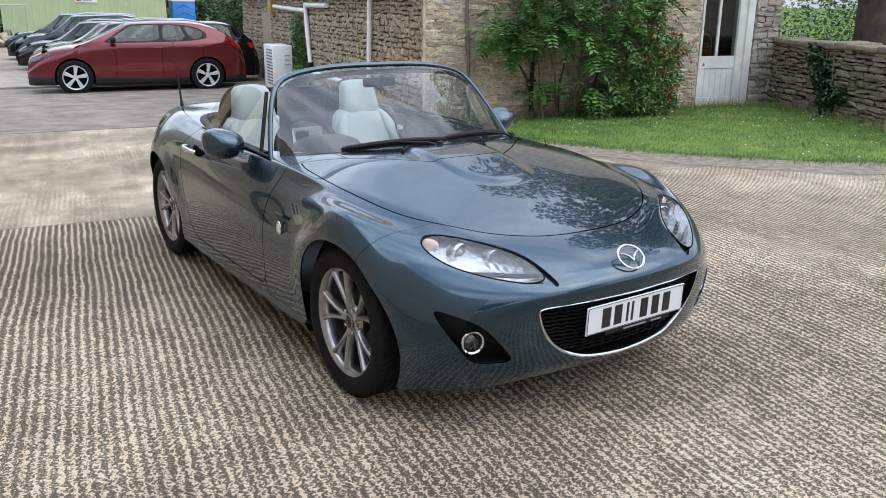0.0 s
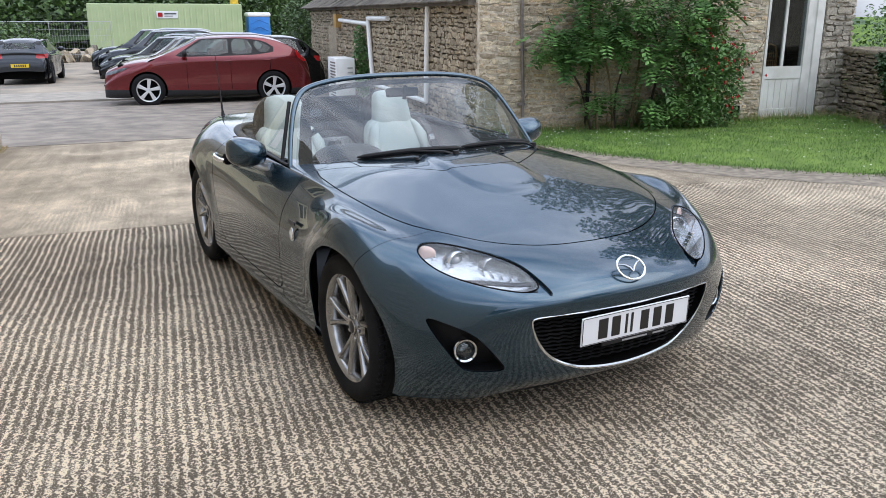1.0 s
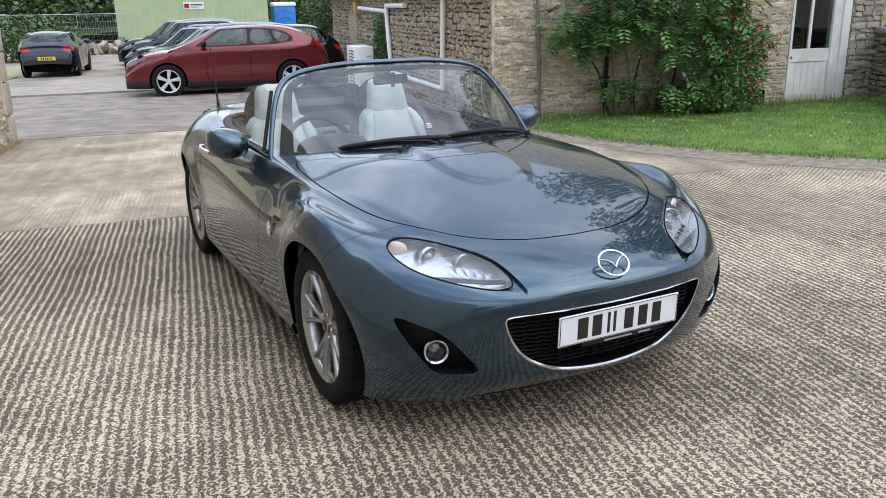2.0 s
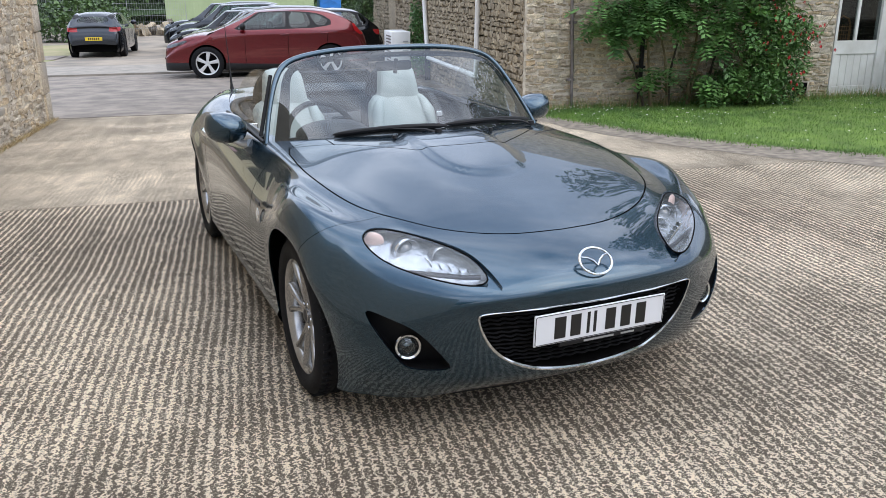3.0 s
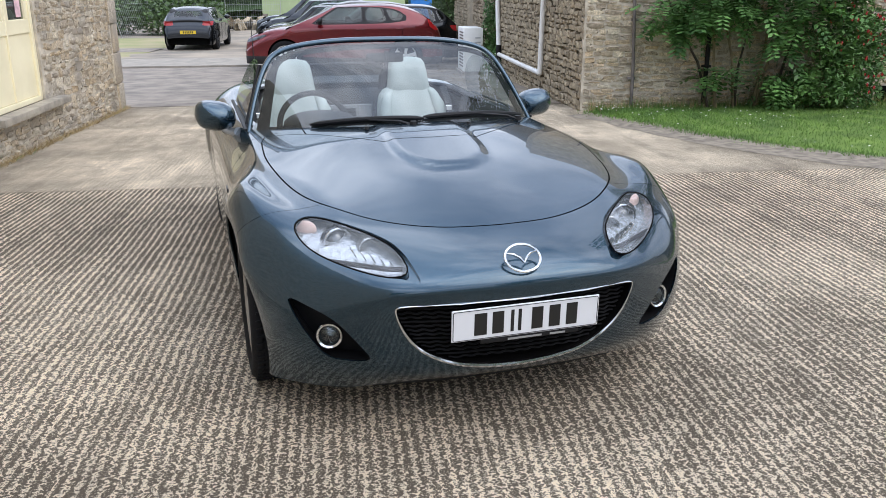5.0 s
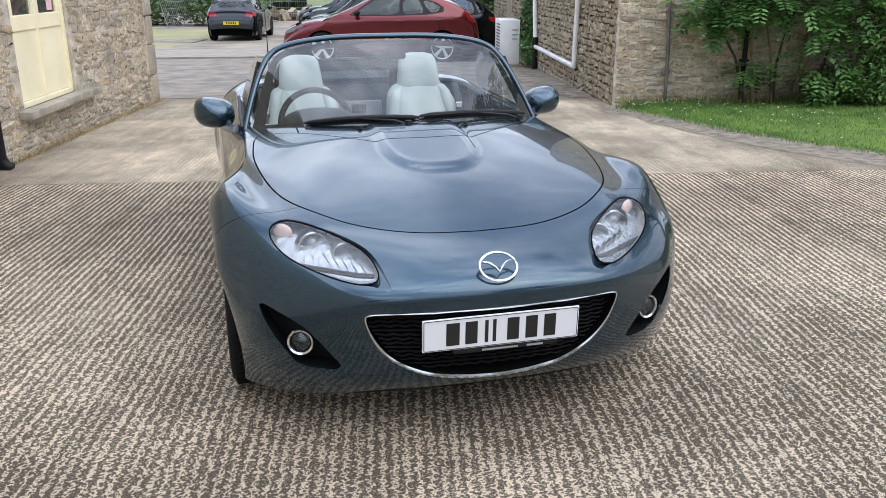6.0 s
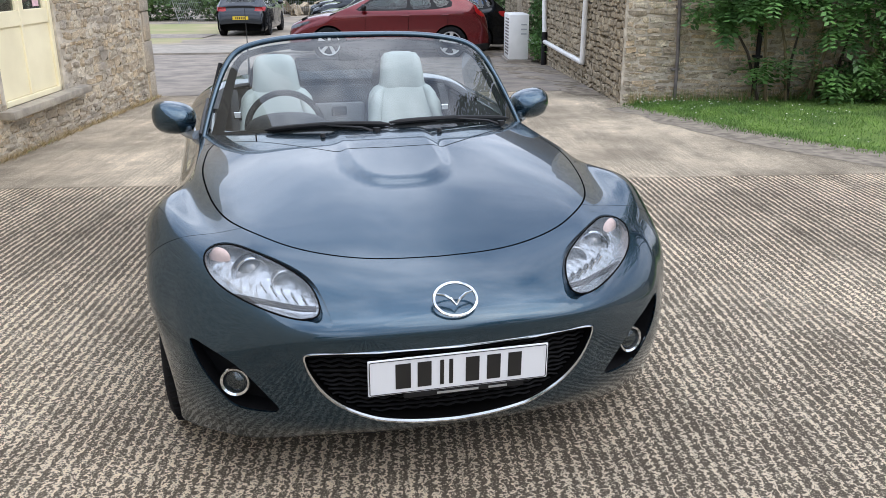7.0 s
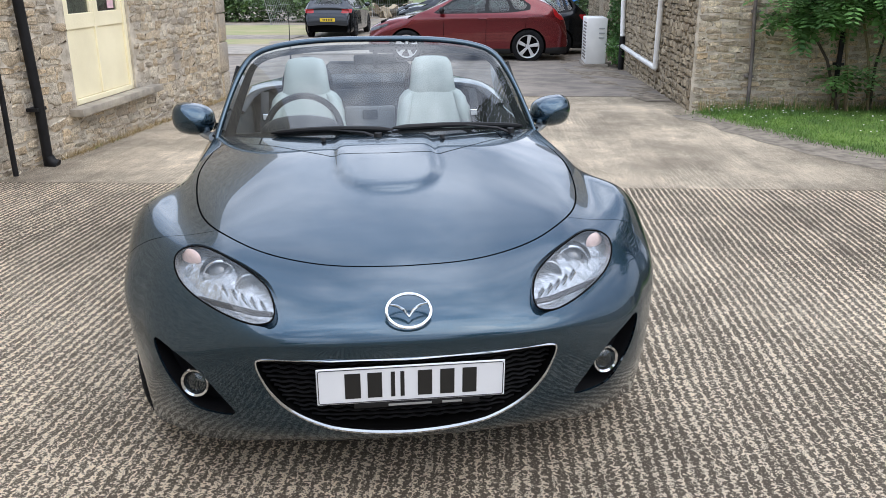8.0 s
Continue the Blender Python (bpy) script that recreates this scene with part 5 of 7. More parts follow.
tagged(chair, "brown lattice wicker chair back behind the door glass", "chair")
M_WICKER = mat("brown_wicker", (0.50, 0.25, 0.11), rough=0.7, vary=.3, scale=30)
for k in range(7):
    yard_part("cane", tube([(4.83 + .04 * k, .13, .60), (4.83 + .04 * k, .13, .98)], .005, 6), M_WICKER, chair)
    yard_part("cane", tube([(4.83, .125, .62 + .055 * k), (5.08, .125, .62 + .055 * k)], .005, 6), M_WICKER, chair)
yard_part("hoop", tube([(4.82, .13, .0), (4.82, .13, .95), (4.86, .13, 1.06), (4.95, .13, 1.10), (5.05, .13, 1.06), (5.09, .13, .95), (5.09, .13, .0)], .014, 8), M_WICKER, chair)

# grey pipe up the gable
gp = empty("service_pipe")
tagged(gp, "thin grey service pipe up the gable wall", "pipe")
yard_part("pipe", tube([(.68, -.05, -.12), (.67, -.05, .5), (.63, -.05, 1.3), (.60, -.05, 2.6)], .022, 10), M_GREYPIPE, gp)
for zz in (.30, 1.05):
    yard_part("clip", box(.61, .71, -.06, .0, zz, zz + .03, .004), M_GREYPIPE, gp)

# black pipe behind the elder
bp_ = empty("drainpipe")
tagged(bp_, "thin black drainpipe on the gable behind the elder shrub", "drainpipe")
yard_part("pipe", tube([(1.68, -.06, -.14), (1.68, -.06, 1.0), (1.68, -.06, 2.4)], .030, 12), M_IRON, bp_)
for zz in (.45, 1.55):
    yard_part("bracket", box(1.63, 1.73, -.095, .0, zz, zz + .03, .004), M_IRON, bp_)

# lane side of the same house: rough rubble under a stone-tiled eave
lane = slab("wall_east", .075, .5, .08, 13.2, -.6, 1.62, M_MORTAR, "rough rubble side wall of the stone house", "wall")
rng.seed(11)
stone_face(lane, (0, 0, 0), (0, -1, 0), -13.2, -.02, -.5, 1.68, (.05, .11), (.09, .24), M_RUBBLE, near=lambda u, z: u > -3.2 and z < 1.5, proud=.020)
roof = empty("roof")
tagged(roof, "low stone-tiled eave over the lane wall", "roof", kind="structure")
yard_part("rafter_board", box(-.10, .55, .1, 13.4, 1.66, 1.72), M_TILE, roof)
rng.seed(12)
for r in range(2):
    b = .15
    while b < 13.4:
        w = rng.uniform(.22, .42)
        bm = box(0, .5, 0, w - .012, 0, .028, .008)
        bm.transform(pose(-.20 + .26 * r, b, 1.70 + .15 * r + rng.uniform(-.006, .006), 0, -30 + rng.uniform(-2, 2), 0))
        yard_part("roof_tile", bm, M_TILE, roof)
        b += w
slab("roof_slope", .2, 4.8, .6, 13.2, 1.9, 4.5, M_TILE, "stone-tiled house roof mass", "roof")

wp = empty("white_downpipe")
tagged(wp, "white plastic downpipe with long branches on the rubble wall", "pipe")
yard_part("pipe", tube([(-.07, 2.15, .165), (-.07, 2.12, .8), (-.07, 2.05, 1.66)], .040, 12), M_PVC, wp)
yard_part("branch", tube([(-.07, 2.15, .175), (-.07, 4.0, .18), (-.07, 5.75, .19)], .040, 12), M_PVC, wp)
wp2 = empty("white_downpipe")
tagged(wp2, "white plastic downpipe with a black foot and side arms", "pipe")
yard_part("pipe", tube([(-.07, 5.80, .36), (-.07, 5.95, .9), (-.07, 6.06, 1.45)], .045, 12), M_PVC, wp2)
yard_part("branch", tube([(-.07, 4.5, 1.47), (-.07, 6.06, 1.47)], .045, 12), M_PVC, wp2)
yard_part("branch", tube([(-.07, 6.06, 1.36), (-.07, 8.9, 1.42)], .045, 12), M_PVC, wp2)
yard_part("foot", tube([(-.07, 5.80, .37), (-.07, 5.80, -.3)], .052, 12), M_IRON, wp2)
yard_part("hopper", box(-.14, .0, 9.0, 9.3, 1.25, 1.55, .01), mat("ochre_box", (0.45, 0.27, 0.08), rough=.6, vary=.2), wp2, "ochre hopper box")
yard_part("buttress", box(-.02, .35, 9.6, 10.6, -.6, 1.3, .05), M_RUBBLE, lane)

# heat pump on its plinth
ac = empty("heat_pump")
tagged(ac, "white outdoor heat pump unit on a concrete plinth", "heat pump")
gz = at(-.46, 6.9).z
yard_part("cabinet", smooth(box(-.68, -.28, 6.45, 7.35, gz + .07, gz + .95, .018, seg=2), 40), M_PVC, ac)
yard_part("plinth", box(-.72, -.22, 6.4, 7.4, gz - .02, gz + .07, .01), M_KERB, ac)
for k in range(12):
    yard_part("grille_slat", box(-.692, -.678, 6.52, 7.02, gz + .16 + k * .062, gz + .185 + k * .062), M_GREYPIPE, ac)
for k in range(3):
    yard_part("louvre", box(-.44, -.33, 6.438, 6.452, gz + .56 + .09 * k, gz + .585 + .09 * k), M_SILVER, ac)
yard_part("hose", tube([(-.3, 6.6, gz + .5), (-.2, 6.4, gz + .40), (-.06, 6.0, gz + .48), (-.03, 5.8, gz + .5)], .02, 8), M_PVC, ac)

# dry-stone garden wall running out from the pier
g0, g1 = Vector((6.32, 0.0, 0)), Vector((4.70, -4.9, 0))
gdir = (g1 - g0).normalized()
gout = Vector((gdir.y, -gdir.x, 0))
gw = tagged(new("garden_wall"), "grey dry-stone garden wall with rough cope stones", "wall", kind="structure")
bm = bmesh.new()
pts = [(g0 - gout * .08), (g1 - gout * .08), (g1 - gout * .45), (g0 - gout * .45)]
lo = [bm.verts.new((p.x, p.y, -.3)) for p in pts]
hi = [bm.verts.new((p.x, p.y, .98)) for p in pts]
bm.faces.new(hi)
for k in range(4):
    bm.faces.new((lo[k], lo[(k + 1) % 4], hi[(k + 1) % 4], hi[k]))
bmesh.ops.recalc_face_normals(bm, faces=bm.faces[:])
yard_part("wall_core", bm, M_MORTAR, gw)
rng.seed(21)
stone_face(gw, g0, gdir, 0.0, 5.1, -.12, .95, (.035, .085), (.14, .42), M_DRY, near=lambda u, z: u < 4.2, proud=.045)
u = 0.0
while u < 5.1:
    w = rng.uniform(.25, .5)
    c = g0 + gdir * (u + w / 2) - gout * .22
    bm = box(-w / 2 + .006, w / 2 - .006, -.28, .28, 0, rng.uniform(.07, .11), .02)
    bm.transform(Matrix.Translation((c.x, c.y, .955)) @ Matrix.Rotation(math.atan2(gdir.y, gdir.x) + rng.uniform(-.05, .05), 4, "Z") @ Matrix.Rotation(rng.uniform(-.05, .05), 4, "X"))
    yard_part("cope_stone", smooth(bm, 50), M_DRY, gw)
    u += w


# plain unseen walls, added behind the camera to close the yard and darken reflections
slab("added_wall_south", -30, 26, -21.5, -21, -.5, 2.2, M_MORTAR, "plain unseen limestone wall added across the near end of the yard", "wall")
slab("added_wall_southeast", 12.5, 13, -21, -2, -.5, 2.2, M_MORTAR, "plain unseen limestone wall added along the yard's side", "wall")


# ---------------------------------------------------------------- parked cars beyond the lane
def parked_car(name, label, paint, m, L=4.4, W=0.90, H=1.47, wheelbase=2.65, front=.88, hood=.92, nose=.62, cowl=1.20, roof0=2.0, roof1=3.3, tail=4.05, deck=1.02, clad=None, rack=False, hatch=True, wheel_r=.325, rims=None, tall=False, glass1=None, glass2=None):
    """A closed car, nose at the origin, tail towards +y. Built from one lofted skin cut into body, glass and lamps."""
    car = empty(name, m)
    tagged(car, label, "car", group="parked cars")
    ys = np.array([0, .04, .16, .45, .85, cowl, roof0 - .25, roof0, (roof0 + roof1) / 2, roof1, tail - .12, tail + .08, L - .12, L - .03, L])
    zt = np.array([.46, nose + .0, nose + .10, hood - .07, hood - .005, hood + .06, H - .12, H - .03, H, H - .03, deck + .20, deck + .02, deck - .06, .78, .45])
    zb = np.interp(ys, (0, .3, 1.2, tail, L), (.45, nose, hood + .02, deck, .55))
    wb = np.interp(ys, (0, .08, .35, .9, L - .8, L - .15, L), (.62, .78, .90, .972, .972, .93, .80)) * W
    rows = []
    for y, t, b, w in zip(ys, zt, zb, wb):
        cabin = min(1, max(0, (t - hood - .04) / .4))
        wr = w * (.93 - .22 * cabin)
        b = min(b, t - .02)
        rows.append([(0, y, t), (wr * .55, y, t - .012), (wr * .92, y, t - .035 - .02 * cabin), (wr * (1 - .0) + .012, y, t * .82 + b * .18 if cabin > .05 else (t + b) / 2 - .02),
                     (w * .955, y, b + .01), (w * 1.0, y, b * .80 + .08), (w * .982, y, b * .48 + .15), (w * .985, y, .30), (w * .93, y, .19)])
    n, k = 71, 33
    cols = [spline([r[j] for r in rows], n) for j in range(9)]
    skin = []
    for i in range(n):
        half = [c[i] for c in cols]
        full = [np.array((-p[0], p[1], p[2])) for p in half[:0:-1]] + half
        skin.append(spline(full, 2 * k - 1))
    bm = grid([[tuple(p) for p in r] for r in skin])
    smooth(bm)
    hubs = (front, front + wheelbase)
    ar = wheel_r + .045
    arch = lambda p: np.where(np.abs(p[:, 0]) > .45, np.minimum(np.hypot(p[:, 1] - hubs[0], p[:, 2] - wheel_r), np.hypot(p[:, 1] - hubs[1], p[:, 2] - wheel_r)) - ar, 1.0)
    bmesh.ops.delete(bm, geom=cut(bm, arch), context="FACES")
    belt = lambda y: np.interp(y, (0, 1.2, tail, L), (hood + .02, hood + .05, deck + .03, deck))
    top = H - .085
    fa, fb = cowl + .40, roof0 + .02
    gl = M_TINTED
    g1, g2 = glass1 or roof1, glass2 or tail
    sides = [[(fa, belt(fa) + .02), (fb, top), (roof0 + .55, top + .012), (roof0 + .53, belt(2.4) + .01)],
             [(roof0 + .60, belt(2.4) + .01), (roof0 + .62, top + .012), (g1 - .02, top - .01), (g1 + .10, belt(g1) + .02)],
             [(g1 + .17, belt(g1) + .025), (g1 + .05, top - .015), ((g1 + g2) / 2 - .06, top - .06), (g2 - .20, belt(g2) + .10), (g2 - .26, belt(g2) + .05)]]
    glazing = np.array([(fa - .10, belt(fa) - .005), (fb - .05, top + .018), (roof0 + .6, top + .03), (g1, top + .012), ((g1 + g2) / 2 - .02, top - .04), (g2 - .14, belt(g2) + .11), (g2 - .20, belt(g2) + .025), (g1 + .1, belt(g1) - .01), (2.4, belt(2.4) - .018), (fa + .2, belt(fa) - .01)])
    band = take(bm, cut(bm, lambda p: np.where(np.abs(p[:, 0]) > .3, inside(p[:, 1:], glazing), 1.0)))
    for poly in sides:
        got = take(band, cut(band, lambda p: np.where(np.abs(p[:, 0]) > .3, inside(p[:, 1:], np.array(poly)), 1.0)))
        for s in (-1, 1):
            sel = [f for f in got.faces if s * f.calc_center_median().x > 0]
            if sel:
                part("side_window", smooth(take(got, sel)), gl, car)
        got.free()
    for s in (-1, 1):
        sel = [f for f in band.faces if s * f.calc_center_median().x > 0]
        if sel:
            part("window_frame", smooth(take(band, sel)), M_BLACK, car, "black window frame")
    band.free()
    ws = np.array([(-.52, cowl + .10), (-.35, cowl + .03), (.35, cowl + .03), (.52, cowl + .10), (.50, roof0 - .16), (.42, roof0 - .10), (-.42, roof0 - .10), (-.50, roof0 - .16)]) * np.array((W / .9, 1))
    got = take(bm, cut(bm, lambda p: np.where((p[:, 2] > hood) & (p[:, 1] < roof0 + .2), inside(p[:, :2], ws), 1.0)))
    part("windscreen", smooth(got), gl, car)
    rw = np.array([(-.50, deck + .12), (.50, deck + .12), (.42, H - .14), (-.42, H - .14)])
    got = take(bm, cut(bm, lambda p: np.where(p[:, 1] > roof1 + .12, inside(p[:, [0, 2]], rw), 1.0)))
    part("rear_window", smooth(got), gl, car)
    hl = np.array([(.04, nose - .03), (.08, nose + .02), (.30, nose + .085), (.50, nose + .130), (.52, nose + .118), (.40, nose + .05), (.25, nose + .0), (.10, nose - .04)])
    tl = np.array([(L - .34, deck + .10), (L - .16, deck + .02), (L + .1, deck - .05), (L + .1, deck - .17), (L - .18, deck - .15), (L - .30, deck - .06)]) if tall else np.array([(L - .30, deck - .03), (L + .1, deck - .04), (L + .1, deck - .19), (L - .22, deck - .15)])
    for s in (-1, 1):
        got = take(bm, cut(bm, lambda p: np.where(s * p[:, 0] > .40 * W / .9, inside(p[:, 1:], hl), 1.0)))
        part("headlight", smooth(got), M_LAMPFAR, car, "pale headlight")
        got = take(bm, cut(bm, lambda p: np.where(s * p[:, 0] > .47 * W / .9, inside(p[:, 1:], tl), 1.0)))
        part("tail_lamp", smooth(got), M_TAIL, car, "red tail lamp")
    if clad:
        for s in (-1, 1):
            got = take(bm, cut(bm, lambda p: np.where(s * p[:, 0] > 0, p[:, 2] - .33 - .03 * np.cos((p[:, 1] - .3) * 1.2), 1.0)))
            part("lower_cladding", smooth(got), clad, car, "dark plastic lower cladding")
            for hb in hubs:
                got = take(bm, cut(bm, lambda p: np.where(s * p[:, 0] > .45, np.hypot(p[:, 1] - hb, p[:, 2] - wheel_r) - ar - .018, 1.0)))
                part("arch_trim", smooth(got), paint, car)
    got = take(bm, cut(bm, lambda p: np.where(p[:, 1] < .5, inside(p[:, [0, 2]], np.array([(-.42, .56), (.42, .56), (.46, .40), (.38, .28), (-.38, .28), (-.46, .40)])), 1.0)))
    part("front_grille", smooth(got), M_BLACK, car)
    shell = bm.copy()
    shell.normal_update()
    for v in shell.verts:
        v.co -= v.normal * .012
    part("inner_shell", smooth(shell), M_GAP, car)
    part("body", smooth(bm), paint, car)
    part("cabin_tub", box(-.70 * W / .9, .70 * W / .9, .3, L - .25, .19, hood - .1, .03), M_GAP, car)
    for y in (roof0 + .15, roof0 + 1.05):
        for s in (-1, 1):
            part("seat_back", smooth(box(s * .36 - .2, s * .36 + .2, y, y + .14, .5, 1.16, .05), 50), M_TRIM, car)
    for s in (-1, 1):
        for seam in (roof0 - .35, roof0 + .57, roof0 + 1.42):
            w = np.interp(seam, ys, wb)
            zz = belt(seam)
            part("door_seam", tube([(s * (w + .002), seam, .33), (s * (w * 1.0 + .003), seam - .01, .55), (s * (w * .99 + .004), seam, zz - .06)], .0032, 6), M_GAP, car)
        for hy in (roof0 + .40, roof0 + 1.28):
            w = np.interp(hy, ys, wb)
            part("door_handle", tube([(s * (w + .005), hy, belt(hy) - .13), (s * (w + .03), hy + .09, belt(hy) - .125), (s * (w + .005), hy + .18, belt(hy) - .12)], .013, 8), paint, car)
        mir = ellipsoid((s * (W + .06), cowl + .52, hood + .12), (.10, .06, .075))
        part("door_mirror", mir, M_BLACK if clad else paint, car)
        if rack:
            part("roof_rail", tube([(s * .54, roof0 + .05, H - .01), (s * .57, roof0 + .3, H + .035), (s * .57, roof1 - .2, H + .02), (s * .53, roof1 + .15, H - .04)], .016, 8), M_SILVER, car)
        for hy in hubs:
            wheel = empty("wheel")
            wheel.parent = car
            wheel.matrix_basis = pose(s * (W - .125), hy, wheel_r, 0, 0, 0 if s > 0 else 180)
            r = wheel_r
            part("tyre", lathe([(r * .70, .095), (r * .80, .105), (r * .93, .10), (r, .08), (r, -.08), (r * .93, -.10), (r * .7, -.095)], "x", 40), M_RUBBER, wheel)
            part("rim", lathe([(r * .715, .097), (r * .70, .104), (r * .665, .098), (r * .64, .05), (r * .64, -.05)], "x", 40), rims or M_RIM, wheel)
            part("disc", lathe([(.0, .02), (r * .66, .015)], "x", 32), M_GAP, wheel)
            for q in range(5):
                a = q * math.pi / 2.5
                sp = box(.050, .090, -.030, .030, .03, r * .68, .008)
                for v in sp.verts:
                    v.co.y *= .70 + 1.15 * v.co.z / r
                    v.co.y += .07 * (v.co.z / r) ** 2
                sp.transform(Matrix.Rotation(a, 4, "X"))
                part("spoke", sp, rims or M_RIM, wheel)
            part("hub", lathe([(0, .085), (.03, .085), (.05, .07), (.05, .02)], "x", 20), rims or M_RIM, wheel)
    pl = box(-.26, .26, L - .005, L + .006, .56, .67, .002)
    part("rear_plate", pl, M_YELLOW, car, "yellow plate")
    for q in range(6):
        part("character_bar", box(-.17 + .06 * q, -.135 + .06 * q, L + .0062, L + .0075, .58, .65), M_INK, car)
    return car


M_RIM = mat("silver_alloy_rim", (0.72, 0.73, 0.74), rough=0.3, metal=0.5, vary=.06, scale=12)
M_TINTED = glass("tinted_car_window", (0.50, 0.60, 0.57), ior=1.42)
M_LAMPFAR = mat("pale_lamp", (0.12, 0.13, 0.14), rough=0.15, metal=0.5, vary=.6, scale=14)
M_TAIL = mat("red_lamp", (0.34, 0.006, 0.008), rough=0.25, coat=.3)
M_YELLOW = mat("yellow_plate", (0.72, 0.50, 0.03), rough=0.4)
M_RED = car_paint("dark_red_paint", (0.135, 0.003, 0.0065), 1.5)
M_RED.node_tree.nodes["Principled BSDF"].inputs["Metallic"].default_value = 0.5
M_RED.node_tree.nodes["Principled BSDF"].inputs["Coat Weight"].default_value = 0.85
M_BLACKCAR = car_paint("black_paint", (0.010, 0.012, 0.015), 1.36)
M_DARKGREY = car_paint("dark_grey_paint", (0.034, 0.038, 0.045), 1.36)
M_BROWNGREY = car_paint("brown_grey_paint", (0.060, 0.053, 0.051), 1.36)
M_CLAD = mat("grey_cladding", (0.009, 0.009, 0.010), rough=0.6, vary=.15)


def nose_left(a, b, turn=0.0):
    """Pose of a car whose nose points along -a, with its nose at (a, b)."""
    p = at(a, b)
    return pose(p.x, p.y, p.z, 0, 0, -11.0 - 90 + turn)


parked_car("red_hatchback", "dark red five-door hatchback with silver wheels and grey cladding", M_RED, nose_left(-5.30, 8.85), L=4.37, W=.89, H=1.46, wheelbase=2.646, front=.88, hood=.98, nose=.70, cowl=1.14, roof0=2.05, roof1=3.42, tail=4.06, deck=1.05, glass1=3.05, glass2=3.74, wheel_r=.345, clad=M_CLAD, rack=True, tall=True)
parked_car("black_hatchback", "black hatchback parked behind the red car", M_BLACKCAR, nose_left(-4.55, 10.75), L=4.30, H=1.45, deck=1.0, roof1=3.6, tail=4.08)
parked_car("black_saloon", "black estate car with pale headlights in the row", M_BLACKCAR, nose_left(-5.35, 13.3), L=4.8, W=.92, H=1.47, front=.85, wheelbase=2.95, roof1=3.6, tail=4.5, rack=True)
parked_car("brown_saloon", "brown-grey car in the parked row", M_BROWNGREY, nose_left(-5.5, 15.9), L=4.7, W=.92, H=1.46, wheelbase=2.85, roof1=3.5, tail=4.4)
parked_car("black_estate", "black car with roof rails in the parked row", M_BLACKCAR, nose_left(-6.0, 18.4), L=4.8, W=.92, H=1.5, wheelbase=2.9, roof1=3.6, tail=4.5, rack=True)
parked_car("grey_suv", "dark grey tall car with silver roof rails", M_DARKGREY, nose_left(-6.2, 21.2), L=4.8, W=.95, H=1.68, hood=1.06, nose=.78, deck=1.15, wheelbase=2.9, roof1=3.7, tail=4.5, wheel_r=.36, rack=True)
parked_car("grey_suv", "dark grey tall car at the end of the row", M_DARKGREY, nose_left(-6.6, 24.0), L=4.8, W=.95, H=1.68, hood=1.06, nose=.78, deck=1.15, wheelbase=2.9, roof1=3.7, tail=4.5, wheel_r=.36)
p = Vector((0.26, 31.5, fall(31.5)))
parked_car("grey_hatchback", "dark grey hatchback seen from behind with red lamps", M_DARKGREY, pose(p.x, p.y, p.z + .03, 0, 0, 180 - 11.5), L=4.32, W=.885, H=1.43, deck=1.0, wheelbase=2.69, roof1=3.7, tail=4.14, rims=M_CLAD)


# ---------------------------------------------------------------- green things
def leaf_cloud(name, centres, count, size, material, parent, seed, label="", droop=.3, narrow=.45, stuff=False):
    """Many folded leaflets scattered in ellipsoids (centre, radii)."""
    r = random.Random(seed)
    verts, faces = [], []
    vol = [c[1][0] * c[1][1] * c[1][2] for c in centres]
    for _ in range(count):
        c, rad = r.choices(centres, weights=vol)[0]
        while True:
            q = Vector((r.uniform(-1, 1), r.uniform(-1, 1), r.uniform(-1, 1)))
            if .25 < q.length < 1:
                break
        p = Vector((c[0] + q.x * rad[0], c[1] + q.y * rad[1], c[2] + q.z * rad[2]))
        d = Vector((r.gauss(0, 1), r.gauss(0, 1), r.gauss(-droop, .6))).normalized()
        s = d.cross(Vector((r.gauss(0, .5), r.gauss(0, .5), 1))).normalized()
        n = s.cross(d)
        l = size * r.uniform(.6, 1.3)
        w = l * narrow * .5
        b = len(verts)
        verts += [p, p + d * l * .45 + s * w + n * w * .4, p + d * l, p + d * l * .45 - s * w + n * w * .4]
        faces += [(b, b + 1, b + 2), (b, b + 2, b + 3)]
    me = bpy.data.meshes.new(name)
    me.from_pydata([tuple(v) for v in verts], [], faces)
    me.materials.append(material)
    ob = new(name, me)
    ob.parent = parent
    if label:
        ob["label"] = label
    if stuff:
        ob["kind"] = "stuff"
    return ob


def leaf_mat(name, c1, c2):
    m = mat(name, c1, rough=0.5, color2=c2, scale=2.5, per_object=0.35, detail=4)
    b = m.node_tree.nodes["Principled BSDF"]
    b.inputs["Transmission Weight"].default_value = 0.0
    b.inputs["Subsurface Weight"].default_value = 0.0
    return m


M_LEAF = leaf_mat("elder_leaf", (0.13, 0.27, 0.066), (0.046, 0.115, 0.034))
M_LEAF2 = leaf_mat("fuchsia_leaf", (0.17, 0.31, 0.085), (0.06, 0.14, 0.04))
M_IVY = leaf_mat("ivy_leaf", (0.035, 0.075, 0.022), (0.014, 0.035, 0.012))
M_TREE = leaf_mat("tree_leaf", (0.105, 0.175, 0.050), (0.040, 0.080, 0.022))
M_BARK = mat("bark", (0.075, 0.058, 0.042), rough=0.95, color2=(0.03, 0.024, 0.018), scale=6, bump=1.0, bump_scale=18)
M_STEM = mat("shrub_stem", (0.20, 0.16, 0.09), rough=0.9, vary=.3, scale=10)
M_FLOWER = mat("red_flower", (0.55, 0.03, 0.035), rough=0.5, vary=.3, scale=30)
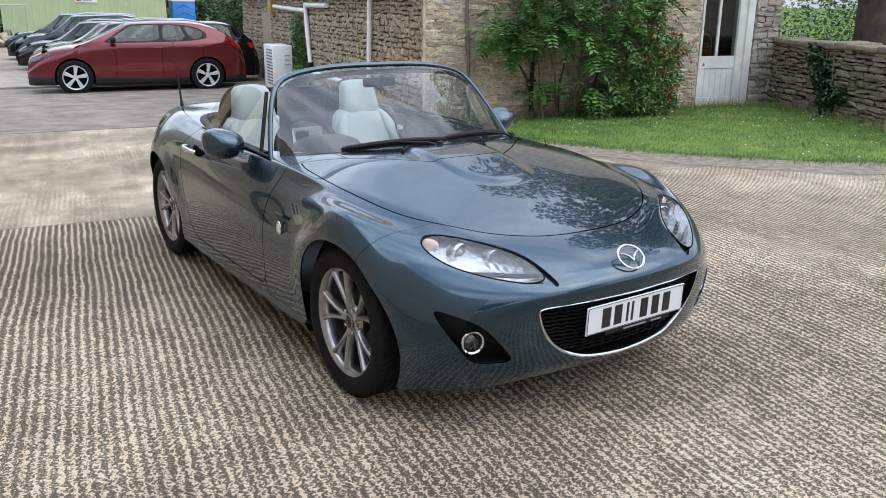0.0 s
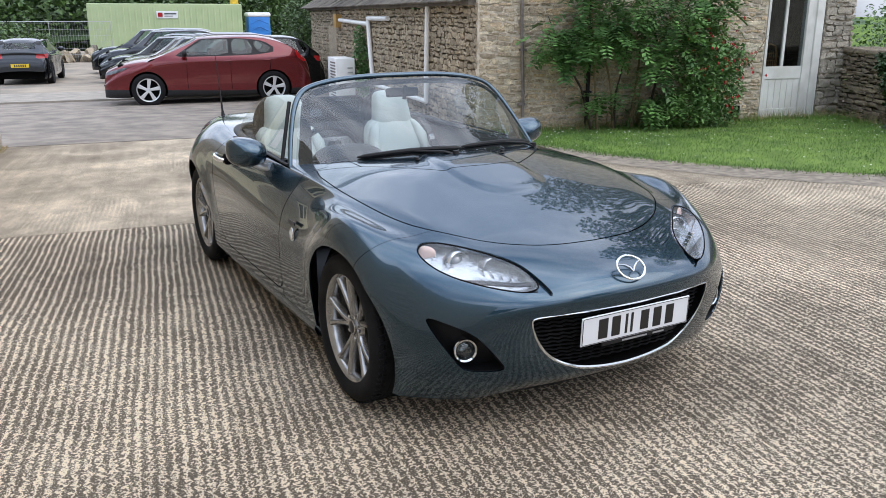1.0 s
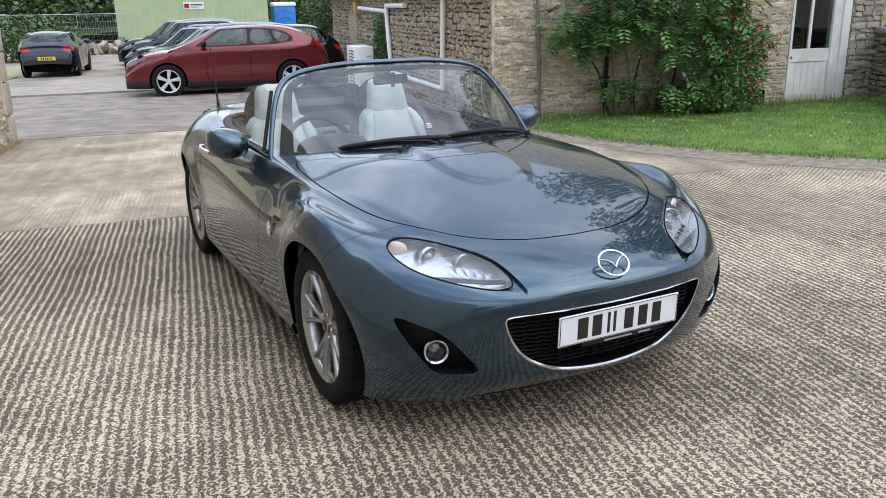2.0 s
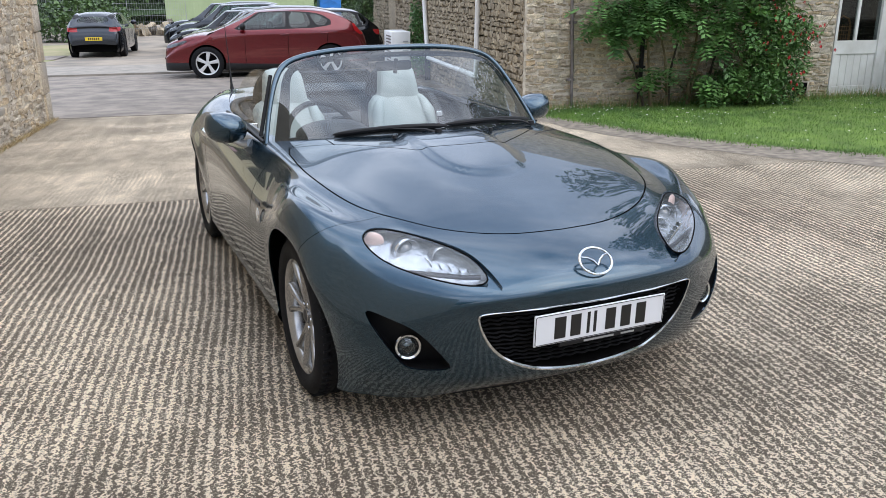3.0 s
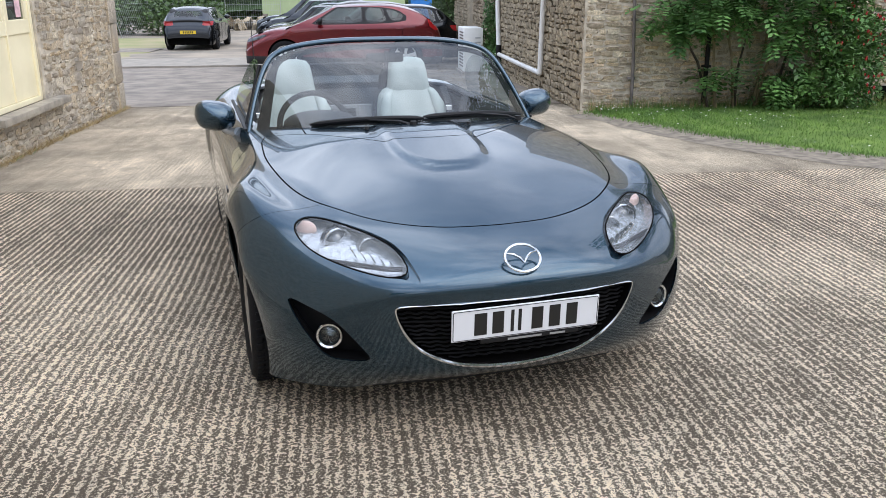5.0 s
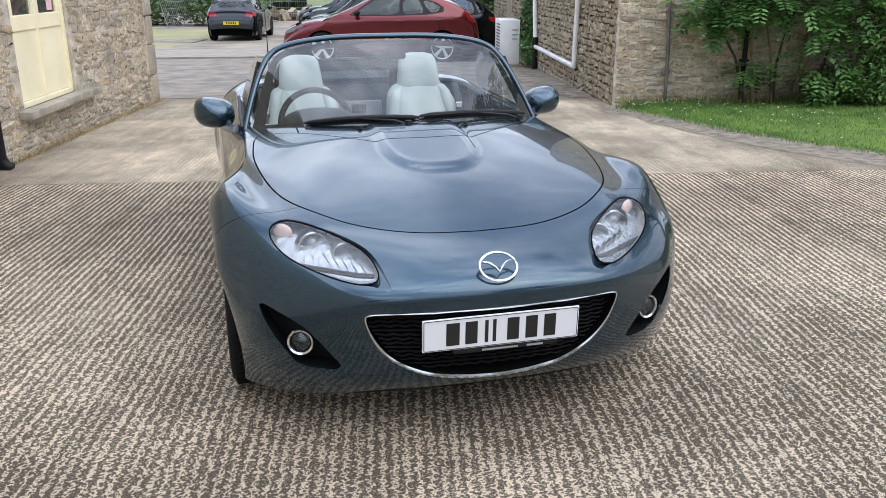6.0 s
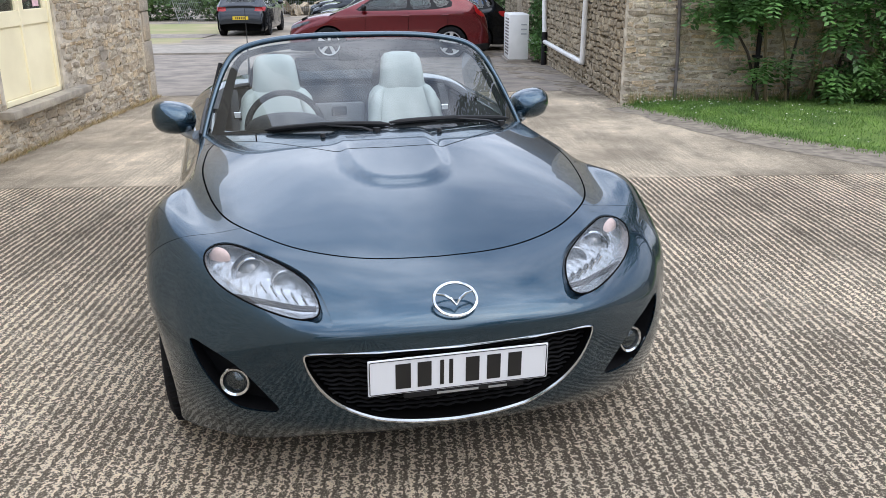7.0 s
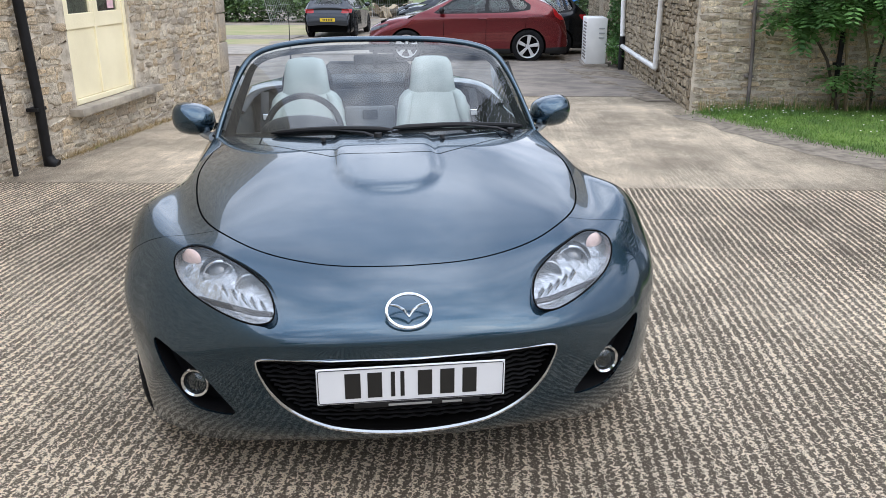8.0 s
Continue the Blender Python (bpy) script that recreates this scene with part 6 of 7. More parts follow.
M_DAISY = mat("daisy_white", (0.85, 0.85, 0.80), rough=0.7)
M_STRAW = mat("dry_grass", (0.38, 0.29, 0.15), rough=0.9, vary=.25, scale=8)
M_BLADE = leaf_mat("lawn_blade", (0.150, 0.265, 0.046), (0.075, 0.160, 0.028))


def yp(a, b, z):
    return tuple(YARD @ Vector((a, b, z)))


def build_shrubs():
    elder = empty("elder_shrub")
    tagged(elder, "leafy green elder shrub against the limestone gable", "shrub")
    r = random.Random(4)
    tips = []
    for k in range(0, 13, 2):
        a0 = 1.75 + .06 * k + r.uniform(-.1, .1)
        a1 = 1.0 + .17 * k + r.uniform(-.15, .15)
        z1 = r.uniform(1.0, 2.3)
        b1 = -r.uniform(.25, .85)
        path = [yp(a0, -.22, -.12), yp(a0 * .7 + a1 * .3, -.3, z1 * .35), yp(a0 * .3 + a1 * .7, b1 * .7, z1 * .7), yp(a1, b1, z1)]
        part("stem", tube(path, [.022, .017, .011, .005], 7), M_STEM if k % 3 else M_BARK, elder)
        tips += [(a1, b1, z1), (a0 * .3 + a1 * .7, b1 * .7, z1 * .7)]
    clumps = [((1.15, -.45, 1.02), (.32, .28, .14)), ((1.15, -.4, 1.25), (.40, .30, .26)), ((1.7, -.5, 1.22), (.40, .34, .20)), ((1.75, -.5, 1.55), (.5, .40, .28)), ((2.35, -.6, 1.45), (.50, .45, .45)),
              ((2.6, -.55, .95), (.42, .40, .32)), ((2.85, -.6, 1.75), (.5, .45, .5)), ((3.2, -.5, 1.75), (.40, .4, .30)), ((1.5, -.5, 2.0), (.5, .40, .25)), ((1.72, -.4, .42), (.16, .15, .12)), ((2.5, -.5, .30), (.25, .25, .18))]
    world = [(yp(*c), rad) for c, rad in clumps]
    # pinnate sprays: a rib with paired leaflets
    rr = random.Random(8)
    verts, faces = [], []
    for _ in range(1050):
        c, rad = rr.choices(world, weights=[w[1][0] for w in world])[0]
        q = Vector((rr.gauss(0, .5), rr.gauss(0, .5), rr.gauss(0, .5)))
        p = Vector((c[0] + q.x * rad[0], c[1] + q.y * rad[1], c[2] + q.z * rad[2]))
        out = Vector((q.x + rr.gauss(0, .6), q.y - .5 + rr.gauss(0, .5), -.25 + rr.gauss(0, .35))).normalized()
        side = out.cross(Vector((rr.gauss(0, .25), rr.gauss(0, .25), 1))).normalized()
        up = side.cross(out)
        ln = rr.uniform(.20, .34)
        for j in range(4):
            for sg in (-1, 1):
                o = p + out * (ln * (.25 + .22 * j)) - up * (.02 * j)
                d = (side * sg + out * .55 - up * .15).normalized()
                l = rr.uniform(.075, .125)
                e = d.cross(up).normalized() * (l * .24)
                b = len(verts)
                verts += [o, o + d * l * .45 + e, o + d * l, o + d * l * .45 - e]
                faces += [(b, b + 1, b + 2), (b, b + 2, b + 3)]
    me = bpy.data.meshes.new("foliage")
    me.from_pydata([tuple(v) for v in verts], [], faces)
    me.materials.append(M_LEAF)
    ob = new("foliage", me)
    ob.parent = elder
    ob["kind"] = "stuff"
    fu = empty("fuchsia_shrub")
    tagged(fu, "dark green fuchsia shrub dotted with red flowers", "shrub")
    for k in range(9):
        a1 = 2.7 + .17 * k
        part("stem", tube([yp(2.9 + .05 * k, -.35, -.1), yp(3.0 + .06 * k, -.5, .4), yp(a1, -.6, .9), yp(a1 + .15, -.7, .8 + r.uniform(0, .5))], [.012, .010, .007, .003], 6), M_STEM, fu)
    blobs = [((3.1, -.6, .30), (.45, .4, .35)), ((3.45, -.6, .55), (.45, .4, .4)), ((3.2, -.6, .85), (.45, .4, .4)), ((3.60, -.55, .95), (.32, .33, .32)), ((3.25, -.5, 1.3), (.36, .35, .3)), ((3.88, -.5, .92), (.20, .22, .10)), ((2.7, -.5, .2), (.35, .3, .25)), ((3.5, -.6, .15), (.4, .3, .2))]
    leaf_cloud("foliage", [(yp(*c), rad) for c, rad in blobs], 8000, .075, M_LEAF2, fu, 5, narrow=.5, stuff=True)
    for k in range(70):
        c, rad = r.choice(blobs[1:6])
        a, b, z = c[0] + r.gauss(.05, .45) * rad[0], c[1] - abs(r.gauss(.75, .2)) * rad[1], c[2] + r.gauss(0, .5) * rad[2]
        x, y, zz = yp(a, b, z)
        fl = bmesh.new()
        for j in range(4):
            t = j * math.pi / 2 + r.uniform(0, 1)
            v = [fl.verts.new(q) for q in ((x, y, zz), (x + .018 * math.cos(t), y + .018 * math.sin(t), zz - .025), (x + .010 * math.cos(t + .5), y + .010 * math.sin(t + .5), zz - .055), (x + .012 * math.cos(t + 1), y + .012 * math.sin(t + 1), zz - .02))]
            fl.faces.new(v)
        part("flower", fl, M_FLOWER, fu)
    ivy = empty("ivy")
    tagged(ivy, "dark ivy climbing over the dry-stone garden wall", "ivy")
    base = g0 + gdir * 1.75
    blobs = []
    for u, z, w, h in ((1.55, .82, .28, .16), (1.75, .62, .30, .22), (1.85, .40, .22, .2), (1.95, .22, .25, .15), (2.25, .35, .12, .14), (1.4, .95, .2, .08), (2.0, .02, .35, .1)):
        c = g0 + gdir * u + gout * .06
        blobs.append((yp(c.x, c.y, z), (w, .14, h)))
    leaf_cloud("foliage", blobs, 2600, .06, M_IVY, ivy, 6, narrow=.95, droop=.8, stuff=True)
    for k in range(3):
        c0, c1 = g0 + gdir * (1.7 + .15 * k) + gout * .05, g0 + gdir * (1.5 + .2 * k) + gout * .05
        part("stem", tube([yp(c0.x, c0.y, -.08), yp((c0.x + c1.x) / 2, (c0.y + c1.y) / 2, .4), yp(c1.x, c1.y, .9)], .008, 6), M_STEM, ivy)


build_shrubs()

# lawn in front of the gable and garden wall
EDGE = spline([(4.12, 7.42), (4.30, 6.5), (4.42, 5.5), (4.72, 4.4), (5.35, 3.2), (6.25, 2.35), (7.6, 1.6), (9.6, 0.9)], 60)
FAR_EDGE = spline([(4.30, 7.62), (5.4, 7.40), (6.8, 7.12), (8.2, 6.86), (9.9, 6.52), (9.6, 5.6), (8.95, 3.9), (9.8, 2.0)], 60)


def lawn_height(p, k):
    return fall(p[1]) + .012 + .05 * math.sin(math.pi * min(1, k * 1.5) * .5) * k


def build_lawn():
    rows = []
    for k in np.linspace(0, 1, 18):
        rows.append([(*(EDGE[i] * (1 - k) + FAR_EDGE[i] * k), 0) for i in range(60)])
        rows[-1] = [(x, y, fall(y) + .006 + .035 * min(1, k * 4) + .012 * noise.noise(Vector((x * 1.5, y * 1.5, 0)))) for x, y, _ in rows[-1]]
    lawn = tagged(part("lawn", smooth(grid(rows)), M_GRASS_SOIL, None), "mown green lawn speckled with white daisies", "lawn", kind="structure")
    r = random.Random(2)
    verts, faces, cv, cf = [], [], [], []

    def place():
        i, k = r.uniform(0, 58.99), r.random() ** .9
        j = int(i)
        e = EDGE[j] * (1 - i + j) + EDGE[j + 1] * (i - j)
        f = FAR_EDGE[j] * (1 - i + j) + FAR_EDGE[j + 1] * (i - j)
        p = e * (1 - k) + f * k
        return p[0], p[1], fall(p[1]) + .006 + .035 * min(1, k * 4) + .012 * noise.noise(Vector((p[0] * 1.5, p[1] * 1.5, 0))), k
    for n_ in range(66000):
        x, y, z, k = place()
        if n_ > 60000:
            j = r.randrange(60)
            x, y = EDGE[j][0] + r.gauss(0, .10), EDGE[j][1] + r.gauss(0, .10)
            z = fall(y) + .008
        h = r.uniform(.012, .032) * (1.0 if k < .9 else 2.0)
        t = r.uniform(0, math.pi)
        dx, dy = .0045 * math.cos(t), .0045 * math.sin(t)
        lx, ly = r.gauss(0, .014), r.gauss(0, .014)
        b = len(verts)
        verts += [(x - dx, y - dy, z - .004), (x + dx, y + dy, z - .004), (x + lx, y + ly, z + h)]
        faces.append((b, b + 1, b + 2))
    me = bpy.data.meshes.new("grass")
    me.from_pydata(verts, [], faces)
    me.materials.append(M_BLADE)
    ob = new("grass", me)
    ob.parent = lawn
    ob["kind"] = "stuff"
    for _ in range(230):
        x, y, z, k = place()
        b = len(cv)
        s = r.uniform(.008, .013)
        cv += [(x + s * math.cos(q * math.pi / 3), y + s * math.sin(q * math.pi / 3), z + .040 + .004 * (q % 2)) for q in range(6)]
        cf.append(tuple(range(b, b + 6)))
    me = bpy.data.meshes.new("daisies")
    me.from_pydata(cv, [], cf)
    me.materials.append(M_DAISY)
    ob = new("daisies", me)
    ob.parent = lawn
    ob["kind"] = "stuff"
    # worn concrete margin along the lawn
    out = []
    for i in range(60):
        d = EDGE[min(i + 1, 59)] - EDGE[max(i - 1, 0)]
        nrm = np.array((-d[1], d[0])) / np.hypot(*d)
        if nrm[0] > 0:
            nrm = -nrm
        out.append([(*(EDGE[i] - nrm * .15), 0), (*(EDGE[i] + nrm * .25), 0), (*(EDGE[i] + nrm * (.42 + .25 * min(1, i / 30) + .12 * noise.noise(Vector((i * .23, 1, 0))))), 0)])
    bm = grid([[(x, y, fall(y) + .003) for x, y, _ in r_] for r_ in out])
    tagged(part("trim", bm, M_MARGIN, None), "smooth dark worn concrete margin beside the lawn", "concrete margin", kind="structure")
    # trodden soil at the foot of the lane wall
    dirt = grid([[(*yp(-.02 - (0.35 + .75 * max(0, math.sin(min(1, k / 12) * 1.5)) + .12 * noise.noise(Vector((k * .7, 3, 0)))) * q, .9 + .42 * k, 0)[:2], 0) for q in (0, .3, .6, .85, 1)] for k in range(30)])
    for v in dirt.verts:
        v.co.z = fall(v.co.y) + .006 + .004 * noise.noise(Vector((v.co.x * 4, v.co.y * 4, 0)))
    tagged(part("trim", smooth(dirt), M_DIRT, None), "brown trodden soil and grit along the lane wall", "soil", kind="structure")
    # weeds and dry stalks along the wall feet
    vs, fs = [], []
    for _ in range(5200):
        if r.random() < .6:
            a, b = r.uniform(.1, 6.0), -abs(r.gauss(0, .13)) - .03
            x, y, _z = yp(a, b, 0)
        elif r.random() < .5:
            c = g0 + gdir * r.uniform(0, 4.6) + gout * (abs(r.gauss(0, .12)) + .03)
            x, y, _z = yp(c.x, c.y, 0)
        else:
            x, y, _z = yp(-6.21 + abs(r.gauss(0, .03)), r.uniform(-3.4, 1.4), 0)
        z = fall(y)
        low = _z == 0 and x < 0
        h = r.uniform(.03, .07) if low else r.uniform(.06, .24)
        t = r.uniform(0, math.pi)
        wd = .004
        lx, ly = r.gauss(0, .05), r.gauss(0, .05)
        b0 = len(vs)
        vs += [(x - wd * math.cos(t), y - wd * math.sin(t), z), (x + wd * math.cos(t), y + wd * math.sin(t), z), (x + lx, y + ly, z + h)]
        fs.append((b0, b0 + 1, b0 + 2))
    me = bpy.data.meshes.new("weeds")
    me.from_pydata(vs, [], fs)
    me.materials.append(M_BLADE)
    me.materials.append(M_STRAW)
    for p_ in me.polygons:
        p_.material_index = 1 if r.random() < (.97 if p_.center[0] < -1.0 else .5) else 0
    tagged(new("weed_fringe", me), "green weeds and dry stalks at the wall foot", "weeds", kind="stuff")


M_MARGIN = mat("dark_worn_concrete", (0.30, 0.255, 0.20), rough=0.9, color2=(0.135, 0.113, 0.088), scale=11, bump=0.7, bump_scale=70, detail=14)
M_DIRT = mat("brown_soil", (0.30, 0.25, 0.19), rough=1.0, color2=(0.10, 0.078, 0.055), scale=8, bump=1.0, bump_scale=30, detail=10)
build_lawn()


# ---------------------------------------------------------------- trees and the far side of the yard
def build_tree(name, label, x, y, z, h, spread, seed, leaves=9000, size=.22, trunk=.30, bare=.35):
    tree = empty(name, pose(x, y, z))
    tagged(tree, label, "tree")
    r = random.Random(seed)
    part("trunk", tube([(0, 0, -.3), (.03, .02, h * .12), (-.04, .03, h * .3), (.05, -.03, h * .55), (0, 0, h * .85)], [trunk * 1.25, trunk, trunk * .85, trunk * .5, trunk * .12], 14), M_BARK, tree)
    blobs = []
    for k in range(13):
        t = 2 * math.pi * k / 13 * 2.4 + r.uniform(-.4, .4)
        z0 = h * r.uniform(bare, .75)
        rr = spread * r.uniform(.45, .95) * (1.15 - z0 / h * .6)
        tip = (rr * math.cos(t), rr * math.sin(t), z0 + h * r.uniform(.08, .25))
        part("limb", tube([(0, 0, z0 * .85), (tip[0] * .45, tip[1] * .45, z0 + (tip[2] - z0) * .4), tip], [trunk * .35, trunk * .2, trunk * .05], 8), M_BARK, tree)
        blobs.append((tip, (spread * r.uniform(.25, .42), spread * r.uniform(.25, .42), h * r.uniform(.07, .13))))
    blobs.append(((0, 0, h * .85), (spread * .4, spread * .4, h * .14)))
    leaf_cloud("crown", blobs, leaves, size, M_TREE, tree, seed, narrow=.7, stuff=True)
    return tree


build_tree("tall_tree", "tall broad-leaved tree with a thick dark trunk behind the garden wall", 12.0, 5.75, -.2, 10.5, 3.9, 3, leaves=8000, size=.24, trunk=.34)
build_tree("tall_tree", "broad-leaved tree beyond the garden wall", 13.5, 13.5, -.2, 10, 4.5, 13, leaves=9000)
b_ = at(.55, 14.6)
sh = empty("dark_shrub", pose(b_.x, b_.y, b_.z))
tagged(sh, "dark leafy shrub at the end of the rubble wall", "shrub")
leaf_cloud("foliage", [((0, .3, .9), (.9, 1.0, .9)), ((-.2, .6, 1.9), (.9, 1.0, .8)), ((.5, 1.5, 1.2), (1.0, 1.0, 1.2))], 7000, .11, M_TREE, sh, 9, narrow=.6, stuff=True)
for k in range(5):
    part("stem", tube([(.1 * k - .2, .2, -.1), (.15 * k - .3, .3, .8), (.25 * k - .6, .5, 1.8)], [.03, .02, .008], 7), M_BARK, sh)
iv = empty("climbing_plant")
tagged(iv, "bright green climber on the rubble wall behind the heat pump", "climber")
leaf_cloud("foliage", [(yp(-.12, 6.5, .55), (.14, .35, .55)), (yp(-.12, 6.2, .1), (.14, .5, .3)), (yp(-.1, 6.7, 1.0), (.1, .25, .35))], 2200, .07, M_LEAF, iv, 19, narrow=.6, stuff=True)
part("stem", tube([yp(-.06, 6.4, -.25), yp(-.05, 6.45, .4), yp(-.05, 6.6, 1.1)], .012, 6), M_STEM, iv)

M_CONTAINER = mat("pale_green_steel", (0.40, 0.48, 0.27), rough=0.6, color2=(0.35, 0.43, 0.235), scale=1.5)
M_BLUE = mat("blue_plastic", (0.015, 0.16, 0.48), rough=0.45, vary=.15, scale=3)
M_GALV = mat("galvanised_steel", (0.42, 0.43, 0.43), rough=0.45, metal=0.8)


def build_far_yard():
    c = empty("site_cabin")
    tagged(c, "pale green steel site cabin with a small sign", "cabin")
    x0 = at(-4.2, 36.0)
    m = pose(x0.x - 3.3, x0.y, x0.z, 0, 0, -11.0)
    bm = box(0, 7.6, 0, 2.6, .12, 2.75, .04)
    bm.transform(m)
    part("shell", bm, M_CONTAINER, c)
    for k in range(25):
        b = box(.15 + .3 * k, .24 + .3 * k, -.018, .01, .25, 2.6, .005)
        b.transform(m)
        part("rib", b, M_CONTAINER, c)
    sgn = box(3.3, 4.35, -.05, -.02, 2.02, 2.38, .01)
    sgn.transform(m)
    sg = part("sign", sgn, M_WHITE_PLATE, c, "small white sign with a red mark")
    mark = box(3.37, 3.60, -.06, -.048, 2.1, 2.31, .03)
    mark.transform(m)
    part("red_mark", mark, M_TAIL, sg)
    for xa, xb, za, zb in ((3.68, 4.28, 2.22, 2.28), (3.68, 4.1, 2.12, 2.15)):
        b = box(xa, xb, -.06, -.048, za, zb)
        b.transform(m)
        part("lettering_bar", b, M_CAP, sg)
    for k in range(2):
        b = box(.2 + 6.8 * k, .6 + 6.8 * k, .1, 2.5, 0, .14)
        b.transform(m)
        part("foot", b, M_KERB, c)
    t = empty("portable_toilet")
    tagged(t, "blue plastic portable toilet with ribbed sides", "portable toilet")
    mt = pose(x0.x + 4.5, x0.y - 1.4, x0.z, 0, 0, -8)
    b = box(0, 1.15, 0, 1.15, .05, 2.1, .05)
    b.transform(mt)
    part("cabin", smooth(b, 40), M_BLUE, t)
    b = box(-.04, 1.19, -.04, 1.19, 2.1, 2.32, .08)
    b.transform(mt)
    part("roof_cap", smooth(b, 40), M_PVC, t)
    for k in range(5):
        b = tube([(.1, -.01, .3 + .36 * k), (.55, -.01, .52 + .36 * k), (1.05, -.01, .3 + .36 * k)], .022, 6)
        b.transform(mt)
        part("rib", b, M_BLUE, t)
    dg = empty("yellow_mast")
    tagged(dg, "yellow machine mast beside the cabin", "machine")
    b = box(0, .35, 0, .4, 0, 3.0, .03)
    b.transform(pose(x0.x + 4.1, x0.y - .6, x0.z, 0, -4, 0))
    part("mast", b, mat("machine_yellow", (0.60, 0.38, 0.03), rough=.5, vary=.2), dg)
    # mesh fence panels
    prev = None
    spots = [(-22.4, 30.2), (-19, 30.5), (-15.6, 30.7), (-12.2, 31), (-8.8, 31.3), (-6.2, 31.5)]
    for (a0, b0), (a1, b1) in zip(spots[:-1], spots[1:]):
        f = empty("fence_panel")
        tagged(f, "galvanised mesh site fence panel", "fence", group="fence panels")
        p, q = at(a0, b0), at(a1, b1)
        up = Vector((0, 0, 1.9))
        part("frame", tube([p + Vector((0, 0, .1)), p + up, q + up, q + Vector((0, 0, .1))], .021, 8), M_GALV, f)
        for k in range(1, 24):
            s = p.lerp(q, k / 24)
            part("wire", tube([s + Vector((0, 0, .15)), s + up], .004, 4), M_GALV, f)
        for k in range(1, 7):
            zz = Vector((0, 0, .15 + .28 * k))
            part("wire", tube([p + zz, q + zz], .004, 4), M_GALV, f)
        part("foot", box(p.x - .3, p.x + .3, p.y - .1, p.y + .1, p.z, p.z + .12, .02), M_KERB, f)
    # leaning panel near the corner house
    f = empty("fence_panel")
    tagged(f, "leaning galvanised mesh fence panel", "fence", group="fence panels")
    p, q = at(-12.4, 26.0), at(-10.9, 29.5)
    part("frame", tube([p, p + Vector((-.45, 0, 1.95)), q + Vector((-.45, 0, 1.95)), q], .021, 8), M_GALV, f)
    for k in range(1, 30):
        s = p.lerp(q, k / 30)
        part("wire", tube([s, s + Vector((-.45, 0, 1.95))], .005, 4), M_GALV, f)
    for k in range(1, 7):
        o = Vector((-.45, 0, 1.95)) * (k / 7)
        part("wire", tube([p + o, q + o], .005, 4), M_GALV, f)
    # grass verge beyond the lane
    rows = [[at(a + .5 * noise.noise(Vector((b * .9, a, 2))), b + .4 * noise.noise(Vector((a * .9, b, 5))), .05) for a in np.linspace(-40, -9.2, 60)] for b in np.linspace(14.2, 26, 24)]
    for v in rows[0] + rows[-1] + [r_[-1] for r_ in rows]:
        v.z -= .04
    tagged(part("verge", smooth(grid(rows)), M_VERGE, None), "patchy green grass verge beyond the lane", "grass", kind="structure")
    path = [[at(a, b, .056) for a in np.linspace(-40, -9.4, 30)] for b in (17.2, 18.0, 19.6)]
    tagged(part("footpath", smooth(grid(path)), M_TARMAC, None), "grey path through the verge", "path", kind="structure")
    # rubble heap
    heap = empty("rubble_heap")
    tagged(heap, "heap of brown rubble and broken timber beside the cabin", "rubble")
    r = random.Random(31)
    for k in range(60):
        c = at(-8.5 + r.gauss(0, 1.1), 33 + r.gauss(0, .6), abs(r.gauss(.15, .25)))
        bm = unit_stone(.2)
        bm.transform(Matrix.Translation(c) @ Euler((r.uniform(0, 3), r.uniform(0, 3), r.uniform(0, 3))).to_matrix().to_4x4() @ Matrix.Diagonal((r.uniform(.2, .6), r.uniform(.15, .35), r.uniform(.15, .4), 1)))
        part("rubble", bm, M_RUBBLE if k % 3 else M_TILE, heap)
    # hedges and woods
    r = random.Random(41)
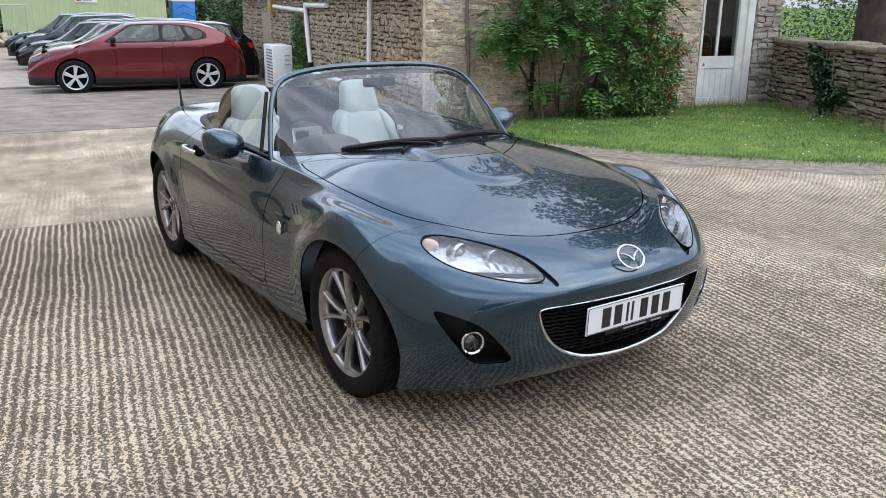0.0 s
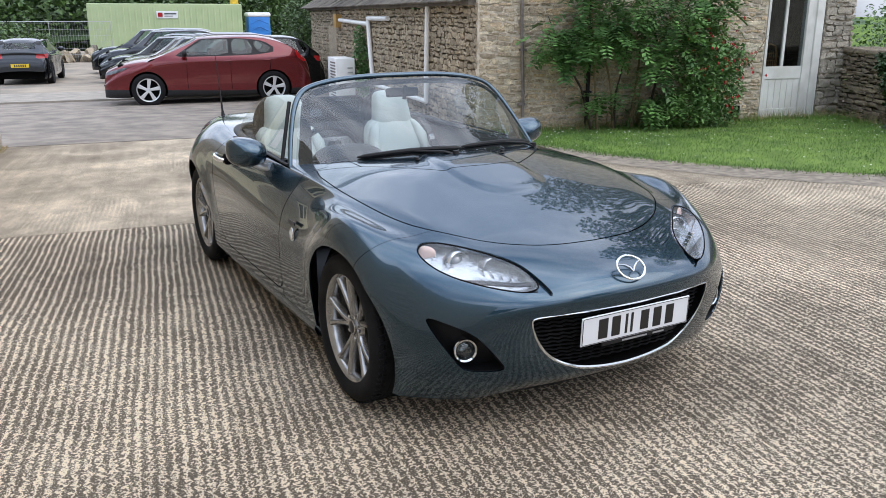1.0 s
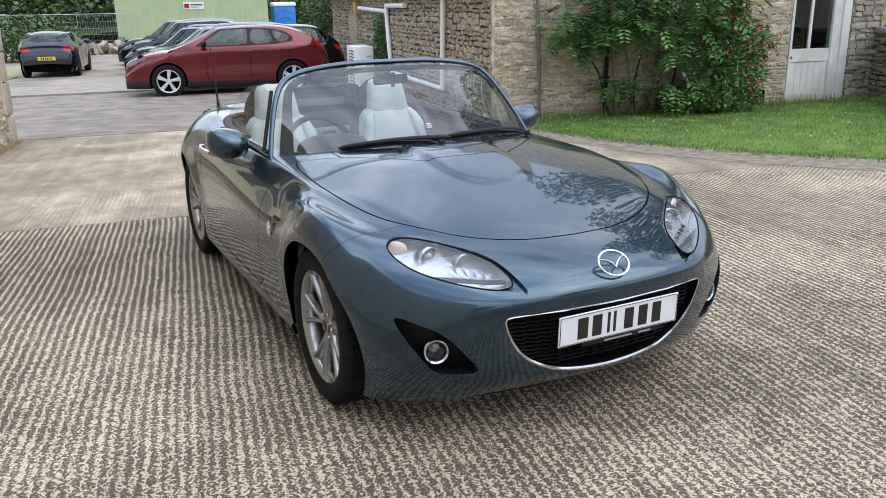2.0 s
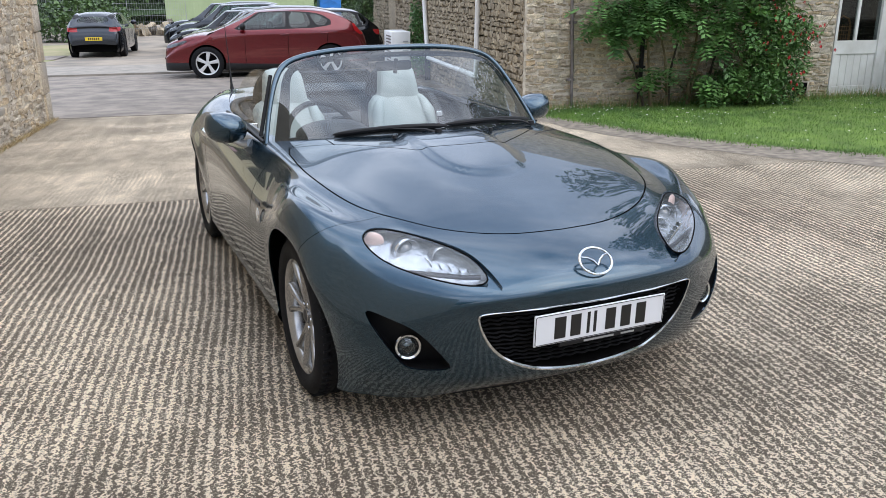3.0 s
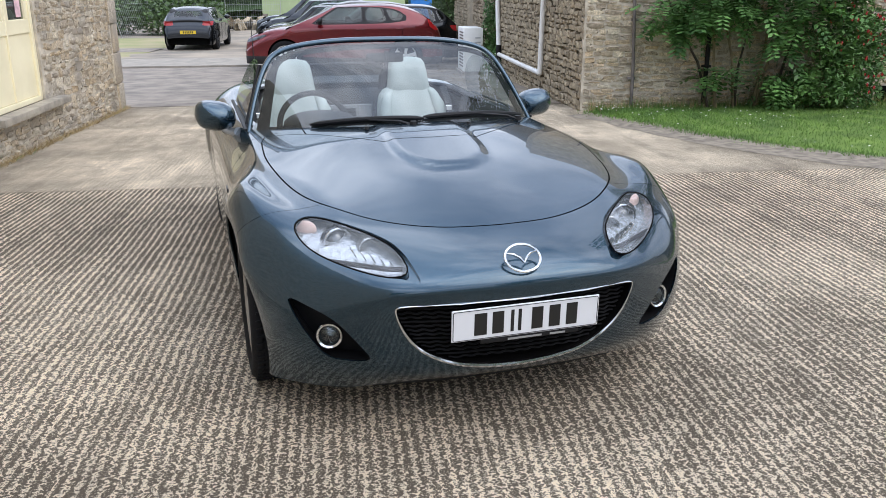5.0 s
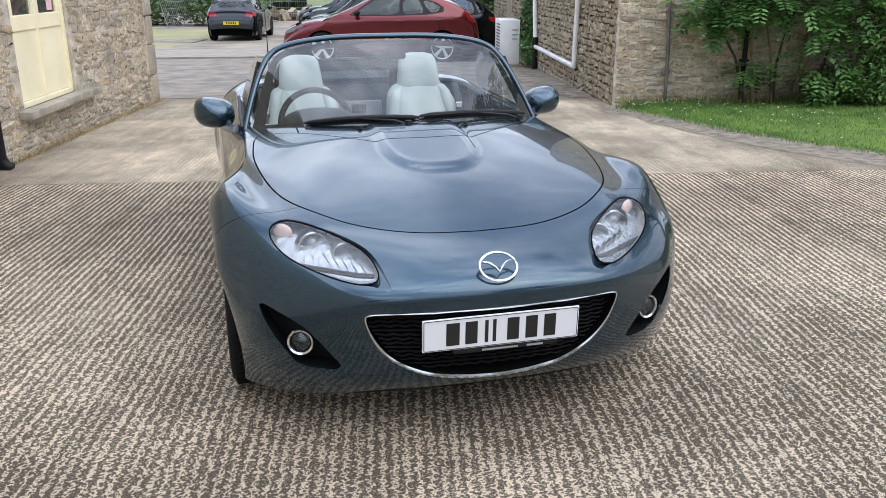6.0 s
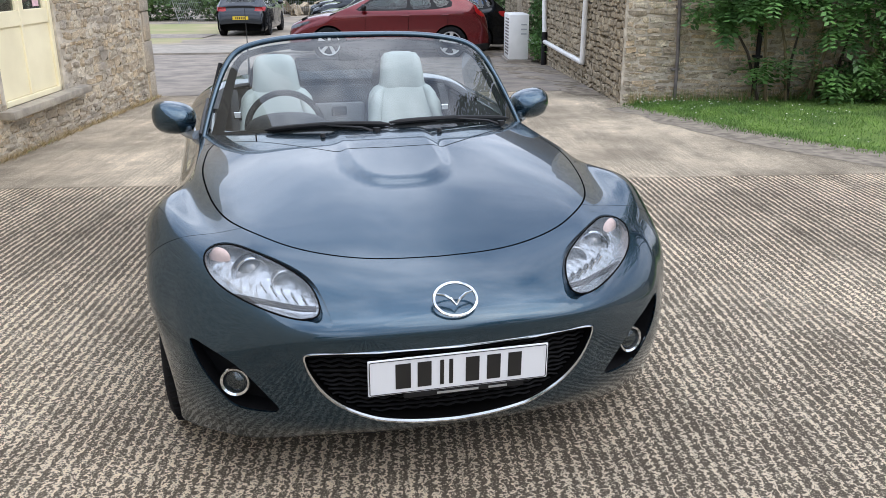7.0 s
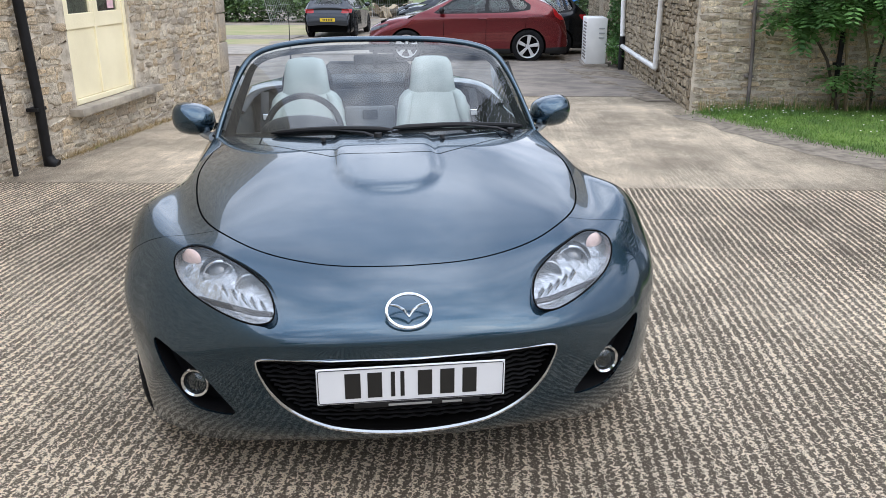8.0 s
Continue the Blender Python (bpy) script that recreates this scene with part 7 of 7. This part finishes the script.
    for nm, lab, spots_, cnt, sz in (("hedge", "dense dark green hedge beyond the verge", [(-42 + 2.6 * k, 29 + .5 * math.sin(k), 1.1) for k in range(13)], 34000, .18),
                                     ("woodland", "dark green woodland behind the site cabin", [(-50 + 4.2 * k, 58 + 2 * math.sin(k * 2), 4.0) for k in range(26)], 60000, .45),
                                     ("woodland", "green scrub and trees beyond the garden wall", [(21.3, 13.2, 1.0), (20.2, 14.2, .35), (23.0, 14.0, 1.5), (25.5, 15.0, 1.7), (29, 16, 2.0), (34, 17, 2.4), (40, 18, 2.4)], 9000, .16)):
        bl = []
        for a, b, hh in spots_:
            p = at(a, b)
            bl.append(((p.x + r.uniform(-.5, .5), p.y + r.uniform(-.5, .5), p.z + hh * .8), (hh * 1.2 + .8, hh * .7 + .5, hh)))
        h = leaf_cloud(nm, bl, cnt, sz, M_TREE, None, 50 + len(bl), narrow=.8, stuff=True)
        tagged(h, lab, "hedge" if nm == "hedge" else "trees", kind="stuff")
    # wooded rise that closes the distance
    hill = grid([[(x, 62 + 14 * k + .02 * abs(x) + .3 * max(0, x - 15), -.6 - 1.6 * min(1, max(0, (x - 10) / 20)) + 7.5 * (k / 3) ** .8 + 1.2 * noise.noise(Vector((x * .06, k, 0)))) for x in range(-120, 200, 4)] for k in range(8)])
    tagged(part("backdrop", smooth(hill), M_WOODS, None), "distant wooded green rise", "hill", kind="structure")
    # unseen trees added on the camera's side of the yard to shape the car's reflections
    build_tree("tall_tree", "unseen tall tree added on the near side of the yard", -11.0, -16.0, 0, 7.5, 3.4, 61, leaves=6000, size=.3)
    build_tree("tall_tree", "unseen tall tree added on the near side of the yard", 8.0, -18.5, 0, 7.5, 3.6, 62, leaves=6000, size=.3)
    # pub umbrella seen over the garden wall
    um = empty("garden_umbrella")
    tagged(um, "dark blue garden umbrella on a thin pole", "umbrella")
    c = Vector((17.5, 11.6, .30))
    part("pole", tube([c, c + Vector((0, 0, 2.4))], .025, 8), M_GALV, um)
    can = lathe([(.0, 2.35), (.6, 2.1), (1.1, 1.84), (1.1, 1.76)], "z", 10)
    can.transform(Matrix.Translation(c))
    part("canopy", can, mat("navy_canvas", (0.02, 0.03, 0.10), rough=.8), um)


M_WOODS = mat("far_woods", (0.055, 0.10, 0.03), rough=1.0, color2=(0.016, 0.034, 0.012), scale=.35, bump=1.0, bump_scale=.8, detail=12)
M_VERGE = mat("verge_grass", (0.20, 0.23, 0.08), rough=0.95, color2=(0.32, 0.27, 0.16), scale=.7, bump=.8, bump_scale=30, detail=9)
build_far_yard()
